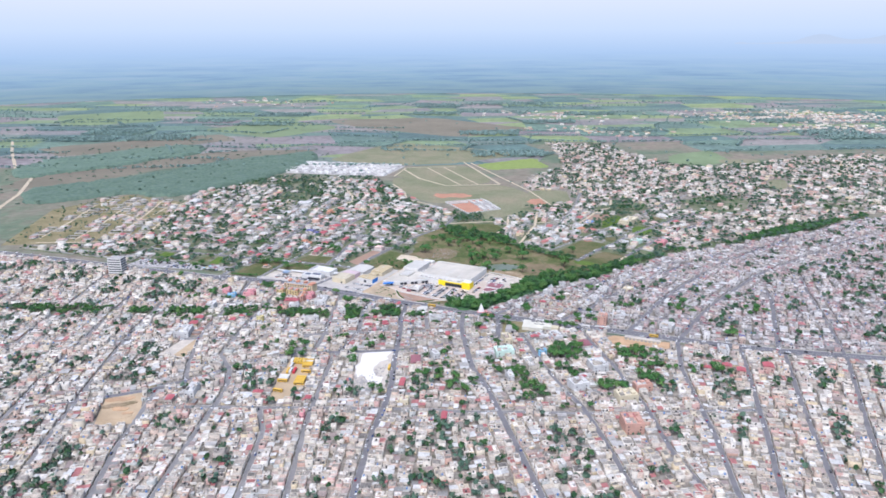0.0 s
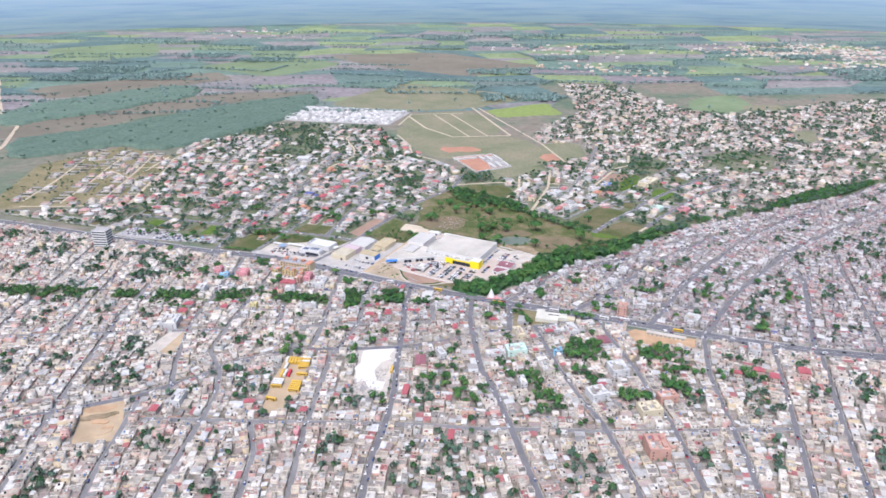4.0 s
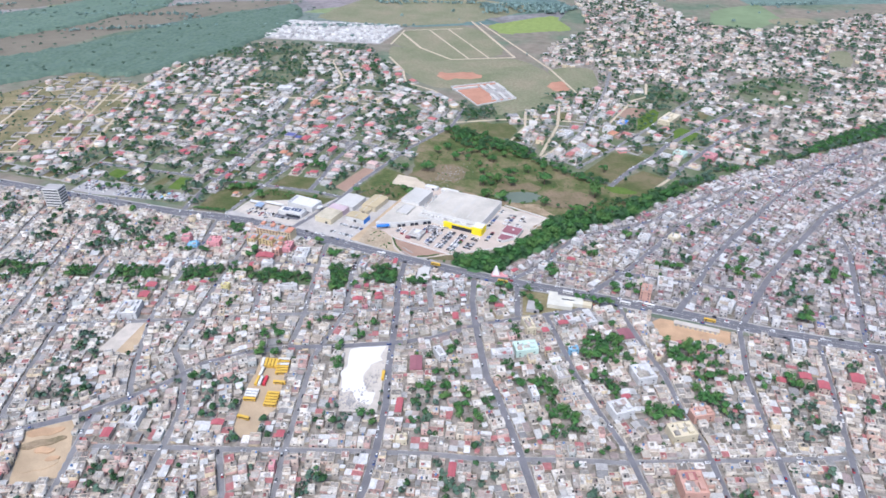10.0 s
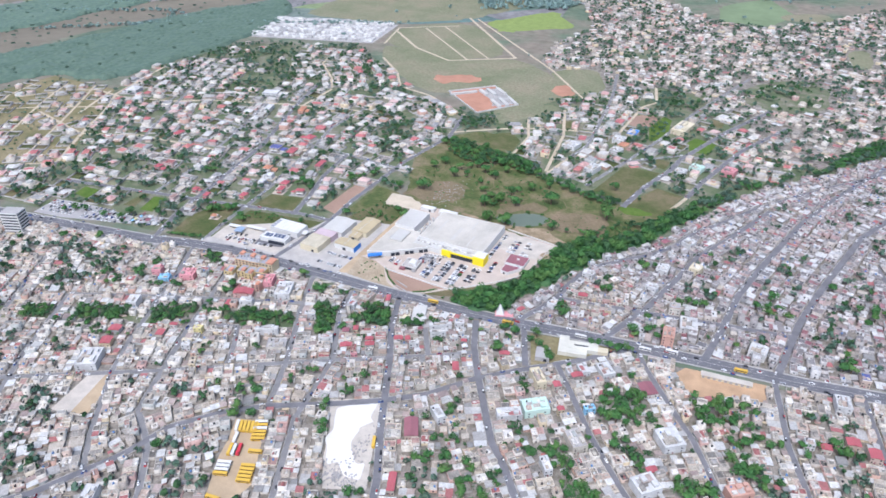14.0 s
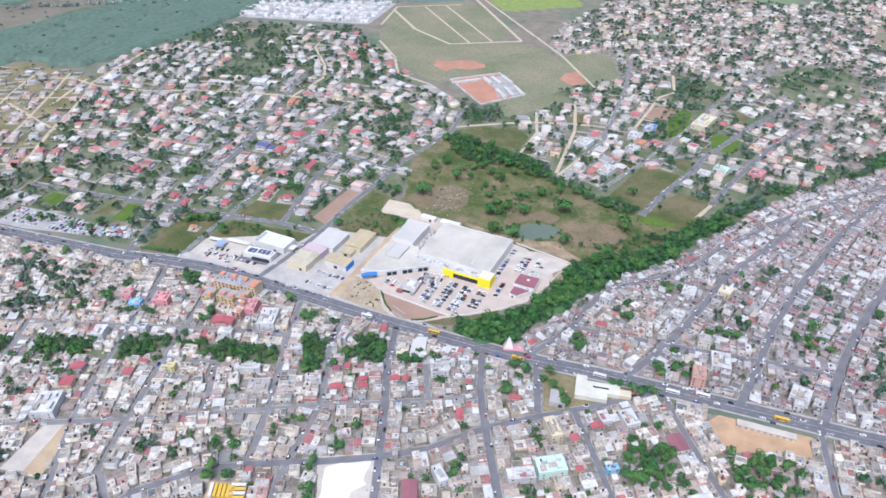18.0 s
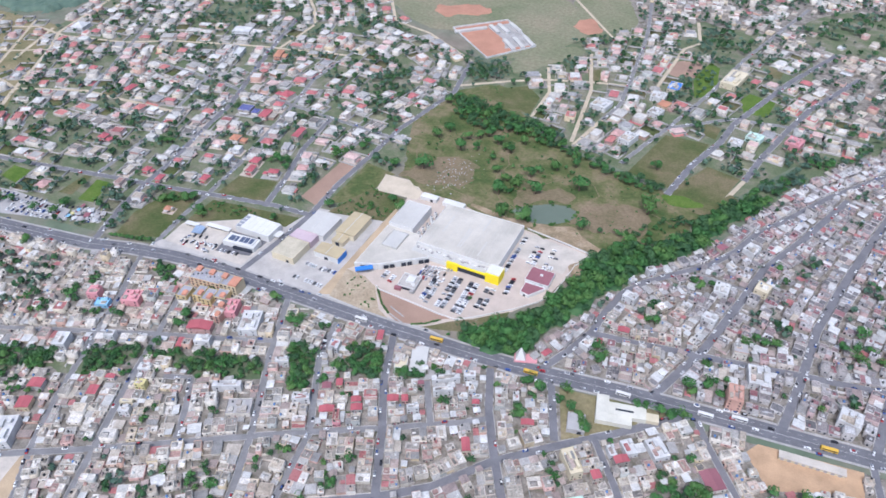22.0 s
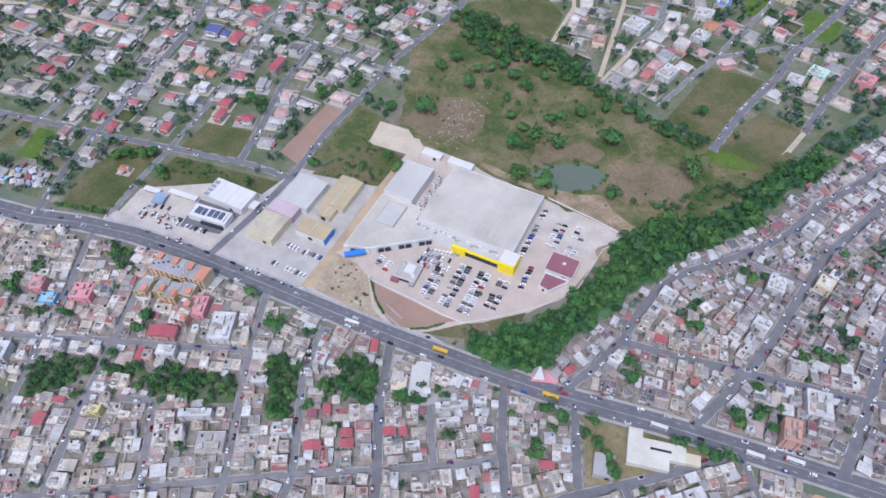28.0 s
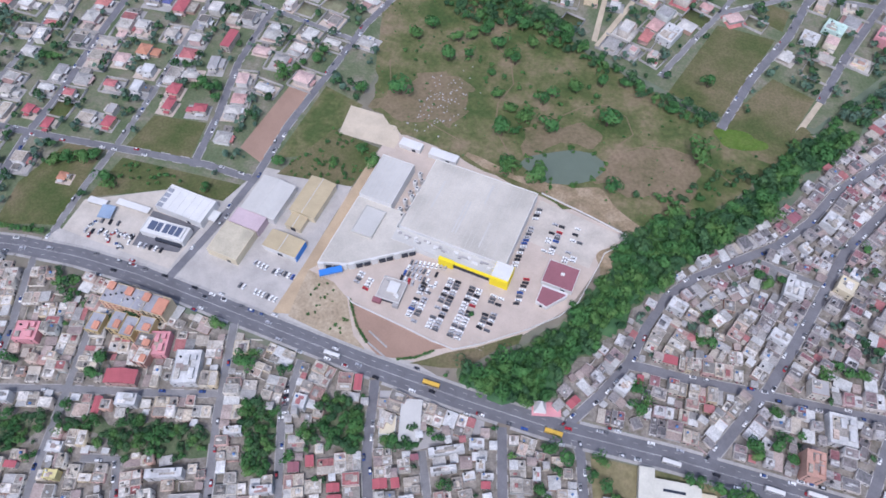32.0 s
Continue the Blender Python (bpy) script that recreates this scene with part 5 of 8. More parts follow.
def box_unit(m):
    v = [(-.5, -.5, 0), (.5, -.5, 0), (.5, .5, 0), (-.5, .5, 0), (-.5, -.5, 1), (.5, -.5, 1), (.5, .5, 1), (-.5, .5, 1)]
    q = [(0, 1, 5, 4), (1, 2, 6, 5), (2, 3, 7, 6), (3, 0, 4, 7), (4, 5, 6, 7)]
    return np.array(v), np.array(q), np.array([m] * 5)


def hip_unit():
    v = [(-.5, -.5, 0), (.5, -.5, 0), (.5, .5, 0), (-.5, .5, 0), (-.5, -.5, .62), (.5, -.5, .62), (.5, .5, .62), (-.5, .5, .62)]
    q = [(0, 1, 5, 4), (1, 2, 6, 5), (2, 3, 7, 6), (3, 0, 4, 7)]
    v += [(-.55, -.55, .6), (.55, -.55, .6), (.55, .55, .6), (-.55, .55, .6), (-.2, 0, 1), (.2, 0, 1), (.2, 0.001, 1), (-.2, 0.001, 1)]
    q += [(8, 9, 13, 12), (9, 10, 14, 13), (10, 11, 15, 14), (11, 8, 12, 15)]
    return np.array(v), np.array(q), np.array([0] * 4 + [3] * 4)


def pane_unit():
    return np.array([(-.5, 0, 0), (.5, 0, 0), (.5, 0, 1), (-.5, 0, 1)]), np.array([(0, 1, 2, 3)]), np.array([5])


def window_rows(flat, seed):
    """Dark openings on the walls, one or two a storey on each side."""
    r = np.random.default_rng(seed)
    out = []
    for x, y, z, w, d, h, a in flat:
        for side in range(4):
            across, deep = (w, d) if side % 2 == 0 else (d, w)
            b_ = a + side * math.pi / 2
            for lv in range(max(1, int(h / 3))):
                for o_ in ((-.25, .25) if across > 7 else (0,)):
                    if r.random() < .7:
                        ox, oy = o_ * across, -deep / 2 - .04
                        door = lv == 0 and r.random() < .3
                        out.append((x + ox * math.cos(b_) - oy * math.sin(b_), y + ox * math.sin(b_) + oy * math.cos(b_), z + lv * 3.05 + (0 if door else 1.0), 1.3, 1, 2.1 if door else 1.2, b_))
    return out


def lay(unit, rows):
    """Copies of a unit shape: rows of x, y, z, w, d, h, angle."""
    v, q, m = unit
    rows = np.asarray(rows, float).reshape(-1, 7)
    c, s = np.cos(rows[:, 6]), np.sin(rows[:, 6])
    lx, ly = v[None, :, 0] * rows[:, 3:4], v[None, :, 1] * rows[:, 4:5]
    out = np.stack([rows[:, 0:1] + lx * c[:, None] - ly * s[:, None], rows[:, 1:2] + lx * s[:, None] + ly * c[:, None], rows[:, 2:3] + v[None, :, 2] * rows[:, 5:6]], 2)
    quads = q[None] + (np.arange(len(rows)) * len(v))[:, None, None]
    return out.reshape(-1, 3), quads.reshape(-1, 4), np.tile(m, len(rows))


def joined(name, pieces, mats, label, category):
    vs, qs, ms, n = [], [], [], 0
    for v, q, m in pieces:
        vs.append(v), qs.append(q + n), ms.append(m)
        n += len(v)
    return tagged(new(name, quads_of(name, np.concatenate(vs), np.concatenate(qs), mats, np.concatenate(ms))), label, category, kind="stuff")


HOUSE_MATS = [M_WALLS, M_ROOFS, M_TIN, M_TILE, M_TANK, M_GLASS]
HILL_MATS = [M_HILLWALLS, M_ROOFS_E, M_TIN, M_TILE, M_TANK, M_GLASS]


def rooms_of(w, d, r, size=6.2):
    """A footprint cut into rooms: rows of x, y, width, depth."""
    def cuts(n_):
        n_ = max(1, min(3, int(n_ / size + r.uniform(.2, .9))))
        c = np.cumsum(r.uniform(.7, 1.3, n_))
        return np.concatenate([[0], c / c[-1]]) - .5
    cx, rows = cuts(w), []
    for x0, x1 in zip(cx[:-1], cx[1:]):
        cy = cuts(d)
        rows += [((x0 + x1) / 2 * w, (y0 + y1) / 2 * d, (x1 - x0) * w, (y1 - y0) * d) for y0, y1 in zip(cy[:-1], cy[1:])]
    return rows


def town_rows(houses, seed):
    """Each house is a cluster of low rooms of unequal height, with patios, sheds, tanks and patches of screed on its roofs."""
    r = np.random.default_rng(seed)
    flat, shed, tank, bits, slabs = [], [], [], [], []
    for x, y, w, d, a in houses:
        c, s = math.cos(a), math.sin(a)
        far = zone(x, y) == "far_east"
        base = r.uniform(2.5, 3.1) + 2.8 * (r.random() < .13)

        def put(rows, ox, oy, z, ww, dd, hh, turn=0.0):
            rows.append((x + ox * c - oy * s, y + ox * s + oy * c, z, ww, dd, hh, a + turn))

        for ox, oy, ww, dd in rooms_of(w, d, r, 9 if far else 6.2):
            kind = r.random()
            if kind < .1 and not far:
                put(bits, ox, oy - dd / 2 + .15, .05, ww, .25, r.uniform(1.8, 2.4))
                put(bits, ox - ww / 2 + .15, oy, .05, .25, dd, r.uniform(1.8, 2.4))
                continue
            if kind < .3 or w * d < 24:
                put(shed, ox, oy, .05, ww, dd, r.uniform(2.1, 3.0), math.pi if r.random() < .5 else 0)
                continue
            h = base + r.uniform(-.35, .35) + 2.6 * (r.random() < .2)
            put(flat, ox, oy, .05, ww, dd, h)
            if far:
                continue
            for _ in range(r.integers(0, 3)):
                kx, ky = r.uniform(.18, .55), r.uniform(.18, .55)
                put(slabs, ox + r.uniform(-.5, .5) * (.9 - kx) * ww, oy + r.uniform(-.5, .5) * (.9 - ky) * dd, h, ww * kx, dd * ky, r.choice([.06, .1, .2, .5, 1.2]) + r.uniform(0, .08))
            if r.random() < .35:
                long_ = r.random() < .5
                put(bits, ox + r.uniform(-.3, .3) * ww, oy + r.uniform(-.3, .3) * dd, h, ww * .4 if long_ else .22, .22 if long_ else dd * .4, r.uniform(.6, 1.2))
            if r.random() < .3:
                put(tank, ox + r.uniform(-.3, .3) * ww, oy + r.uniform(-.3, .3) * dd, h, 1.3, 1.3, 1.4)
    return flat, shed, tank, bits, slabs


def house_thing(x, y, w, d, a, r, look_=None, height=0.0, villa=False):
    """One house with its parts, standing at the middle of its footprint."""
    root = empty("villa" if villa else "town_house", x, y, 0.05, math.degrees(a))
    wall, roof = M_VILLA if villa else M_WALLS, M_ROOFS
    if look_:
        roof = FINISH[look_]
        wall = FINISH[look_] if look_ in ("pink", "coral", "mint", "white", "cream", "lightblue", "yellow") else M_WALLS
    h = height if look_ else 3.1 * int(r.choice([1, 2, 3], p=[.72, .24, .04])) + r.uniform(0, .5)
    tin = look_ in ("red", "maroon") or (not look_ and w * d < 30)
    if villa or look_ == "tile":
        # two or three volumes of unequal height on a paved yard
        hh = h if look_ else r.choice([3.4, 6.3], p=[.55, .45])
        flip = r.choice([-1, 1])
        main_w, main_d = w * r.uniform(.55, .7), d * r.uniform(.8, .98)
        mx = flip * (w - main_w) * .45
        part("wall", Build().box(mx, 0, 0, main_w, main_d, hh).done("wall", wall), root)
        own = roof if look_ else M_TILE
        if r.random() < 0.5 or look_ in ("tile", "red"):
            part("roof", Build().hip(mx, 0, hh - .05, main_w, main_d, min(main_w, main_d) * .24, 0, .6).done("roof", own), root)
        else:
            part("roof", Build().box(mx, 0, hh, main_w + .5, main_d + .5, .3).done("roof", M_ROOFS if not look_ else roof), root)
            part("parapet", Build().ring(mx, 0, hh + .3, main_w + .3, main_d + .3, .5, .2).done("parapet", wall), root)
        wing_w, wing_d = w - main_w + 1.0, d * r.uniform(.45, .75)
        wx_, wy_ = -flip * main_w * .48, r.uniform(-.15, .2) * d
        wing = part("wing", Build().box(wx_, wy_, 0, wing_w, wing_d, 3.0).done("wing", wall), root)
        if r.random() < .5:
            part("wing_roof", Build().hip(wx_, wy_, 2.98, wing_w, wing_d, min(wing_w, wing_d) * .2, 0, .4).done("wing_roof", own), wing)
        else:
            part("wing_roof", Build().box(wx_, wy_, 3.0, wing_w + .4, wing_d + .4, .25).done("wing_roof", M_ROOFS), wing)
        porch = part("porch", Build().box(mx, -main_d / 2 - 1.3, 2.6, main_w * .7, 2.6, .22).done("porch", own if r.random() < .5 else M_RENDER), root)
        for dx in (-.3, .3):
            part("porch_post", Build().box(mx + dx * main_w, -main_d / 2 - 2.3, 0, .3, .3, 2.6).done("porch_post", wall), porch)
        if r.random() < .7:
            part("paving", Build().box(0, -.5, 0, w + r.uniform(2, 5), d + r.uniform(3, 7), .2).done("paving", r.choice([0, 1]) and M_PAVE or M_LOT), root)
        if r.random() < .5:
            part("water_tank", Build().drum(wx_, wy_, 3.25, .6, 1.3).done("water_tank", M_TANK), root)
        wy = -main_d / 2
        w = main_w * .9
    elif tin:
        part("wall", Build().box(0, 0, 0, w, d, h).done("wall", M_WALLS), root)
        part("roof", Build().gable(0, 0, h, w, d, w * .12, 0, over=.3).done("roof", roof if look_ else M_TIN), root)
        wy = -d / 2
    elif not look_:
        # a cluster of low rooms, each with its own roof inside a parapet
        h = r.uniform(2.5, 3.1) + 2.8 * (r.random() < .13)
        for ox, oy, ww, dd in rooms_of(w, d, r, 6.6):
            hh = h + r.uniform(-.3, .4) + 2.6 * (r.random() < .18)
            if r.random() < .24:
                hh = r.uniform(2.2, 2.9)
                room = part("room", Build().box(ox, oy, 0, ww, dd, hh).done("room", wall), root)
                part("sheet_roof", Build().gable(ox, oy, hh, ww, dd, .5, 0, over=.1).done("sheet_roof", M_TIN), room)
                continue
            room = part("room", Build().box(ox, oy, 0, ww, dd, hh).ring(ox, oy, hh, ww, dd, r.uniform(.2, .5), .2).done("room", wall), root)
            rb_ = Build().box(ox, oy, hh + .004, ww - .42, dd - .42, .06)
            for _ in range(r.integers(1, 4)):
                kx, ky = r.uniform(.2, .5), r.uniform(.2, .5)
                rb_.box(ox + r.uniform(-.5, .5) * (.85 - kx) * ww, oy + r.uniform(-.5, .5) * (.85 - ky) * dd, hh + .07, ww * kx, dd * ky, r.choice([.06, .12, .4, 1.1]) + r.uniform(0, .08), r.choice([0, 0, 1]))
            part("roof", rb_.done("roof", M_ROOFS, M_TIN), room)
        if r.random() < .8:
            part("water_tank", Build().drum(-w * .25, d * .25, h + .1, .65, 1.5).done("water_tank", M_TANK), root)
        wy = -d / 2
    else:
        part("wall", Build().box(0, 0, 0, w, d, h).done("wall", wall), root)
        rb_ = Build().box(0, 0, h + .004, w - .5, d - .5, .1)
        for _ in range(r.integers(2, 5)):
            kx, ky = r.uniform(.2, .5), r.uniform(.2, .5)
            rb_.box(r.uniform(-.5, .5) * (.85 - kx) * w, r.uniform(-.5, .5) * (.85 - ky) * d, h + .11, w * kx, d * ky, r.choice([.05, .12, .5]) + r.uniform(0, .1), r.choice([1, 1, 2]))
        part("roof", rb_.done("roof", roof, M_ROOFS, M_TIN), root)
        part("parapet", Build().ring(0, 0, h, w, d, r.uniform(.35, .8), .22).done("parapet", wall), root)
        if r.random() < .7:
            part("stair_head", Build().box(w * .28, d * .25, h + .1, min(2.6, w * .3), min(3.2, d * .3), 2.3).done("stair_head", wall), root)
        if w * d > 150:
            for k in range(3):
                part("roof_room", Build().box(w * (-.3 + .28 * k), d * (.18 if k % 2 else -.22), h + .1, w * .2, d * .3, 1.2 + .6 * k).done("roof_room", wall if k else M_ROOFS), root)
        if r.random() < .8:
            part("water_tank", Build().drum(-w * .3, d * .28, h + .1, .65, 1.5).done("water_tank", M_TANK), root)
        wy = -d / 2
    part("door", Build().box(-w * .1, wy - .03, 0, 1.0, .1, 2.1).done("door", M_MAROON), root)
    for lv in range(max(1, int(h / 3.0))):
        for wx in (-.33, .3):
            part("window", Build().box(w * wx, wy - .03, lv * 3.05 + 1.0, 1.3, .1, 1.2).done("window", M_GLASS), root)
    return root


# the houses that the camera passes nearest are things of their own
r_h = np.random.default_rng(21)
for x, y, w, d, a, h, look_ in picked:
    v = look_ == "tile" or (y > 860 and x < -560 and h < 7)
    ob = house_thing(x, y, w, d, a, r_h, look_, h, villa=v)
    tagged(ob, COLOUR_WORD[look_] + (" villa among gardens" if v else " building with a flat roof" if look_ not in ("red", "maroon") else " roofed house in a crowded block"), "house", "houses of the town")
order = sorted(range(len(HOUSES)), key=lambda k: abs(HOUSES[k][0] + 400) * .8 + abs(HOUSES[k][1] - 730))
near_set = set(order[:150])
for k in order[:150]:
    x, y, w, d, a = HOUSES[k]
    tagged(house_thing(x, y, w, d, a, r_h), "weathered concrete town house with a flat roof in a crowded block", "house", "houses of the town")
hill_order = [k for k in sorted(range(len(HOUSES)), key=lambda k: abs(HOUSES[k][0] + 255) + abs(HOUSES[k][1] - 880) * .8) if zone(HOUSES[k][0], HOUSES[k][1]) == "east"][:55]
near_set |= set(hill_order)
for k in hill_order:
    x, y, w, d, a = HOUSES[k]
    tagged(house_thing(x, y, w, d, a, r_h), "low concrete house with uneven roofs on the hill", "house", "houses on the hill")
vorder = sorted(range(len(VILLAS)), key=lambda k: abs(VILLAS[k][0] + 640) * .8 + abs(VILLAS[k][1] - 930))
vnear = set(vorder[:90])
for k in vorder[:90]:
    x, y, w, d, a = VILLAS[k]
    tagged(house_thing(x, y, w, d, a, r_h, villa=True), "villa with a garden in the northern suburb", "house", "villas of the suburb")

for zn, words in (("south", "crowded flat-roofed concrete houses of the old town"), ("east", "crowded flat-roofed houses on the hill"), ("far_east", "distant pale houses of the eastern quarter")):
    rest = [h_ for k, h_ in enumerate(HOUSES) if k not in near_set and zone(h_[0], h_[1]) == zn]
    flat, shed, tank, bits, slabs = town_rows(rest, 3)
    slabs_t, slabs_r = slabs[::4], [q_ for k, q_ in enumerate(slabs) if k % 4]
    joined("town_houses", [lay(flat_house_unit(), flat), lay(shed_unit(), shed), lay(box_unit(4), tank), lay(box_unit(2), slabs_t), lay(box_unit(1), slabs_r), *([lay(box_unit(0), bits)] if bits else []), *([lay(pane_unit(), window_rows(flat, 6))] if zn != "far_east" else [])], HILL_MATS if zn == "east" else HOUSE_MATS, words, "houses")
for zn in ("west_villas", "west_plots", "east_villas"):
    rest = [h_ for k, h_ in enumerate(VILLAS) if k not in vnear and zone(h_[0], h_[1]) == zn]
    r = np.random.default_rng(5)
    hips = [(x, y, .05, w * .9, d * .9, r.choice([5.0, 7.5]), a) for x, y, w, d, a in rest if r.random() < .42]
    hs = {(h_[0], h_[1]) for h_ in hips}
    flats = [(x, y, .05, w * .9, d * .9, r.choice([3.5, 6.3]), a) for x, y, w, d, a in rest if (x, y) not in hs]
    flats += [(x + w * .1, y, h, w * .5, d * .5, 2.6, a) for x, y, _, w, d, h, a in flats if r.random() < .4]
    # wings, carports and paved yards
    for x, y, w, d, a in rest:
        for _ in range(r.integers(1, 3)):
            ox, oy = r.choice([-1, 1]) * w * .48, r.uniform(-.4, .4) * d
            flats.append((x + ox * math.cos(a) - oy * math.sin(a), y + ox * math.sin(a) + oy * math.cos(a), .05, r.uniform(3, 6), r.uniform(3.5, 7), r.uniform(2.6, 3.2), a))
    yards = [(x, y, .04, w + r.uniform(2, 6), d + r.uniform(2, 8), .22, a) for x, y, w, d, a in rest if r.random() < .6]
    joined("villas", [lay(hip_unit(), hips), lay(flat_house_unit(), flats), lay(box_unit(1), yards)], [M_WALLS, M_TILE, M_TIN, M_TILE, M_TANK, M_GLASS], "villas with pale and red roofs among gardens", "houses")
walls = []
for k, (x, y, w, d, a) in enumerate(VILLAS):
    if (k * 7) % 10 < 6:
        pw, pd = w + 7, d + 9
        c, s = math.cos(a), math.sin(a)
        for ox, oy, ww, dd in ((0, pd / 2, pw, .4), (0, -pd / 2, pw, .4), (pw / 2, 0, .4, pd), (-pw / 2, 0, .4, pd)):
            wx, wy = x + ox * c - oy * s, y + ox * s + oy * c
            i, j = int(wy - Y0), int(wx - X0)
            if 0 <= i < NY and 0 <= j < NX and not roadway[i, j]:
                walls.append((wx, wy, .05, ww, dd, 2.3, a))
# empty grass plots inside their walls
grass_plots = [q_ for q_ in PLOTS if claim(q_[0], q_[1], q_[2] * .8, q_[3] * .8, q_[4], 0.0, keep=False)]
kept = []
for q_ in grass_plots:
    if all((q_[0] - p_[0]) ** 2 + (q_[1] - p_[1]) ** 2 > (.5 * (q_[3] + p_[3])) ** 2 for p_ in kept):
        kept.append(q_)
joined("grass_plots", [lay(box_unit(0), [(x, y, .04, w, d, .2, a) for x, y, w, d, a in kept[::2]]), lay(box_unit(1), [(x, y, .04, w, d, .2, a) for x, y, w, d, a in kept[1::2]])], [M_GRASS, M_MEADOW],
       "empty grass building plots between the villas", "plots")
for x, y, w, d, a in kept:
    c, s = math.cos(a), math.sin(a)
    for ox, oy, ww, dd in ((0, d / 2, w, .4), (0, -d / 2, w, .4), (w / 2, 0, .4, d), (-w / 2, 0, .4, d)):
        wx, wy = x + ox * c - oy * s, y + ox * s + oy * c
        if not roadway[int(wy - Y0), int(wx - X0)]:
            walls.append((wx, wy, .05, ww, dd, 2.2, a))
joined("garden_walls", [lay(box_unit(0), walls)], [M_PAVE], "pale rendered garden walls between the villas", "wall")


def canopy(outline, mat, step=8.0, high=1.0):
    """The closed leaf roof of a wood: an uneven sheet that falls to the ground at its rim."""
    o_ = np.array(outline)
    lo, hi = o_.min(0) - step, o_.max(0) + step
    nx_, ny_ = int((hi[0] - lo[0]) / step), int((hi[1] - lo[1]) / step)
    top, pts = {}, []
    for i in range(nx_ + 1):
        for j in range(ny_ + 1):
            x, y = lo[0] + i * step, lo[1] + j * step
            if inside(x, y, outline):
                top[i, j] = len(pts)
                n1, n2 = noise.noise((x * .02, y * .02, 2)), noise.noise((x * 1.05 / step, y * 1.05 / step, 4))
                pts.append([x + 3 * n2, y + 3 * n1, (5.2 + 2.6 * n1 + 3.2 * n2) * high])
    for (i, j), k in top.items():
        if not all((i + a, j + b_) in top for a in (-1, 0, 1) for b_ in (-1, 0, 1)):
            pts[k][2] = .3
    qs = [(top[i, j], top[i + 1, j], top[i + 1, j + 1], top[i, j + 1]) for i, j in top if (i + 1, j) in top and (i + 1, j + 1) in top and (i, j + 1) in top]
    me = quads_of("wood_canopy", pts, qs, [mat], np.zeros(len(qs)))
    me.polygons.foreach_set("use_smooth", np.ones(len(qs), bool))
    return tagged(new("wood_canopy", me), "closed green leaf roof of the wood", "trees", kind="stuff")


# ---- woods ----
def within(places, outline, share=0.6):
    """The trees whose crowns keep inside an outline."""
    return [q_ for q_ in places if all(inside(q_[0] + q_[2] * share * math.cos(k * 1.05), q_[1] + q_[2] * share * math.sin(k * 1.05), outline) for k in range(6))]


canopy(natural(LOTS["belt_east"], 3), M_LEAF3, 3.0, .62)
near_wood = within(scatter(natural(LOTS["belt_east"], 4), 520, 1.8, 7.6, 1, spread=0.44), natural(LOTS["belt_east"], 4), .35)
near_wood = [q_ for q_ in near_wood if q_[0] > -372 or noise.noise((q_[0] * .06, q_[1] * .06, 2)) > -.1] + scatter([(-410, 800), (-372, 838), (-350, 868), (-340, 850), (-352, 800)], 46, 1.0, 2.6, 63, spread=.6)
wood("ravine_trees", near_wood, NEAR_CROWNS, [M_LEAF, M_LEAF2, M_LEAF3, M_LEAF, M_LEAF2, M_LEAF3], "dense green trees filling the ravine")
upper = within(scatter(natural(LOTS["belt_far"], 2), 560, 2.0, 5.2, 2, spread=0.4), LOTS["belt_far"], .3)
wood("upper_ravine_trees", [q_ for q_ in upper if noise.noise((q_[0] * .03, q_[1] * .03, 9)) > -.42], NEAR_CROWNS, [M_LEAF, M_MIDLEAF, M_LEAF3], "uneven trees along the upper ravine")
wood("stream_trees", [q_ for q_ in scatter(natural(LOTS["belt_west"], 2), 400, 1.8, 4.4, 3, spread=0.44) if noise.noise((q_[0] * .035, q_[1] * .035, 5)) > (-.42 if q_[0] > -640 else -.12)], NEAR_CROWNS, [M_LEAF3, M_LEAF, M_LEAF3, M_LEAF2], "dense trees along the stream")
for key, n_, sd in (("belt_mid", 46, 4), ("belt_low", 50, 14), ("belt_end", 12, 15)):
    wood("grove_trees", scatter(natural(LOTS[key], 2), n_, 2.0, 4.6, sd, spread=0.48), NEAR_CROWNS, [M_LEAF, M_LEAF2, M_LEAF3], "dense trees of a grove beside the stream")
BELT_N = [(-590, 1172), (-544, 1178), (-497, 1160), (-450, 1150), (-412, 1120), (-380, 1107), (-343, 1093), (-317, 1091), (-290, 1082), (-299, 1073), (-330, 1076), (-366, 1090), (-396, 1101), (-433, 1110), (-460, 1124), (-489, 1124), (-520, 1112), (-560, 1130)]
wood("hedge_trees", scatter(natural(BELT_N, 3), 210, 2.0, 6.4, 5, spread=0.5), NEAR_CROWNS, [M_LEAF, M_LEAF3, M_LEAF2, M_LEAF3], "belt of dark trees along the field's far edge")
sheet("lawn", natural([(-300, 1080), (-262, 1095), (-236, 1098), (-228, 1110), (-213, 1090), (-240, 1058), (-262, 1062)], 2), .235, M_GRASS, "bright green grass between the street ends")
wood("hedge_trees", [q_ for q_ in scatter([(-345, 985), (-318, 984), (-290, 1000), (-268, 1022), (-258, 1050), (-275, 1040), (-300, 1012)], 26, 1.8, 4, 6)], NEAR_CROWNS, [M_LEAF, M_LEAF3], "loose trees at the field's edge")
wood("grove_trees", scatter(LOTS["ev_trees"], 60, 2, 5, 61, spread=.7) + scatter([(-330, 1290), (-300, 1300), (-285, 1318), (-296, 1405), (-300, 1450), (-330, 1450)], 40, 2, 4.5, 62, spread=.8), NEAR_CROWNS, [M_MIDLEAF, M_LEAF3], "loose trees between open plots")
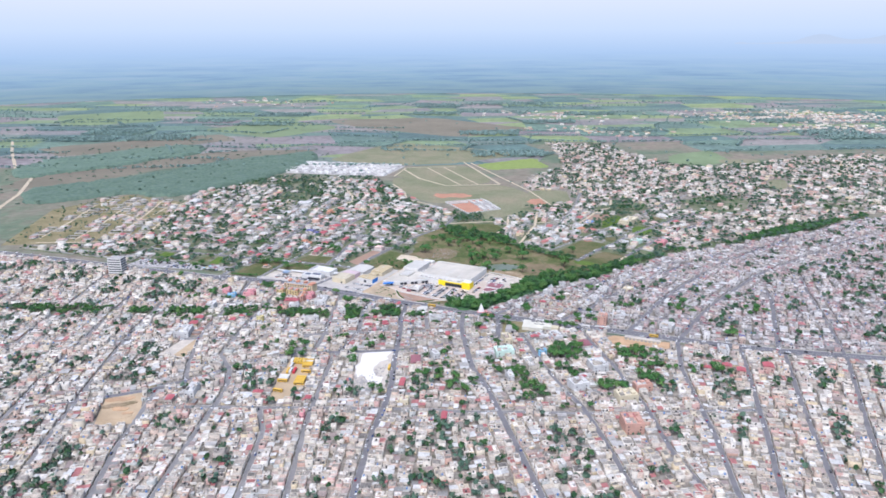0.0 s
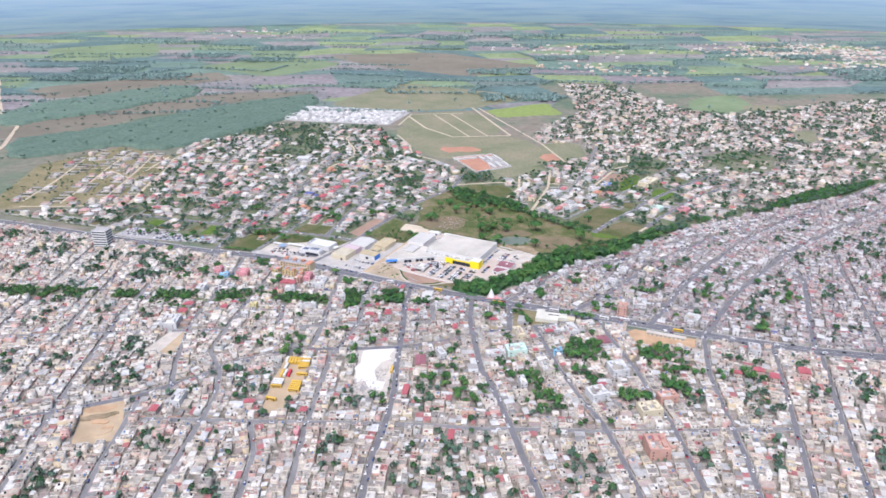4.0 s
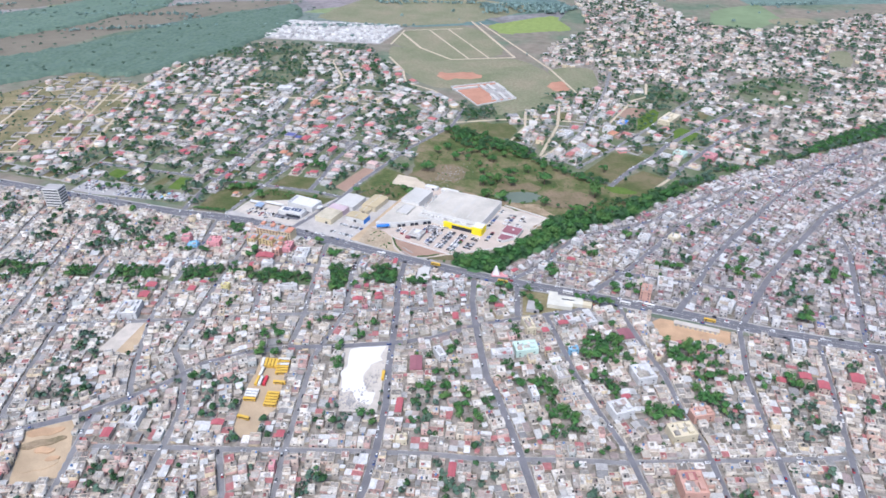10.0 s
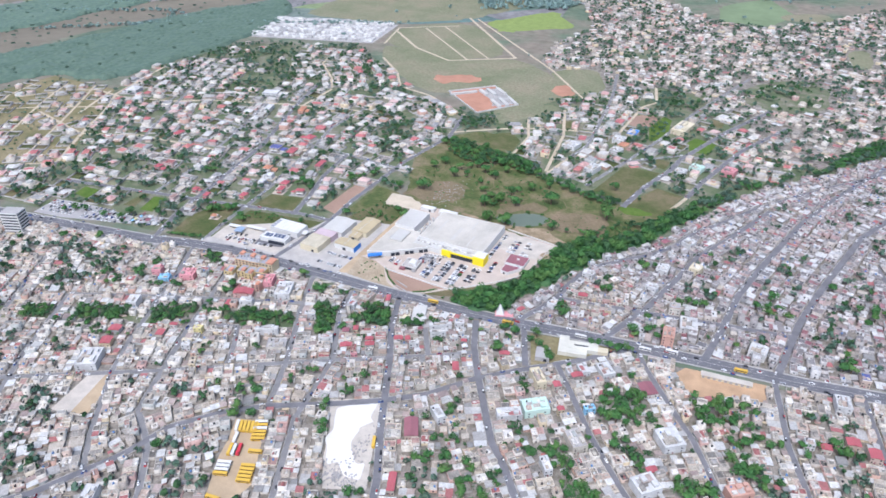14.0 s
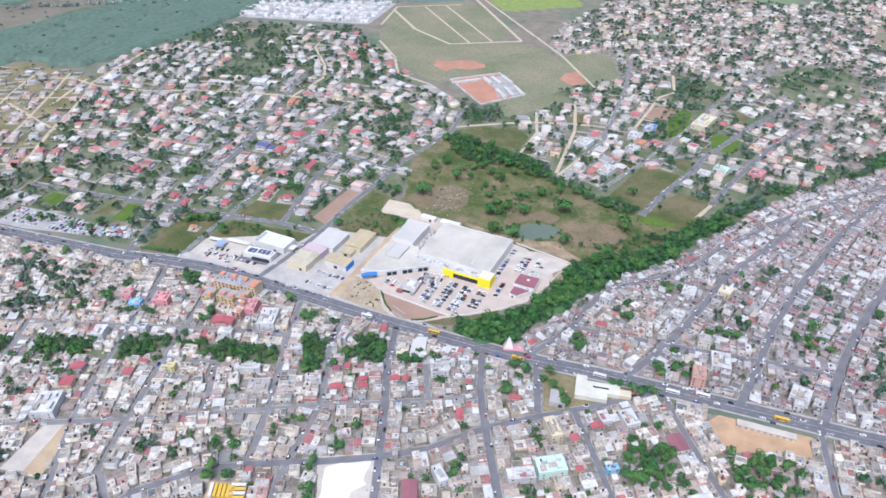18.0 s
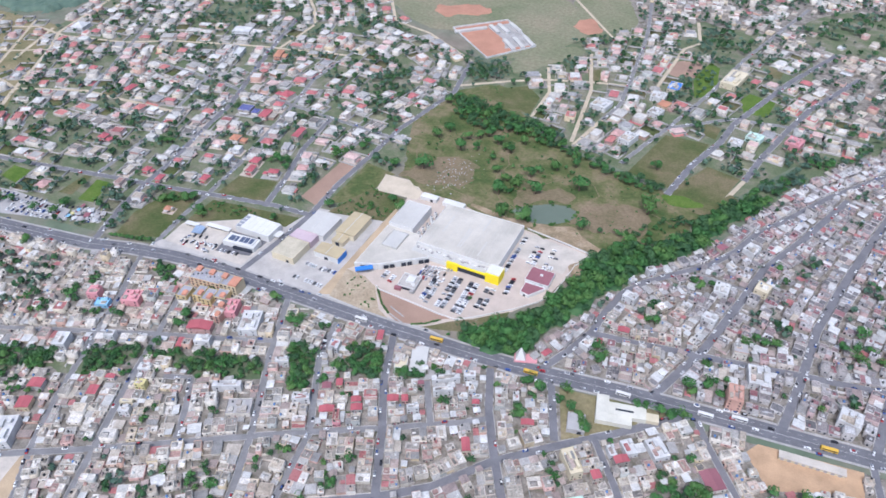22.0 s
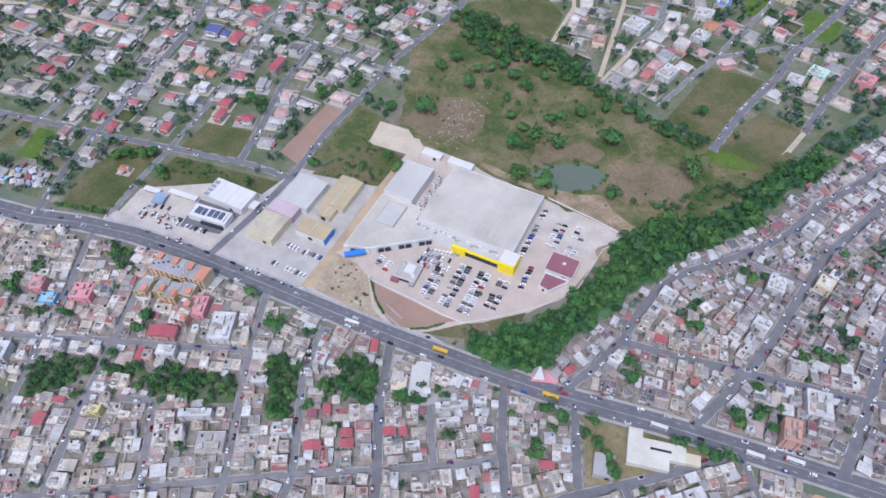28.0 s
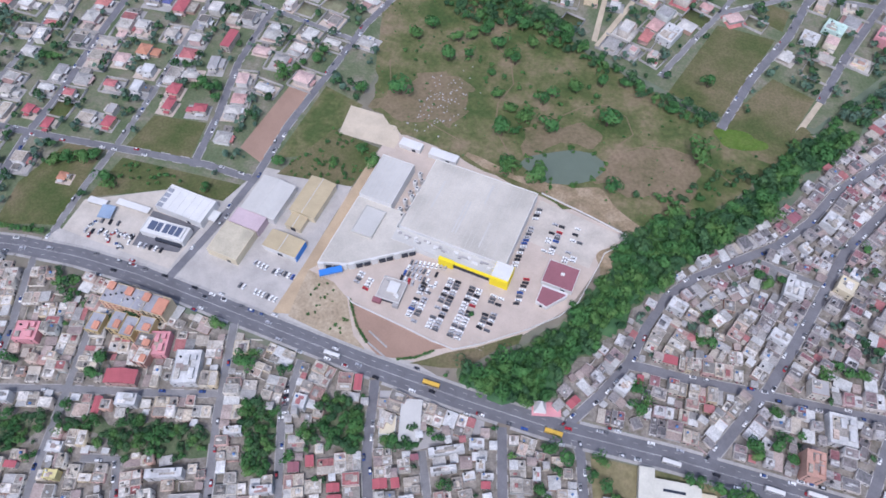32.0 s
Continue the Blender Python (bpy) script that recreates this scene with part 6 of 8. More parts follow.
wood("bushes", [q_ for q_ in scatter(LOTS["field"], 210, 0.5, 1.5, 7) if not (-430 < q_[0] < -355 and 968 < q_[1] < 1020)] + scatter([(-560, 1040), (-500, 1060), (-430, 1010), (-440, 990), (-380, 1060), (-390, 1090), (-480, 1090), (-560, 1085)], 40, 1.4, 3.0, 8), FAR_CROWNS, [M_LEAF2, M_LEAF], "scattered low bushes on the dry field", "bushes")
for key, n_, sd in (("dark_grove", 90, 71), ("green_a", 130, 72), ("green_d", 22, 73), ("green_e", 30, 74), ("green_b", 6, 75)):
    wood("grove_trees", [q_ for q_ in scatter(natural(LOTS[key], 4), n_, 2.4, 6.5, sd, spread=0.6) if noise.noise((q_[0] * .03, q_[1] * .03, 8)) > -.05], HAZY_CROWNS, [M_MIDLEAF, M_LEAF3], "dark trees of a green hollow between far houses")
FIELD_BUSHES = [(-511, 1106), (-501, 1114), (-485, 1093), (-473, 1087), (-474, 1124), (-492, 1135), (-457, 1107), (-436, 1130), (-463, 1040), (-450, 1009), (-438, 1009), (-438, 1025), (-413, 1022), (-424, 1059), (-407, 1072),
                (-478, 1061), (-520, 1089), (-519, 1064), (-503, 1072), (-430, 969), (-403, 973)]
for k, (x, y) in enumerate(FIELD_BUSHES):
    tree(x, y, 3.6 + (k * 7 % 5) * .7, "round leafy tree among the dry scrub")
FIELD_TREES = [(-539, 1012, 8), (-554, 1079, 6), (-547, 1095, 6), (-509, 1097, 5), (-502, 1105, 5), (-465, 1082, 5), (-434, 1024, 5.5), (-428, 1048, 5), (-447, 1004, 6), (-449, 1031, 5), (-431, 976, 6),
               (-407, 975, 8), (-374, 1047, 8.5), (-390, 1086, 5.5), (-300, 1038, 8.5), (-310, 1121, 5), (-351, 985, 5.5), (-304, 982, 6), (-568, 1001, 5), (-526, 938, 5.5), (-593, 908, 5)]
YARD_TREES = [(-428, 625, 3.6), (-426, 617, 3.4), (-416, 603, 4.2), (-412, 596, 3.6), (-488, 580, 4.4), (-475, 586, 4.0), (-492, 588, 4.4), (-488, 608, 4.6), (-914, 760, 4.2), (-906, 769, 4.4), (-892, 773, 4.4), (-859, 773, 4.2), (-836, 779, 4.4), (-834, 792, 5), (-820, 733, 5), (-858, 714, 4.6), (-803, 806, 4), (-300, 789, 3.6), (-302, 780, 3.2), (-293, 777, 3.6), (-282, 767, 3.6), (-277, 763, 3.8), (-286, 772, 3.4), (-226, 799, 4.6), (-233, 801, 4), (-217, 804, 3.8), (-244, 802, 3), (-250, 800, 3), (-752, 842, 5), (-744, 848, 5), (-733, 852, 5.5), (-725, 856, 5), (-703, 843, 5), (-697, 838, 4), (-630, 866, 3.5), (-540, 945, 3.5), (-555, 925, 3.5), (-408, 849, 1.8), *[(-757 + 4.5 * k, 776 + 1.1 * k, 2.2) for k in range(10)]]
for x, y, r in FIELD_TREES:
    tree(x, y, r, "broad round-crowned tree standing in the dry field")
for x, y, r in YARD_TREES:
    tree(x, y, r, "leafy green tree on a grass plot")
for x, y, r in grove_trees[:150]:
    tree(x, y, r)
extra = [(x, y, r, r * 1.2) for x, y, r in grove_trees[150:] + clump_trees]
r_t = np.random.default_rng(9)
for zn, tries, lo, hi, part_ in (("south", 1500, 1.4, 3.4, .6), ("east", 500, 1.4, 3.0, .6), ("west_villas", 4200, 1.6, 5.2, .75), ("east_villas", 1300, 1.6, 5.0, .75), ("west_plots", 240, 1.5, 3.4, .8), ("far_east", 2200, 2.0, 4.8, .8)):
    for x, y in free_places((zn,), tries, r_t):
        r = r_t.uniform(lo, hi)
        if (noise.noise((x * .028, y * .028, 3)) > (.02 if "villas" in zn else -.2) or r_t.random() < (.16 if "villas" in zn else .3)) and claim(x, y, r * part_, r * part_, 0, 0):
            extra.append((x, y, r, r * 1.2 + .3))
# dark clumps in the larger gardens
r_d = np.random.default_rng(19)
dark = []
for zn, tries in (("west_villas", 2600), ("east_villas", 500)):
    for x, y in free_places((zn,), tries, r_d):
        r = r_d.uniform(2.6, 5.4)
        if noise.noise((x * .02, y * .02, 6)) > .16 and claim(x, y, r * .7, r * .7, 0, 0):
            dark.append((x, y, r, r * 1.1))
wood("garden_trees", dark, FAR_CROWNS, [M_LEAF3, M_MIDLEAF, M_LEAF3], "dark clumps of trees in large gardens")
close = [e for e in extra if 600 < e[1] < 860 and -760 < e[0] < -100]
wood("garden_trees", close, FAR_CROWNS, [M_LEAF, M_LEAF3, M_LEAF, M_LEAF2, M_LEAF3], "trees in the yards between the houses")
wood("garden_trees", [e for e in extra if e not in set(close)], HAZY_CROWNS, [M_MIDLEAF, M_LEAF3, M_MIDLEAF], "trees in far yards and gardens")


# ---- the far plain ----
FAR_FIELDS = [
    ("far_field", [(-1880, 1250), (-1640, 1760), (-1380, 1900), (-1560, 1500), (-1640, 1080), (-1760, 1040)], M_FALLOW, "dry brownish pasture beyond the wood"),
    ("far_field", [(-2168, 2112), (-2044, 2496), (-1672, 2438), (-1728, 2038)], M_PASTURE, "green pasture strip far out"),
    ("far_field", [(-3215, 2234), (-2949, 2653), (-2537, 2275), (-2771, 1943)], M_PASTURE, "green pasture strip far out"),
    ("far_field", [(-812, 1846), (-690, 2030), (-600, 1890), (-740, 1784)], plain("young_cane", (0.25, 0.315, 0.095), 0.9, stain=0.3), "bright green field of young crop"),
    ("far_field", [(-1260, 1720), (-1000, 1740), (-840, 1880), (-760, 2100), (-1250, 2150)], M_MEADOW, "dry grass field beyond the terraces"),
    ("far_field", [(-330, 2260), (-230, 2420), (-150, 2230), (-200, 2100), (-310, 2095)], M_PASTURE, "green field beyond the eastern quarter"),
    ("far_field", [(-2300, 1500), (-2000, 2050), (-1800, 1950), (-2050, 1420)], M_FALLOW, "dry brownish pasture far out"),
    ("far_field", [(-1900, 2600), (-1500, 2900), (-900, 2700), (-1100, 2350), (-1600, 2450)], M_FALLOW, "dry brownish pasture far out"),
]
for i, (name, pts, m, label) in enumerate(FAR_FIELDS):
    sheet(name, natural(pts, 8, .1), 0.04 + 0.006 * i, m, label, "field")
FOREST = [(-1500, 925), (-1390, 1135), (-1270, 1130), (-1250, 1270), (-1225, 1470), (-1262, 1690), (-1373, 1850), (-1500, 1640), (-1540, 1380), (-1620, 1130), (-1680, 1040)]
FLAT_CROWNS = [crown_arrays(60 + s, 30, 0.36, 0.3, 6) for s in range(4)]
BELT_B = [(-1822, 1109), (-1747, 1325), (-1676, 1695), (-1870, 1814), (-2016, 1475), (-1985, 1214)]
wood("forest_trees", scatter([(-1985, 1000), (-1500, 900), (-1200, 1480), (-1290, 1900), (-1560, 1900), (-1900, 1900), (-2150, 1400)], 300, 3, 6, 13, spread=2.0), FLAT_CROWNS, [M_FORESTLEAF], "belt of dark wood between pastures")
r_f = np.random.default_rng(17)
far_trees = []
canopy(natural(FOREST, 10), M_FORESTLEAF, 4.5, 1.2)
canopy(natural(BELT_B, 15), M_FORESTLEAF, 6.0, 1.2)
# a patchwork of fields over the plain, with hedgerows along some edges
ox_, oy_ = np.array((0.9, 0.44)), np.array((-0.44, 0.9))
NU, NV, SU, SV = 26, 30, 250, 120
grid = {}
for i in range(NU + 1):
    for j in range(NV + 1):
        q = np.array((-1500.0, 1500.0)) + ox_ * (i - NU * .5) * SU + oy_ * j * SV + r_f.normal(0, 1, 2) * (50, 28)
        grid[i, j] = q
v, q4 = [], []
for i in range(NU):
    for j in range(NV):
        c4 = [grid[i, j], grid[i + 1, j], grid[i + 1, j + 1], grid[i, j + 1]]
        mid = sum(c4) / 4
        if any(zone(*c) for c in (*c4, mid)) or any(inside(*c, LOTS[k_]) for c in (*c4, mid) for k_ in ("plots", "meadow")) or mid[0] > 1200:
            continue
        n = len(v)
        v += [(*c, .02) for c in c4]
        q4.append((n, n + 1, n + 2, n + 3))
        for a, b_ in ((0, 1), (1, 2)):
            if r_f.random() < (.42 if a == 0 else .2):
                ln = np.linalg.norm(c4[b_] - c4[a])
                for s in np.arange(0, ln, 8):
                    t_ = c4[a] + (c4[b_] - c4[a]) * s / ln + r_f.normal(0, 4, 2)
                    far_trees.append((*t_, r_f.uniform(3.5, 7.5), 4))
        if r_f.random() < .12:
            for _ in range(150):
                t_ = mid + ox_ * r_f.uniform(-.45, .45) * SU + oy_ * r_f.uniform(-.45, .45) * SV
                far_trees.append((*t_, r_f.uniform(5, 9), 6))
tagged(new("far_fields", quads_of("far_fields", v, q4, [M_PATCH], np.zeros(len(q4)))), "patchwork of haze-tinted green and dry fields on the far plain", "fields", kind="stuff")
for x, y in r_f.uniform((-4300, 1450), (900, 4700), (900, 2)):
    far_trees.append((x, y, r_f.uniform(3, 7), 5))
far_trees = [t for k_, t in enumerate(far_trees) if not zone(t[0], t[1]) and not any(inside(t[0], t[1], q) for q in (LOTS["plots"], LOTS["meadow"], FAR_FIELDS[3][1])) and t[1] > 1000 and math.hypot(t[0], t[1]) < 3400 + (k_ * 37 % 100) * 10]
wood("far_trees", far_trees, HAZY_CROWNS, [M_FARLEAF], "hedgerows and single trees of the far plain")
hamlet = []
for cx, cy, n, sp in ((-150, 3500, 220, 170), (150, 3700, 260, 200), (-650, 2750, 60, 130), (-1000, 3200, 50, 160), (-2800, 3200, 40, 200), (300, 3200, 180, 180)):
    for _ in range(n):
        hamlet.append((cx + r_f.normal(0, sp), cy + r_f.normal(0, sp * .6), 0, r_f.uniform(9, 18), r_f.uniform(9, 16), r_f.uniform(3, 6), r_f.uniform(0, 3)))
joined("village_houses", [lay(flat_house_unit(), hamlet)], HOUSE_MATS, "pale houses of far villages", "houses")

# white terraces in rows
sheet("town_ground", [(-1265, 1495), (-960, 1575), (-985, 1735), (-1300, 1680)], .08, M_GREY, "grey yards and lanes between the terraces")
est = []
o, ux, uy = np.array((-1245.0, 1510.0)), np.array((0.965, 0.25)), np.array((-0.2, 0.98))
for i in range(8):
    for j in range(30):
        q = o + ux * (j * 9.2 + (j // 8) * 6) + uy * (i * 22 + (0 if i % 2 else 6))
        est.append((q[0], q[1], .05, 8.4, 9, 4.0 + (j * 5 + i * 3) % 4 * .5, math.atan2(ux[1], ux[0])))
joined("terrace_houses", [lay(flat_house_unit(), est)], [M_TERR, M_TERR, M_TERR], "white terraced houses in even rows", "houses")

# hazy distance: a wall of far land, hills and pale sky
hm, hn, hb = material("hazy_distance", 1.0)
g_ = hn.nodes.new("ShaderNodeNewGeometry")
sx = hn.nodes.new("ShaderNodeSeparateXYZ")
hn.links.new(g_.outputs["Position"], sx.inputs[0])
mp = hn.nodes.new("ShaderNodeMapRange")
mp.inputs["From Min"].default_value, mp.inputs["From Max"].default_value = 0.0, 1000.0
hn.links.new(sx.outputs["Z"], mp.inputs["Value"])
# haze is painted into the glow's colour, from blue low down to pale above
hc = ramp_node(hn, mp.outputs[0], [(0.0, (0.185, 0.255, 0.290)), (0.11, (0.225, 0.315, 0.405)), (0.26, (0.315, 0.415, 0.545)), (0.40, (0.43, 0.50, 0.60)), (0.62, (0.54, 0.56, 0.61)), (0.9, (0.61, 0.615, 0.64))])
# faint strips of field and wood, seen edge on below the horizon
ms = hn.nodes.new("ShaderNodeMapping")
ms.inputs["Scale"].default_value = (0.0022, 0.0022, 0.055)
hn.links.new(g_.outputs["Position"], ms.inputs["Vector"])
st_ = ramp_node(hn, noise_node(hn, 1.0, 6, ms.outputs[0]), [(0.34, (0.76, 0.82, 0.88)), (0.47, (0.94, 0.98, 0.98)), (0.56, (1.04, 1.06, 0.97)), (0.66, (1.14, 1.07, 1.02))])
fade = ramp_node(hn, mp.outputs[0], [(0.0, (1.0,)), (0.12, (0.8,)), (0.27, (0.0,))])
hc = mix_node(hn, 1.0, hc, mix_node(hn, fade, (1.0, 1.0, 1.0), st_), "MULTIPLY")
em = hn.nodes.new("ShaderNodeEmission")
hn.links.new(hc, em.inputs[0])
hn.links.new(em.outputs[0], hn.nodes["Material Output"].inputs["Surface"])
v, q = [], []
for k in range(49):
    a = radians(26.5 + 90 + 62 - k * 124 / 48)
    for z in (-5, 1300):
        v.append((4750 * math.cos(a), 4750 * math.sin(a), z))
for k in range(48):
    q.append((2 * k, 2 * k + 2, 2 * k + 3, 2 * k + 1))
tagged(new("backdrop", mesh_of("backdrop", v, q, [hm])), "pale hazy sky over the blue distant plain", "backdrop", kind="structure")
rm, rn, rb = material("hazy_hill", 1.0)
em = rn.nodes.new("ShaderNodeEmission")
# the hills' haze is one even blue put into their glow
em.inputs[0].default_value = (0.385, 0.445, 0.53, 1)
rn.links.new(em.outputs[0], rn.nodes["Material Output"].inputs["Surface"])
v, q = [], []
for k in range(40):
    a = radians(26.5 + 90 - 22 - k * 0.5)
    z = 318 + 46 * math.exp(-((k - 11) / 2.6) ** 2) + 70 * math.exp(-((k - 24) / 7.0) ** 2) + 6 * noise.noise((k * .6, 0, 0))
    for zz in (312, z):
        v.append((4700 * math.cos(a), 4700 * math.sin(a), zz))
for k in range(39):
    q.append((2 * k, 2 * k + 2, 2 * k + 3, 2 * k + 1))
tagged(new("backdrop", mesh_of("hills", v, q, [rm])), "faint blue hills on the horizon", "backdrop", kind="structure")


# ---- the supermarket and its car park ----
def block(name, x0, y0, x1, y1, h, wall, roof, label, category="building", rim=0.7, deg=0.0, doors=True):
    """A large flat-roofed hall with walls, a roof, a parapet and a door."""
    cx, cy, w, d = (x0 + x1) / 2, (y0 + y1) / 2, x1 - x0, y1 - y0
    root = empty(name, cx, cy, 0.12, deg)
    part("wall", Build().box(0, 0, 0, w, d, h).done("wall", wall), root)
    part("roof", Build().box(0, 0, h + .004, w - .8, d - .8, .15).done("roof", roof), root)
    part("parapet", Build().ring(0, 0, h, w, d, rim, .35).done("parapet", wall), root)
    if doors:
        part("door", Build().box(w * .2, -d / 2 - .04, 0, 3.0, .12, 3.0).done("door", M_GLASS), root)
    return tagged(root, label, category)


def pitched(name, x0, y0, x1, y1, h, rise, wall, roof, label, deg=0.0):
    """A hall with a low gabled sheet roof, ridge along y."""
    cx, cy, w, d = (x0 + x1) / 2, (y0 + y1) / 2, x1 - x0, y1 - y0
    root = empty(name, cx, cy, 0.12, deg)
    part("wall", Build().box(0, 0, 0, w, d, h).done("wall", wall), root)
    part("roof", Build().gable(0, 0, h, w, d, rise, 0, over=.5).done("roof", roof), root)
    part("ridge_cap", Build().box(0, 0, h + rise - .02, .5, d + .9, .12).done("ridge_cap", M_METAL2), root)
    part("door", Build().box(0, -d / 2 - .04, 0, 4.0, .12, 4.0).done("door", M_GLASS), root)
    return tagged(root, label, "building")


def slab_from(name, pts, z, h, mat, parent=None):
    """An upright prism over a short outline (anticlockwise)."""
    b = Build()
    n = len(pts)
    for k in range(n):
        (x0, y0), (x1, y1) = pts[k], pts[(k + 1) % n]
        b.face([(x0, y0, z), (x1, y1, z), (x1, y1, z + h), (x0, y0, z + h)])
    b.face([(x, y, z + h) for x, y in pts])
    return b.done(name, mat)


hall = block("supermarket", -481, 889, -400, 955, 9.0, M_WHITE, M_METAL, "large supermarket hall with a grey sheet roof and yellow front", doors=False)
for k in range(22):
    part("roof_seam", Build().box(-38 + k * 3.6, 0, 9.14, .18, 64, .10).done("roof_seam", M_METAL2 if k % 5 else M_METAL), hall)
for k, (sx_, sy_, ln) in enumerate(((-4, -8, 30), (-1.5, -8, 30), (8, 18, 18), (-26, 4, 26), (18, -16, 22))):
    part("skylight", Build().box(sx_, sy_, 9.16, 1.1, ln, .18).done("skylight", M_METAL2), hall)
part("front_bay", Build().box(-3, -38, 0, 78, 10, 6.2, 0, 1).done("front_bay", M_WHITE, M_METAL2), hall)
for k in range(11):
    part("roof_duct", Build().box(-39 + k * 7.3, -35.6 - (k % 3) * 1.5, 6.21, 3.6 + (k % 2) * 1.6, 1.0, .9 + .3 * (k % 3)).done("roof_duct", M_GREY if k % 2 else M_WHITE), hall)
fas = part("fascia", Build().box(20, -43.9, 5.4, 28, 1.8, 1.3).done("fascia", M_YELLOW), hall, "thin yellow fascia over the entrance")
part("sign_panel", Build().box(1, -44.4, 0, 11, 2.6, 7.8).done("sign_panel", M_YELLOW), hall, "tall bright yellow panel beside the entrance")
part("sign_panel", Build().box(40.5, -39.0, 0, 13, 14, 9.6).done("sign_panel", M_YELLOW), hall, "bright yellow corner tower of the front")
part("tower_roof", Build().box(40.5, -38.4, 9.62, 12.4, 12.4, .12).ring(40.5, -38.4, 9.74, 12.4, 12.4, .5, .3).done("tower_roof", M_WHITE), hall)
part("shop_window", Build().box(19, -43.6, .2, 28, 1.2, 4.6).done("shop_window", M_GLASS), hall)
for k in range(14):
    ac = part("cooling_unit", Build().box(-38 + k * 5.2 + (k % 3), -36.5 - (k % 2) * 2.2, 6.3, 2.2, 1.8, 1.4).done("cooling_unit", M_WHITE if k % 3 else M_GREY), hall)
wing = block("shop_wing", -520, 903, -494, 943, 9.0, M_WHITE, M_METAL2, "raised shop wing with a pale blue-grey sheet roof")
for k in range(8):
    part("roof_seam", Build().box(-11 + k * 3.2, 0, 9.14, .16, 38.5, .1).done("roof_seam", M_METAL), wing)
block("roof_hall", -511, 873, -495, 897, 7.4, M_METAL2, M_METAL2, "raised grey roof block of the shop wing", doors=False)
root = tagged(empty("shop_arcade", 0, 0, 0.12), "low shopping arcade with a wide grey roof and shop fronts", "building")
LOW = [(-521, 841), (-501, 848), (-463, 878), (-483, 890), (-483, 903), (-521, 903)]
part("wall", slab_from("wall", LOW, 0, 5.8, M_WHITE), root)
part("roof", slab_from("roof", [(-520.4, 842), (-501.4, 849), (-464.4, 878.2), (-483.6, 889.6), (-483.6, 902.6), (-520.4, 902.6)], 5.81, .2, M_METAL), root)
for (x0, y0), (x1, y1) in ((LOW[0], LOW[1]), (LOW[1], LOW[2])):
    ln = math.hypot(x1 - x0, y1 - y0)
    a = math.atan2(y1 - y0, x1 - x0)
    k = int(ln / 5)
    for i in range(k):
        t_ = (i + .5) / k
        bx, by = x0 + (x1 - x0) * t_ + math.sin(a) * .8, y0 + (y1 - y0) * t_ - math.cos(a) * .8
        bm_ = Build().box(0, 0, .1, ln / k * .82, 1.2, 3.4 if i % 3 else 6.6).done("shop_front", M_GLASS if i % 3 else M_WHITE)
        part("shop_front", bm_, root).matrix_basis = pose(bx, by, 0, 0, 0, math.degrees(a))
for k in range(11):
    ac = tagged(empty("roof_plant", -488 + (k % 2) * 3.5, 896 + k * 4.4, .12), "white rooftop cooling plant in the alley between the roofs", "cooling plant", "cooling plant row")
    part("casing", Build().box(0, 0, 0, 2.6, 2.8, 5 + (k % 3)).done("casing", M_WHITE if k % 3 else M_GREY), ac)
    part("fan", Build().drum(0, 0, 5 + (k % 3), .8, .35, 0, 10).done("fan", M_GLASS), ac)
for x0, x1 in ((-516, -498), (-491, -468)):
    block("shed", x0, 961, x1, 968.5, 4.0, M_WHITE, M_WHITE, "long white service shed behind the supermarket", rim=.2)
sign = tagged(empty("entrance_canopy", -511, 841, .12, 38), "bright blue canopy at the arcade's end", "canopy")
part("canopy_roof", Build().box(0, -2.5, 4.2, 16, 4.5, 1.6).done("canopy_roof", M_BLUE), sign)
for k in range(4):
    part("post", Build().box(-7 + k * 4.7, -4, 0, .3, .3, 4.2).done("post", M_WHITE), sign)
red = block("restaurant", -374, 890, -352, 909, 4.2, M_WHITE, M_MAROON, "restaurant with a dark red flat roof in the car park", rim=.3)
part("roof_vent", Build().box(1, 1, 4.4, 2.6, 1.8, 1.2).done("roof_vent", M_WHITE), red)
pav = tagged(empty("restaurant", 0, 0, .12), "tapering pavilion with a dark red roof in the car park", "building")
part("wall", slab_from("wall", [(-372.4, 874.4), (-364, 872.6), (-354, 886), (-354, 888.6), (-372.4, 888.6)], 0, 3.5, M_WHITE), pav)
part("roof", slab_from("roof", [(-371.8, 875), (-364.3, 873.4), (-355, 886.2), (-355, 886.9), (-371.8, 886.9)], 3.504, .2, M_MAROON), pav)
part("door", Build().box(-368, 873.4, 0, 2.2, .3, 2.4).done("door", M_GLASS), pav)
shell = tagged(empty("kiosk", -465, 843.5, .12, 4), "half-built pale kiosk with bare walls and roof rooms", "building")
part("wall", Build().box(0, 0, 0, 17, 17, 3.3).done("wall", M_PAVE), shell)
part("roof", Build().box(0, 0, 3.304, 16, 16, .12).done("roof", M_YARD), shell)
part("parapet", Build().ring(0, 0, 3.3, 17, 17, .8, .35).done("parapet", M_WHITE), shell)
part("roof_room", Build().box(1, 1.5, 3.43, 7.5, 8, 1.9).done("roof_room", M_WHITE), shell)
part("porch", Build().box(-7, -10, 0, 6, 3.4, 2.8).done("porch", M_MAROON), shell, "dark red porch")
part("porch", Build().box(6.4, -9.8, 0, 4, 2.6, 2.8).done("porch", M_GREY), shell)
part("shop_window", Build().box(0, -8.55, .3, 9, .12, 2.4).done("shop_window", M_GLASS), shell)
for k in range(9):
    part("wall_stub", Build().box(-6.8 + (k * 5 % 9) * 1.6, -6 + (k * 4 % 9) * 1.5, 3.43, 1.2 + (k % 3) * .8, 1.0 + (k % 2) * 1.4, .7 + (k % 4) * .35).done("wall_stub", M_WHITE if k % 2 else M_GREY), shell)

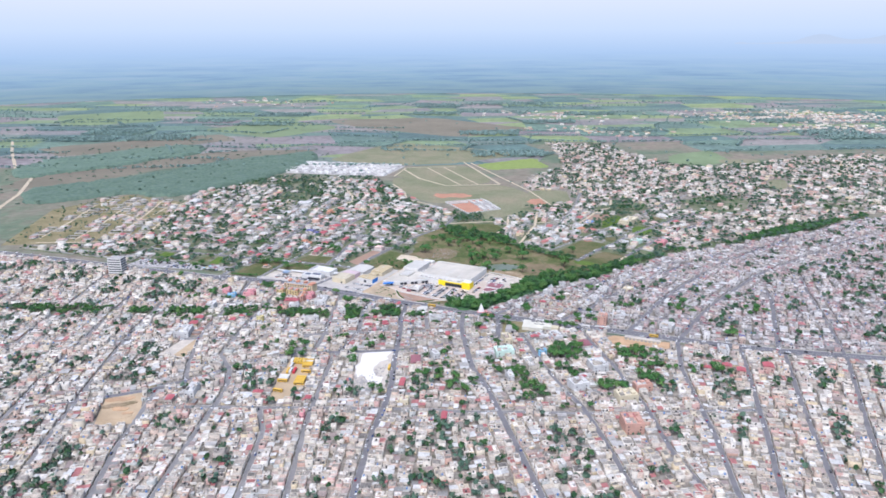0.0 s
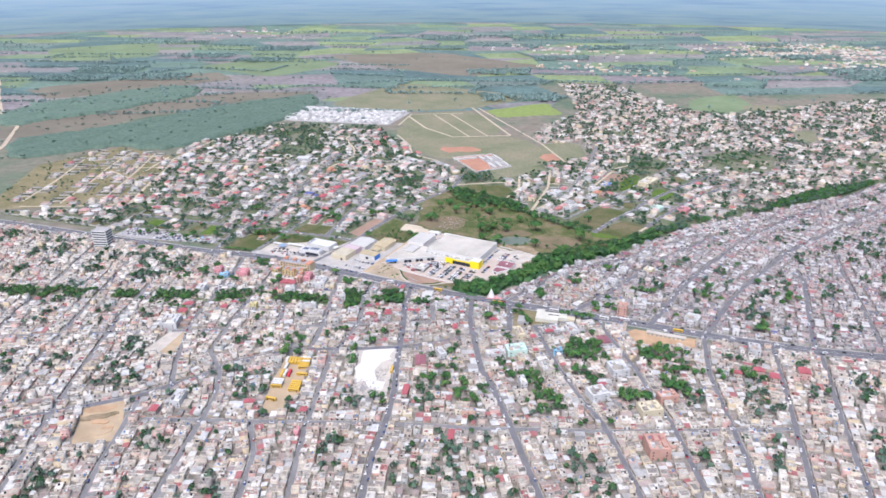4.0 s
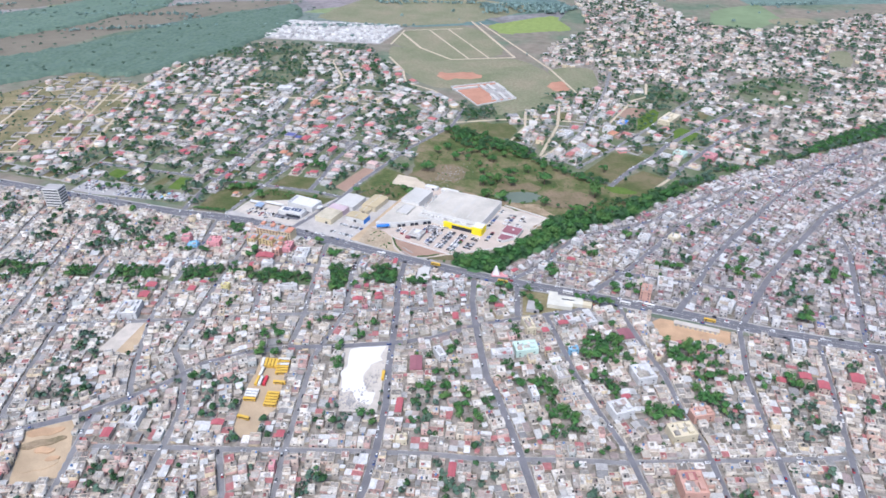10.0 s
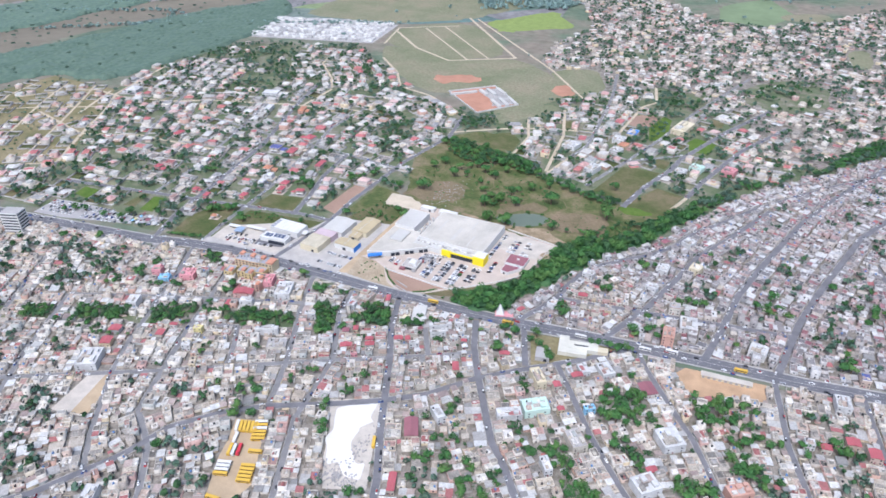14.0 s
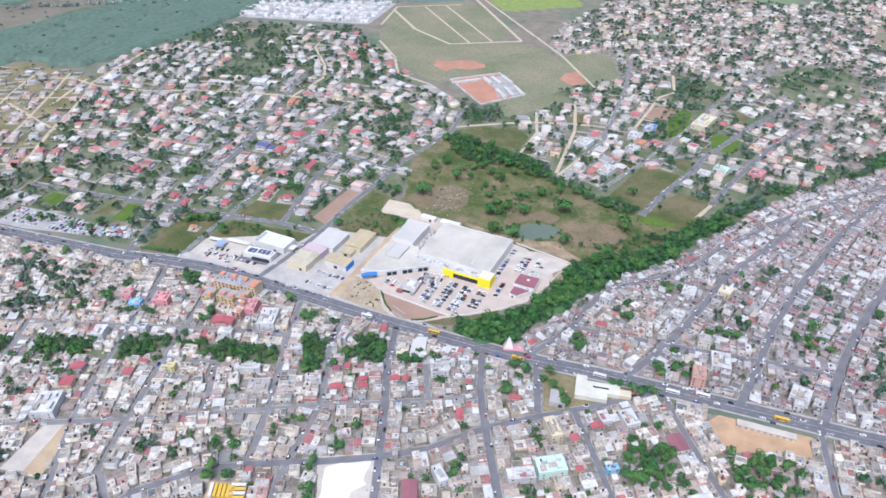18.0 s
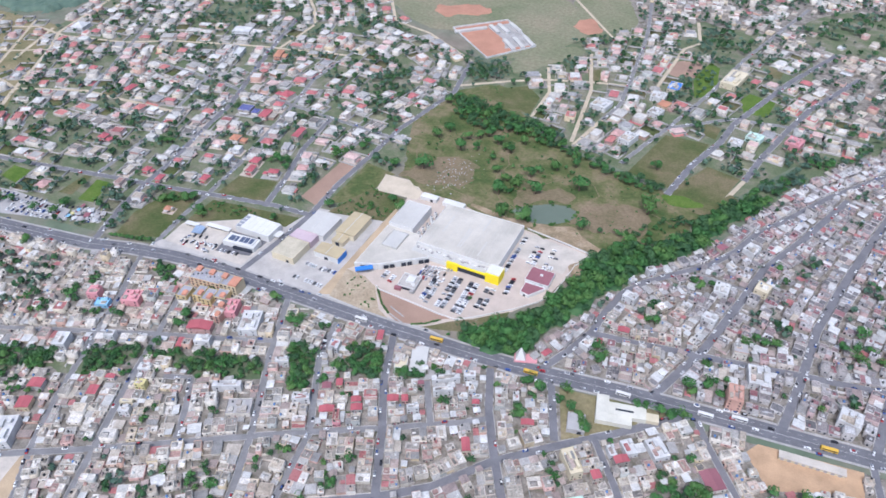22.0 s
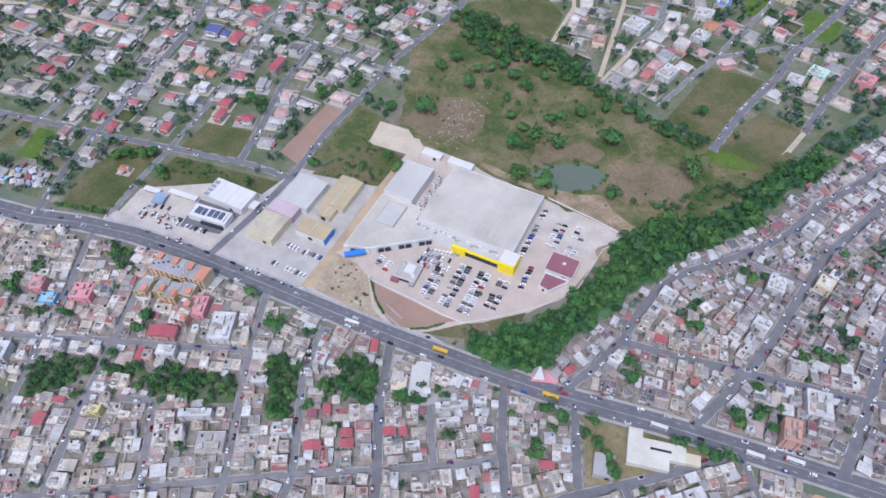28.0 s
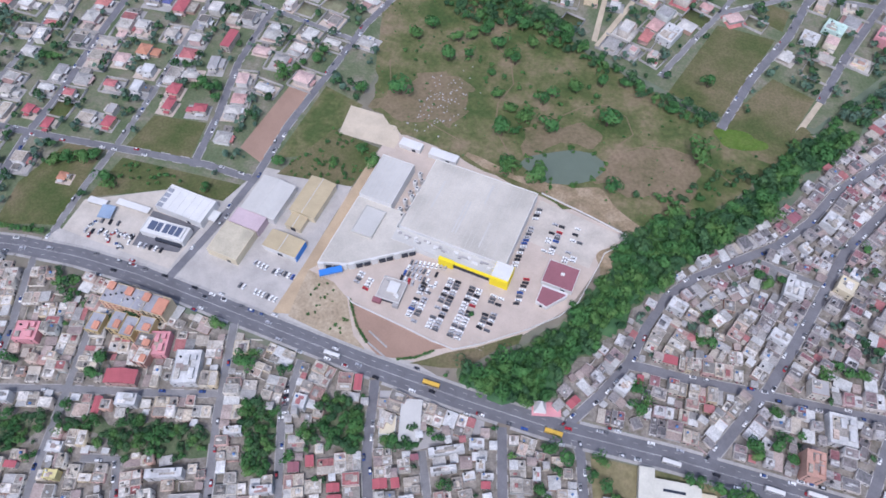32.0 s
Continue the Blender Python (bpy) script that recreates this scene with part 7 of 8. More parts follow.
# grounds of the car park
M_RAW = patchy("raw_scrub", [(0.3, (0.14, 0.135, 0.065)), (0.45, (0.21, 0.168, 0.100)), (0.7, (0.285, 0.210, 0.142))], 0.03, 0.35)
DIRT_P = [(-526, 836), (-523, 812), (-521, 799), (-490, 797.5), (-462, 798), (-474, 804), (-484, 817), (-491, 827), (-505, 834)]
sheet("bare_plot", DIRT_P, .30, M_BANKSAND, "sandy earth bank with planted shrubs below the arcade")
BANK = [(-488, 824.6), (-450, 822.3), (-425, 820.2), (-413, 821.4), (-421, 816), (-435, 802), (-453, 797.6), (-462, 801.7), (-475.6, 810)]
sheet("bare_plot", BANK, .32, M_BROWN, "bare brown earth bank between avenue and car park")
sheet("bare_plot", [(-412, 818), (-396, 829), (-372, 850), (-372, 842), (-384, 832), (-398, 812), (-413, 806), (-432, 801), (-423, 808)], .31, M_GRASS, "grassy slope below the car park wall")
sheet("verge", [(-715, 777), (-680, 787), (-631, 792), (-543, 794), (-455, 796), (-412, 800.5), (-430, 803), (-455, 799), (-520, 801), (-530, 797.5), (-602, 797.5), (-612, 797.5), (-709, 794)], .285, M_YARD, "dusty pale verge along the avenue")
sheet("bare_plot", [(-532, 797.5), (-521, 799), (-526, 836), (-522, 842), (-521.8, 945), (-531, 945), (-531, 838)], .265, M_DIRT, "sandy lane between warehouses and arcade")
sheet("verge", [(-616, 797), (-601, 797), (-601, 904), (-609, 880), (-614, 860)], .2, M_YARD, "dusty pale verge beside a lane")
sheet("yard", [(-398, 957), (-330, 950), (-346, 930), (-347, 915), (-398, 920)], .29, M_PALE, "pale dusty end of the car park")
sheet("gravel_lot", natural([(-418, 628), (-408, 642), (-392, 651), (-383, 628), (-389, 614), (-387, 600), (-371, 580), (-363, 582), (-361, 572), (-374, 570), (-384, 577), (-394, 575), (-405, 594), (-410, 609)], 2.5, .1), .24, M_WHITEG, "patch of bright white gravel")
sheet("bare_plot", [(-626, 570), (-618, 574), (-600, 527), (-615, 523)], .2, M_DIRT, "ochre earth strip of an empty plot")
sheet("bare_plot", natural([(-420, 972), (-363, 977), (-318, 964), (-321, 953), (-397, 963), (-466, 973), (-466, 978)], 2.5, .1), .25, M_SANDY, "bare sandy strip between the supermarket and the pond")
sheet("bare_plot", natural([(-560, 990), (-520, 985), (-480, 1005), (-482, 1040), (-515, 1052), (-545, 1030)], 6), .2, M_RAW, "bare brown patch of the field with rubble")
sheet("bare_plot", natural([(-365, 1012), (-346, 1032), (-326, 1044), (-303, 1045), (-292, 1027), (-291, 1002), (-305, 989), (-321, 999), (-335, 984), (-352, 994), (-366, 987)], 3), .22, M_RAW, "bare brown patch of the field beside the pond")
sheet("bare_plot", natural([(-435, 1017), (-418, 1029), (-383, 1043), (-371, 1028), (-384, 1019), (-411, 1012), (-413, 994), (-428, 990)], 3), .223, M_RAW, "bare brown earth round the pond's far shore")
sheet("bare_plot", natural([(-398, 976), (-378, 978), (-363, 986), (-345, 974), (-322, 963), (-318, 950), (-328, 935), (-333, 912), (-340, 914), (-344, 930), (-325, 952), (-348, 959), (-387, 964)], 1.5, .1), .262, M_SANDY, "sandy washed-out bank outside the car park wall")
sheet("lawn", [(-289, 1077), (-279, 1116), (-262, 1112), (-236, 1101), (-240, 1076)], .222, M_GRASS, "grass between two street ends")
sheet("lawn", natural([(-296, 1078), (-272, 1086), (-250, 1078), (-262, 1066), (-286, 1062)], 2), .24, M_LUSH, "bright green grass at a street end")
EDGE = [(-491, 828), (-486.6, 825), (-450, 823), (-425, 821), (-409.7, 821), (-395, 831.5), (-370, 854), (-354.5, 871), (-345.8, 886), (-341.5, 920), (-340.8, 931), (-325, 951), (-360, 957.5), (-399, 963)]
b = Build()
ew = tagged(empty("boundary_wall", 0, 0, .14), "low white wall round the car park", "wall")
for (x0, y0), (x1, y1) in zip(EDGE[:-1], EDGE[1:]):
    ln = math.hypot(x1 - x0, y1 - y0)
    part("wall_panel", Build().box(0, 0, 0, ln, .5, 1.3).done("wall_panel", M_WHITE), ew).matrix_basis = pose((x0 + x1) / 2, (y0 + y1) / 2, 0, 0, 0, math.degrees(math.atan2(y1 - y0, x1 - x0)))
for k, (px_, py_, a_) in enumerate(((-458, 808, -20), (-456, 801, -18))):
    st = tagged(empty("bank_steps", px_, py_, .3, a_), "pale concrete step on the earth bank", "step", "bank steps")
    part("tread", Build().box(0, 0, 0, 17, 1.1, .5).done("tread", M_PAVE), st)
b = Build()
for x in (-444.5, -428.8, -413.0, -397.2):
    for k in range(17):
        b.box(x, 828 + k * 2.6, .3, 10, .12, .012)
for x in (-378, -362):
    for k in range(13):
        b.box(x, 912 + k * 2.7, .3, 10, .12, .012)
for k in range(9):
    for j in range(2):
        b.box(-466 + k * 3.0, 860 + j * 9 + k * .9, .3, .12, 5, .012)
tagged(new("road_marking", b.done("road_marking", M_LANE)), "white bay lines of the car park", "road marking", kind="structure")

# ---- works, dealer and single buildings ----
pitched("warehouse", -594, 859, -567, 891, 7, 1.6, M_WHITE, M_METAL2, "warehouse with a pale grey sheet roof")
block("warehouse", -596, 845.5, -572, 858.5, 7, M_PINKISH, M_PINKISH, "low warehouse bay with a pale pink roof", rim=.3)
block("warehouse", -597, 819, -573, 845, 7, M_CREAM, plain("stained_cream_roof", (0.56, 0.50, 0.38), .8, stain=.35), "warehouse with a stained cream roof", rim=.4)
pitched("warehouse", -561, 872, -541, 905, 6.5, 1.5, M_CREAM, M_TAN, "warehouse with a tan sheet roof")
pitched("warehouse", -558, 860, -546, 871, 5, .8, M_CREAM, M_TAN, "small tan-roofed store between warehouses")
shop = pitched("warehouse", -563, 838, -537, 852, 6.5, 1.2, M_WHITE, M_TAN, "shop hall with a tan roof and blue trim")
part("sign_band", Build().box(0, -7.3, 4, 26, .5, 2).done("sign_band", M_WHITE), shop)
part("sign_band", Build().box(13.3, 0, 0, .6, 14, 6.2).done("sign_band", M_BLUE), shop, "blue painted end wall")
dh = block("showroom", -652, 835, -613, 856, 7, M_WHITE, M_WHITE, "white showroom hall with a bright roof")
for k in range(6):
    part("roof_seam", Build().box(-16 + k * 6.4, 0, 7.15, .2, 19.5, .1).done("roof_seam", M_METAL2), dh)
for k in range(4):
    part("roof_light", Build().box(-16.8, -8 + k * 4.6, 7.16, 4.4, 3.4, .2).done("roof_light", M_SLATEY), dh)
part("side_canopy", Build().box(22.5, 1, 3.2, 6.5, 9, .3).done("side_canopy", M_WHITE), dh)
sol = block("showroom", -651, 815, -617, 828, 5.2, M_WHITE, M_WHITE, "white office roof carrying dark solar panels", deg=6)
part("upper_deck", Build().box(6, 0, 5.3, 17, 9.5, 1.4).done("upper_deck", M_WHITE), sol)
part("entrance", Build().box(5, -7.2, 0, 20, 2.4, 3.0).done("entrance", M_GLASS), sol)
for k in range(2):
    part("solar_panel", Build().box(-10.5 + k * 6.2, .6, 5.4, 5.6, 7.4, .15).done("solar_panel", M_SOLAR), sol)
for k in range(3):
    part("solar_panel", Build().box(1.2 + k * 4.8, .2, 6.75, 4.0, 7.6, .15).done("solar_panel", M_SOLAR), sol)
sheet("yard", [(-652, 803), (-618, 811), (-615, 836), (-656, 834)], .27, M_ASPHALT, "dark asphalt apron round the office")
for x, y, ln, deg, kind in ((-670, 830.5, 27, 4, 0), (-697, 823.5, 15, 6, 0), (-684.5, 818, 12, 14, 1)):
    cp = tagged(empty("carport", x, y, .14, deg), "white canopy over parked cars" if kind == 0 else "blue-grey gabled canopy in the forecourt", "carport", "carports in a row")
    if kind:
        part("canopy_roof", Build().gable(0, 0, 3.2, 10, 11, 1.1, 0, over=.2).done("canopy_roof", M_STEEL), cp)
    else:
        part("canopy_roof", Build().box(0, 0, 2.7, ln, 5.2, .25).done("canopy_roof", M_WHITE), cp)
    for k in range(int(ln / 4)):
        for dy in (-2.2, 2.2):
            part("post", Build().box(-ln / 2 + 2 + k * 4, dy, 0, .25, .25, 2.7 if kind == 0 else 3.2).done("post", M_METAL), cp)
M_SLATE = plain("grey_lilac_roof", (0.40, 0.395, 0.42), 0.8, stain=0.4)
M_SAND = plain("sand_render", (0.60, 0.50, 0.34), 0.8, stain=0.25)
fl = tagged(empty("apartment_block", -622, 764, .1, 7), "sand-coloured block of flats with a grey roof and orange stair heads", "building")
part("wall", Build().box(0, 0, 0, 31, 15, 12.4).done("wall", M_SAND), fl)
for k in range(4):
    part("roof_panel", Build().box(-11.6 + k * 7.7, 0, 12.41, 7.3, 14, .12 + .08 * (k % 2)).done("roof_panel", M_SLATE), fl)
part("parapet", Build().ring(0, 0, 12.4, 31, 15, .6, .25).done("parapet", M_SAND), fl)
for k in range(3):
    part("stair_head", Build().box(-11.8 + k * 13.6 - (k > 1) * .4, 4.0 - k * .6, 12.5, 4.2, 5.0, 2.2).gable(-11.8 + k * 13.6 - (k > 1) * .4, 4.0 - k * .6, 14.7, 4.4, 5.0, .7, 0, over=.3).done("stair_head", M_ORANGE), fl, "orange gabled stair head")
for k in range(9):
    part("water_tank", Build().drum(-13 + k * 3.2, -3.5 + (k * 5 % 4) * 1.6, 12.6, .55, 1.2).done("water_tank", M_TANK), fl)
for lv in range(4):
    part("floor_band", Build().box(0, -7.6, lv * 3.05 + 2.7, 30.8, .3, .25).done("floor_band", M_ORANGE), fl)
    for k in range(7):
        part("window", Build().box(-13 + k * 4.3, -7.55, lv * 3.05 + .9, 1.8, .12, 1.6).done("window", M_GLASS), fl)
fl = tagged(empty("apartment_block", -600, 767, .1, 7), "end block of flats with an orange roof room", "building")
part("wall", Build().box(0, 0, 0, 17, 13.5, 12.2).done("wall", M_SAND), fl)
part("roof", Build().box(-3, 0, 12.21, 10, 12.8, .15).done("roof", M_SLATE), fl)
part("parapet", Build().ring(0, 0, 12.2, 17, 13.5, .6, .25).done("parapet", M_SAND), fl)
part("roof_room", Build().box(4.6, -1, 12.21, 7.2, 10.5, 2.0).gable(4.6, -1, 14.2, 7.4, 10.5, .8, 0, over=.3).done("roof_room", M_ORANGE), fl, "orange roof room")
for lv in range(4):
    for k in range(4):
        part("window", Build().box(-6 + k * 4, -6.8, lv * 3.05 + .9, 1.8, .12, 1.6).done("window", M_GLASS), fl)
fl = tagged(empty("apartment_block", -612, 746, .1, 10), "lower ochre wings of flats round small courts", "building")
for k, (sx_, sy_, w, d, h) in enumerate(((-19, -1, 10, 13, 9), (-6, 3, 9, 13, 9), (4, 1, 9.5, 14, 9.3), (13.5, 5, 11, 11, 9), (18, -5, 11, 10, 8.4), (20.5, -15, 9, 11, 7.6))):
    wg = part("wing", Build().box(sx_, sy_, 0, w, d, h).done("wing", M_OCHRE if k < 4 else M_CORAL), fl)
    part("wing_roof", Build().box(sx_, sy_, h + .01, w - .6, d - .6, .12).box(sx_ - w * .15, sy_ + d * .1, h + .14, w * .4, d * .3, .3).done("wing_roof", M_SLATE if k < 4 else M_ROOFS), wg)
    part("parapet", Build().ring(sx_, sy_, h, w, d, .6, .25).done("parapet", M_OCHRE if k < 4 else M_CORAL), wg)
    part("stair_head", Build().box(sx_ + w * .2, sy_ - d * .2, h + .14, w * .38, d * .4, 1.5).gable(sx_ + w * .2, sy_ - d * .2, h + 1.64, w * .4, d * .4, .6, 0, over=.2).done("stair_head", M_ORANGE), wg, "orange gabled roof room")
    for lv in range(3):
        for i in (-.28, .24):
            part("window", Build().box(sx_ + i * w, sy_ - d / 2 - .05, lv * 2.8 + .9, 1.8, .12, 1.5).done("window", M_GLASS), wg)
tw = tagged(empty("office_tower", -925, 704, .1, 20), "white seven-storey office block with dark window bands", "building")
part("wall", Build().box(0, 0, 0, 22, 16, 27).done("wall", M_WHITE), tw)
part("roof", Build().box(0, 0, 27.004, 21, 15, .2).done("roof", M_GREY), tw)
for lv in range(7):
    part("window", Build().box(0, -8.05, lv * 3.8 + 1.2, 20, .14, 1.6).done("window", M_GLASS), tw)
    part("window", Build().box(11.05, 0, lv * 3.8 + 1.2, .14, 14, 1.6).done("window", M_GLASS), tw)
M_SCHOOL = plain("school_paint", (0.66, 0.63, 0.54), 0.8, stain=0.25)
sc = tagged(empty("school_building", -255, 786, .12, 13), "white single-storey school with stepped wings and a court", "building")
part("wing", Build().box(-17, 3, 0, 9, 24, 4.6).done("wing", M_SCHOOL), sc)
part("wing", Build().box(1, 4, 0, 27, 11, 4.4).done("wing", M_SCHOOL), sc)
part("wing", Build().box(-4, -5.2, 0, 17, 7.4, 4.2).done("wing", M_SCHOOL), sc)
part("court_opening", Build().box(-1, 3.5, 4.35, 13, 1.6, .2).done("court_opening", M_GLASS), sc)
part("wing", Build().box(19, 2.5, 0, 9, 7, 3.6).done("wing", M_CREAM), sc)
block("school_annex", -292, 757, -279, 772, 4, M_GREY, M_GREY, "grey flat-roofed annex in the school yard", deg=14)
block("market_hall", -421, 753, -408, 779, 5, M_RENDER, M_METAL2, "white-roofed hall in a walled yard", deg=20)
block("market_hall", -431, 752, -421, 764, 4, M_WHITE, M_CREAM, "low cream-roofed wing in a walled yard", deg=20)
sheet("yard", [(-441, 777), (-420, 786), (-396, 783), (-373, 785), (-371, 778), (-404, 752), (-426, 744)], .13, M_GREY, "grey concrete yard round a hall")
sp = tagged(empty("monument", -345, 807, .2, 20), "white pyramid-shaped monument on a pink base", "monument")
part("base", Build().box(4, -1, 0, 18, 9, .8).done("base", M_PINK), sp)
part("pyramid", Build().box(0, 0, .8, 8, 8, 11, 0, taper=.03).done("pyramid", M_WHITE), sp)
wl = tagged(empty("site_building", -130, 804, .12, 5), "long white unfinished row building on the site", "building")
part("wall", Build().box(0, 0, 0, 42, 5, 3.0).done("wall", M_CREAM), wl)
part("roof", Build().box(0, 0, 3.01, 43, 6.4, .25).done("roof", M_PALE), wl)
for k in range(9):
    part("doorway", Build().box(-19 + k * 4.6, -2.55, 0, 2.2, .14, 2.3).done("doorway", M_GREY), wl)
sheet("bare_plot", [(-632, 1398), (-602, 1428), (-545, 1366), (-578, 1336), (-588, 1362)], .25, M_PAVE, "pale gravel strip between the new sheds")
for sx_, sy_, ln, deg in ((-617, 1390, 29, -43), (-605, 1398, 34, -42), (-591, 1410, 34, -42), (-576, 1348, 36, -45), (-566, 1360, 36, -47), (-555, 1372, 36, -47), (-648, 1373, 50, 44)):
    sh = tagged(empty("site_shed", sx_, sy_, .18, deg), "long white shed on red earth", "shed", "sheds on the red plot")
    part("wall", Build().box(0, 0, 0, ln, 5.6, 3).done("wall", M_RENDER), sh)
    part("roof", Build().gable(0, 0, 0, 5.8, ln, .8, 0, over=.3).done("roof", M_METAL2), sh).matrix_basis = pose(0, 0, 3, 0, 0, 90)
cw = tagged(empty("compound_wall", 0, 0, .16), "low pale wall round the red plot", "wall")
for (x0, y0), (x1, y1) in zip(LOTS["red_lot"], LOTS["red_lot"][1:] + LOTS["red_lot"][:1]):
    part("wall_panel", Build().box(0, 0, 0, math.hypot(x1 - x0, y1 - y0), 1.2, 2.2).done("wall_panel", M_RENDER), cw).matrix_basis = pose((x0 + x1) / 2, (y0 + y1) / 2, 0, 0, 0, math.degrees(math.atan2(y1 - y0, x1 - x0)))


tagged(house_thing(-735, 832, 9, 6.5, .2, r_h, "tile", 3.4), "small villa with an orange tiled roof on grass", "house", "houses of the town")
STALLS = ("blue", "white", "grey", "grey", "white", "yellow", "grey", "red", "white", "grey", "blue", "grey", "white", "grey", "grey", "red")
STALL_MAT = {"blue": FINISH["lightblue"], "white": M_RENDER, "grey": M_GREY, "yellow": FINISH["yellow"], "red": M_MAROON}
for k, tint in enumerate(STALLS):
    ms = tagged(empty("market_stall", -818 + (k % 5) * 7.0 + (k * 5 % 3), 779 + (k // 5) * 6.4 + (k % 5) * 1.6 - (k * 3 % 4) * .7, .2, 14 + (k * 37 % 50)), tint + " tarpaulin roof over a roadside stall", "stall", "roadside stalls")
    w_ = 3.2 + (k * 7 % 5) * .6
    part("tarpaulin", Build().gable(0, 0, 2.4, w_, w_ + 1.0, .7, 0, over=.2).done("tarpaulin", STALL_MAT[tint]), ms)
    for dx in (-1.5, 1.5):
        for dy in (-1.8, 1.8):
            part("post", Build().box(dx, dy, 0, .12, .12, 2.4).done("post", M_METAL), ms)
# terraces of the building pit
for k, (m_, dx, dy, w_, d_, turn) in enumerate(((M_ORANGE_EARTH, 4, -3, 30, 8, 40), (M_SANDY, 13, -12, 36, 7, 47), (M_ORANGE_EARTH, 21, -17, 17, 6, 36), (M_DIRT, 30, -30, 30, 9, 44), (M_ORANGE_EARTH, 34, -20, 12, 5, 60))):
    te = tagged(empty("pit_terrace", -588 + dx, 428 + dy, .1, turn), "worn bank of bare orange earth", "earthwork", "terraces of the pit")
    part("bank", slab_from("bank", natural([(-w_ / 2, -d_ / 2), (w_ / 2, -d_ / 2), (w_ / 2, d_ / 2), (-w_ / 2, d_ / 2)], 1.6, .25), 0, .5 + .25 * (k % 3), m_), te)


# ---- vehicles ----
def car_thing(name, ln, wd, ht, mat, label, category):
    root = empty(name, 0, 0, -200)
    bd = Build()
    bd.box(0, 0, .28, ln, wd, ht * .42)
    bd.box(-ln * .04, 0, .28 + ht * .78, ln * .42, wd * .7, .05)
    part("body", bd.done("body", mat), root)
    part("cabin", Build().box(-ln * .04, 0, .28 + ht * .42, ln * .56, wd * .92, ht * .36, 0, taper=.78).done("cabin", M_GLASS), root)
    for sx_ in (-1, 1):
        for sy_ in (-1, 1):
            part("wheel", Build().box(sx_ * ln * .32, sy_ * wd * .44, 0, .62, .22, .62).done("wheel", M_RUBBER), root)
    return tagged(root, label, category)


CARS = [car_thing("car", 4.4, 1.8, 1.45, m, w_ + " saloon car with dark windows", "car") for m, w_ in
        ((plain("white_car_paint", (.8, .8, .8), .3, stain=.05), "white"), (plain("black_car_paint", (.025, .025, .03), .3, stain=.05), "black"), (plain("silver_car_paint", (.5, .5, .52), .3, .3, stain=.05), "silver"),
         (plain("grey_car_paint", (.14, .14, .15), .3, stain=.05), "dark grey"), (plain("red_car_paint", (.42, .03, .04), .3, stain=.05), "red"), (plain("blue_car_paint", (.05, .10, .32), .3, stain=.05), "blue"))]


def bus_thing(mat, words):
    root = empty("bus", 0, 0, -200)
    part("body", Build().box(0, 0, .45, 11, 2.5, 2.5).done("body", mat), root)
    part("roof_panel", Build().box(0, 0, 2.954, 10.6, 2.2, .15).done("roof_panel", mat), root)
    for sy_ in (-1, 1):
        part("window", Build().box(0, sy_ * 1.26, 1.6, 9.6, .06, .85).done("window", M_GLASS), root)
    part("windscreen", Build().box(5.52, 0, 1.3, .06, 2.2, 1.3).done("windscreen", M_GLASS), root)
    for sx_ in (-3.4, 3.4):
        for sy_ in (-1, 1):
            part("wheel", Build().box(sx_, sy_ * 1.1, 0, .95, .3, .95).done("wheel", M_RUBBER), root)
    return tagged(root, words, "bus")


BUS_R = bus_thing(plain("bus_red", (0.55, 0.05, 0.07), 0.5, stain=0.1), "red lorry-like coach with dark windows")
BUS_Y, BUS_W = bus_thing(M_BUS, "yellow town bus with dark windows"), bus_thing(M_WHITE, "white long coach with dark windows")
r_c = np.random.default_rng(31)
SHARE = [.40, .15, .22, .17, .03, .03]
cars = 0


def car(x, y, deg, z=.3, group="parked cars"):
    global cars
    cars += 1
    ob = copy_thing(CARS[r_c.choice(6, p=SHARE)], pose(x, y, z, 0, 0, deg + (180 if r_c.random() < .5 else 0)))
    ob["group"] = group
    return ob


for x in (-444.5, -428.8, -413.0, -397.2):
    for k in range(16):
        for sx_ in (-2.5, 2.5):
            if r_c.random() < (.95 if -435 < x < -400 else .8) and not (x < -440 and k > 11) and not (x > -400 and k < 5):
                car(x + sx_ + r_c.normal(0, .15), 829.3 + k * 2.6, r_c.normal(0, 2), group="cars in the car park")
for j in range(4):
    for k in range(9):
        if r_c.random() < .72:
            car(-463.5 + k * 2.9 + j * .4, 856 + j * 4.6 + k * .35 * (j - 1), 94 + r_c.normal(0, 3), group="cars in the car park")
for k in range(20):
    if r_c.random() < .8:
        car(-395.5 + r_c.normal(0, .2), 893 + k * 2.9, 20, group="cars in the car park")
for x in (-378, -362):
    for k in range(12):
        for sx_ in (-2.5, 2.5):
            if r_c.random() < (.6 if k < 8 else .25):
                car(x + sx_, 913.3 + k * 2.7, r_c.normal(0, 2), group="cars in the car park")
for k in range(9):
    if r_c.random() < .7:
        car(-384 + r_c.normal(0, .3), 866 + k * 2.9, 15, group="cars in the car park")
for k in range(11):
    if r_c.random() < .7:
        if k < 7:
            car(-491 + k * .15, 835.5 + k * 2.6, -4, group="cars in the car park")
            car(-483 + k * .15, 833 + k * 2.6, -4, group="cars in the car park")
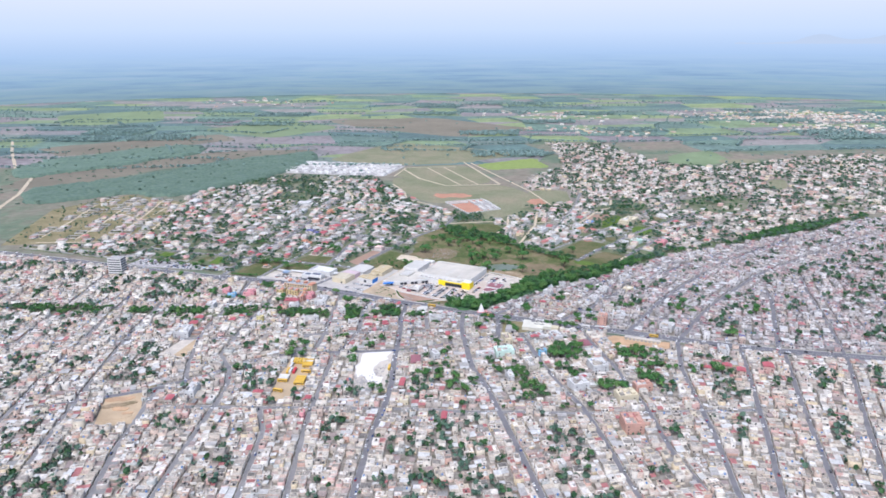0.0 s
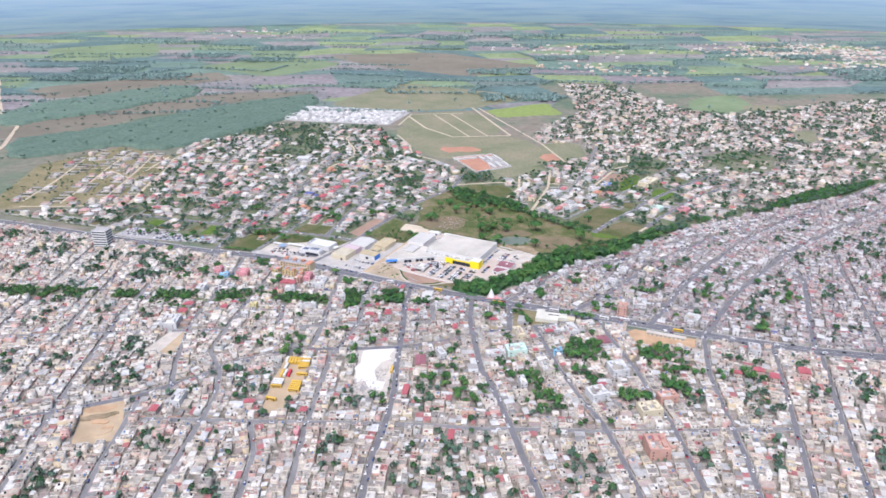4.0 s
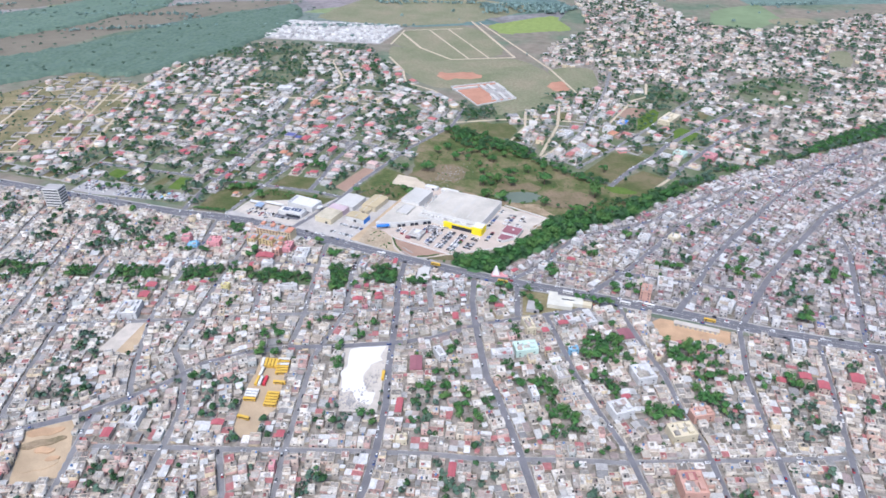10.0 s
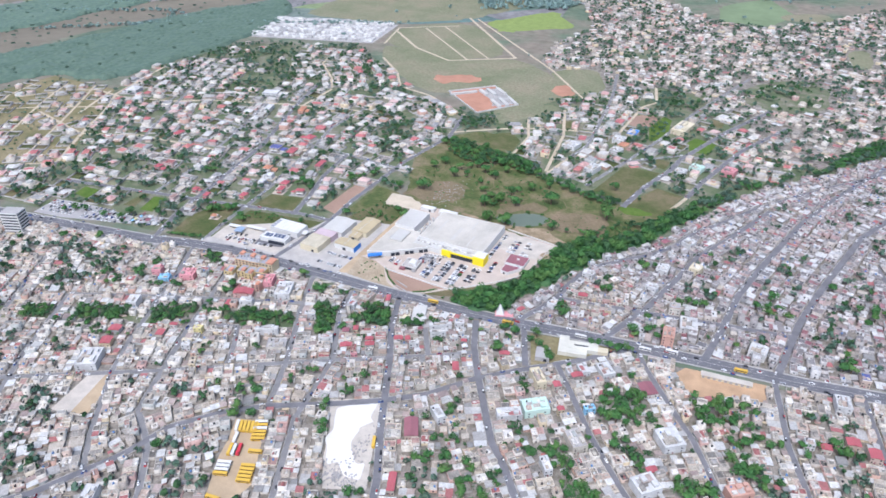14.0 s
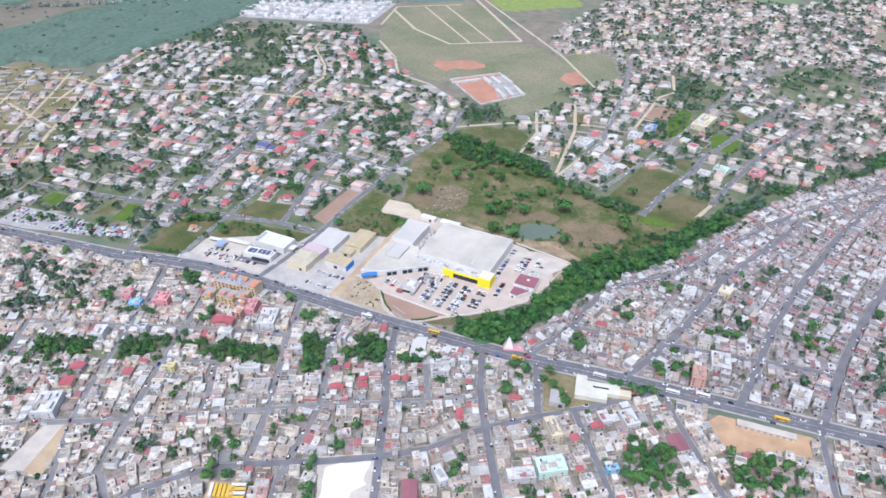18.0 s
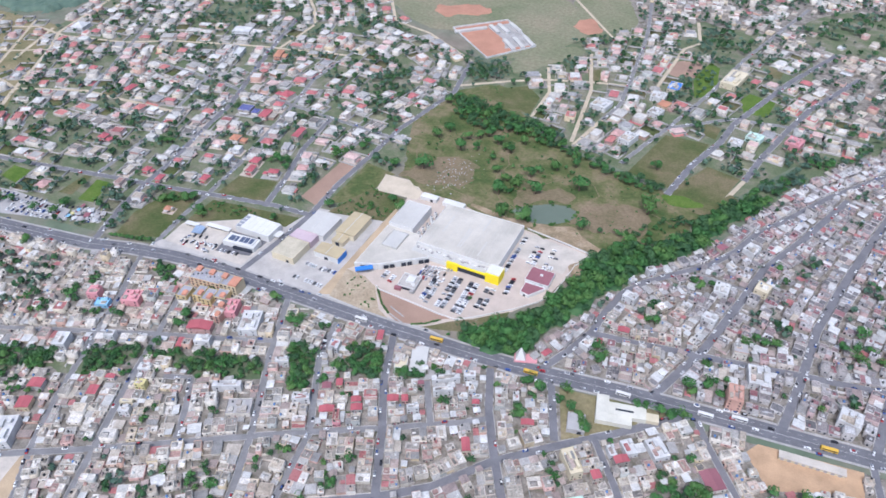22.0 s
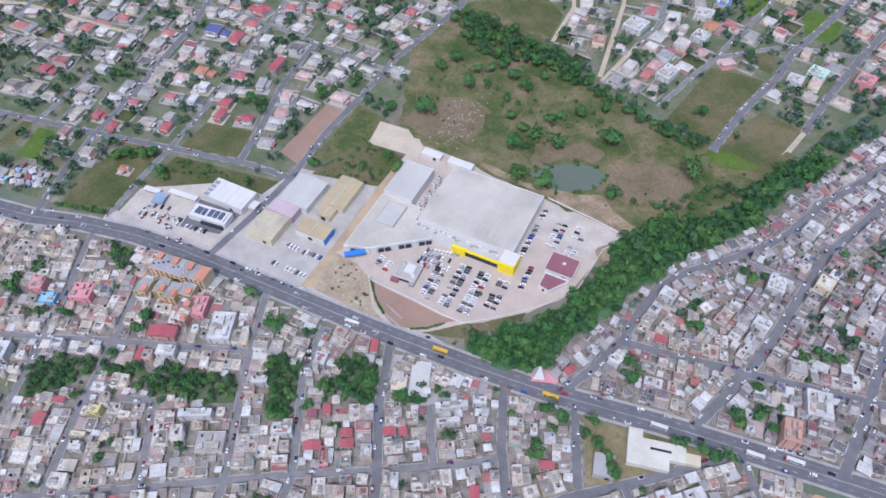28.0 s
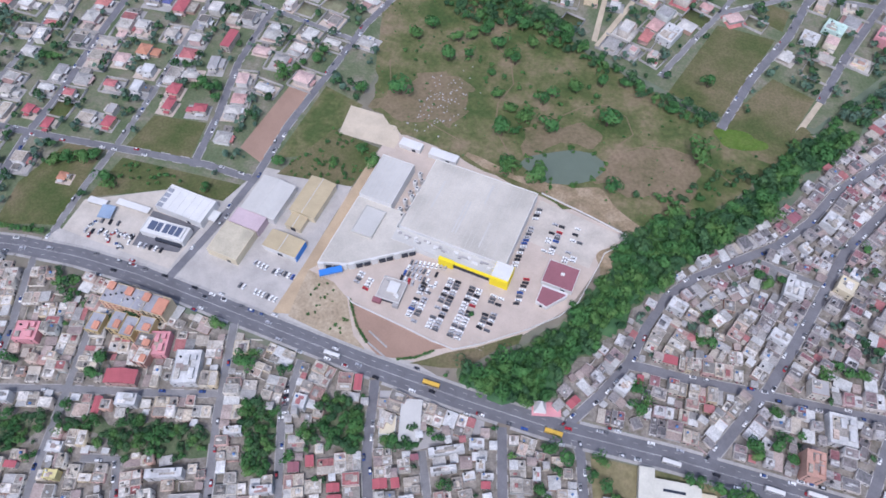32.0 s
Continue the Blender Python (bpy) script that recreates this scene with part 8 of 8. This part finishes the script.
for x0, y0, n, dx, dy, deg in ((-566, 826, 9, 3.1, -.2, 90), (-566, 806, 11, 3.1, 0, 90), (-545, 826, 5, 3, 0, 90), (-690, 800, 8, 5, 1.2, 100), (-655, 804, 7, 4.2, .6, 100), (-690, 810, 5, 6, 1.4, 100),
                                (-498, 757, 9, 1.4, -2.4, 30), (-506, 752, 8, 1.3, -2.3, 30), (-516, 726, 0, 2, 1, 30), (-880, 765, 16, 5.2, 1.6, 105), (-860, 782, 14, 5.4, 1.7, 105)):
    for k in range(n):
        if r_c.random() < .85:
            car(x0 + dx * k, y0 + dy * k, deg + r_c.normal(0, 3), .3)
# traffic on the avenue, and cars left along the streets
BUSY = ("street_a", "street_i", "hill_a", "hill_b", "hill_d", "hill_e")
p, u, n = along(ROADS["avenue"][2])
cut = np.concatenate([[0], np.cumsum(n)])
for s in np.arange(520, cut[-1] - 250, 21.0):
    s += r_c.uniform(-9, 9)
    leg = min(int(np.searchsorted(cut, s, side="right")) - 1, len(n) - 1)
    off = r_c.choice([-6, -2.2, 2.2, 6])
    q = p[leg] + u[leg] * (s - cut[leg]) + np.array((-u[leg][1], u[leg][0])) * off
    car(q[0], q[1], math.degrees(math.atan2(u[leg][1], u[leg][0])), .36, "traffic on the avenue")
# the many cars left along all the streets, in the avenue's yard and round the market
r_k = np.random.default_rng(88)
kerb_cars = []
for name, (half, kind, line) in ROADS.items():
    if kind == "track" or name == "avenue":
        continue
    p, u, n = along(line)
    for a, w, ln in zip(p[:-1], u, n):
        for s in np.arange(3, ln - 3, 8.5):
            q = a + w * s + np.array((-w[1], w[0])) * (half - 1.1) * r_k.choice([-1, 1])
            if r_k.random() < (.62 if name in BUSY else .3) and 350 < q[1] < 1500 and -1000 < q[0] < 120:
                kerb_cars.append((q[0], q[1], math.atan2(w[1], w[0])))
for i in range(22):
    for j in range(5):
        x, y = -945 + i * 6.0 - j * 2, 752 + i * .9 + j * 7.4
        if r_k.random() < .8 and inside(x, y, LOTS["car_yard"]):
            kerb_cars.append((x, y, radians(100) + r_k.normal(0, .1)))
for x, y in r_k.uniform((-825, 774), (-784, 800), (60, 2)):
    if inside(x, y, LOTS["market"]):
        kerb_cars.append((x, y, r_k.uniform(0, 3)))
for x, y in r_k.uniform((-702, 796), (-656, 812), (14, 2)):
    kerb_cars.append((x, y, r_k.uniform(0, 3)))
for _ in range(90):
    s = r_k.uniform(200, 2100)
    p, u, n = along(ROADS["avenue"][2])
    cut = np.concatenate([[0], np.cumsum(n)])
    leg = min(int(np.searchsorted(cut, s, side="right")) - 1, len(n) - 1)
    q = p[leg] + u[leg] * (s - cut[leg]) + np.array((-u[leg][1], u[leg][0])) * r_k.choice([-8.6, -5.8, 2.3, 5.6, 8.6])
    kerb_cars.append((q[0], q[1], math.atan2(u[leg][1], u[leg][0])))
c_ = np.array(kerb_cars)
one = np.ones(len(c_))
joined("street_cars", [lay(box_unit(0), np.stack([c_[:, 0], c_[:, 1], one * .55, one * 4.2, one * 1.75, one * .75, c_[:, 2]], 1)), lay(box_unit(1), np.stack([c_[:, 0], c_[:, 1], one * 1.3, one * 2.5, one * 1.55, one * .5, c_[:, 2]], 1)),
                       lay(box_unit(0), np.stack([c_[:, 0], c_[:, 1], one * 1.8, one * 1.9, one * 1.3, one * .06, c_[:, 2]], 1))],
       [M_CAR, M_GLASS], "pale and dark cars left along the far streets", "cars")
for x, y, kind in ((-413, 793.5, 0), (-332, 795, 0), (-262, 806, 1), (-203, 814, 1), (-180, 821, 1), (-120, 822, 0), (-480, 786, 1)):
    copy_thing((BUS_Y, BUS_W)[kind], pose(x, y, .37, 0, 0, 5))["group"] = "traffic on the avenue"
for k in range(6):
    copy_thing(BUS_W if k == 0 else BUS_Y, pose(-478.5 + k * 3.0, 572 + k * 1.0, .35, 0, 0, 118))["group"] = "buses in the yard"
for k in range(6):
    copy_thing(BUS_W if k in (0, 2) else BUS_Y, pose(-463 + k * 1.7, 584 - k * 3.2, .35, 0, 0, 26))["group"] = "buses in the yard"
for x, y, deg, kind in ((-471, 561, 112, 1), (-467, 550, 112, 0), (-464, 551, 112, 1), (-448, 557, 20, 0), (-448, 509, 8, 0)):
    copy_thing((BUS_Y, BUS_W)[kind], pose(x, y, .35, 0, 0, deg))["group"] = "buses in the yard"
for k in range(4):
    copy_thing(BUS_W if k < 3 else BUS_Y, pose(-462 + k * 1.4, 538 - k * 3.2, .35, 0, 0, 20))["group"] = "buses in the yard"
for k in range(5):
    copy_thing(BUS_Y, pose(-443.5 + k * 1.4, 543.5 - k * 3.2, .35, 0, 0, 20))["group"] = "buses in the yard"
copy_thing(BUS_R, pose(-460.5, 553, .35, 0, 0, 112))["group"] = "buses in the yard"
copy_thing(BUS_Y, pose(-370, 606, .35, 0, 0, 114))["group"] = "buses in the yard"

# foot tracks over the field
for ln_ in ([(-363, 1016), (-352, 1030), (-339, 1039), (-322, 1044), (-305, 1043), (-285, 1036), (-268, 1027)], [(-424, 970), (-436, 990), (-455, 1010), (-462, 1035), (-458, 1060), (-470, 1085), (-492, 1100)],
            [(-470, 985), (-500, 992), (-530, 1000), (-552, 1020), (-565, 1045)], [(-412, 1040), (-398, 1058), (-380, 1068), (-362, 1062), (-352, 1046), (-360, 1030)]):
    v, f = ribbon(ln_, 0.6, .235)
    tagged(new("footpath", mesh_of("footpath", v, f, [M_RAW])), "trodden pale foot track across the field", "path", kind="structure")
# shrubs on the bank, hedges, rubble
r_s = np.random.default_rng(41)
shrubs = [(x, y, r_s.uniform(.7, 1.5), .7) for x, y in r_s.uniform((-518, 800), (-480, 834), (30, 2)) if inside(x, y, DIRT_P)]
for (x0, y0), (x1, y1) in (((-488, 826), (-475, 811)), ((-475, 811), (-464, 803)), ((-440, 800.5), (-430, 806)), ((-430, 806), (-421, 815))):
    for s in np.linspace(0, 1, 11):
        shrubs.append((x0 + (x1 - x0) * s, y0 + (y1 - y0) * s, r_s.uniform(.9, 1.5), .8))
shrubs += scatter(LOTS["grass"], 60, 1.0, 2.6, 51) + scatter([(-709, 832), (-700, 862), (-660, 872), (-640, 866), (-690, 845)], 24, 1.2, 2.6, 52) + scatter([(-764, 845), (-728, 862), (-724, 852), (-760, 835)], 26, 1.2, 2.8, 53)
wood("shrubs", shrubs, FAR_CROWNS, [M_LEAF, M_LEAF2], "dark clipped shrubs and hedges on the bank", "shrubs")
reeds = [(x, y, r_s.uniform(1.2, 2.4), 1.0) for x, y in np.array(pond)[r_s.integers(0, len(pond), 40)] + r_s.normal(0, 2.0, (40, 2))]
wood("reeds", reeds, FAR_CROWNS, [M_LEAF2], "green reeds round the pond", "reeds")
rub = [(x, y, .1, r_s.uniform(.4, 1.5), r_s.uniform(.4, 1.5), r_s.uniform(.2, .6), r_s.uniform(0, 3)) for x, y in r_s.normal((-506, 1018), (10, 20), (110, 2))]
rub += [(x, y, .1, r_s.uniform(.6, 1.6), r_s.uniform(.6, 1.6), r_s.uniform(.3, 1.2), r_s.uniform(0, 3)) for x, y in np.concatenate([r_s.normal((-383, 566), (9, 5), (110, 2)), r_s.normal((-368, 564), (7, 4), (60, 2)), r_s.normal((-377, 594), (3, 9), (50, 2))])]
joined("rubble", [lay(box_unit(0), rub)], [M_GREY], "heaps of pale rubble and stones", "rubble")

# the patterns that were copied are put away
for pattern in (*TREES, *CARS, BUS_Y, BUS_W, BUS_R):
    for ob in (*pattern.children_recursive, pattern):
        bpy.data.objects.remove(ob)
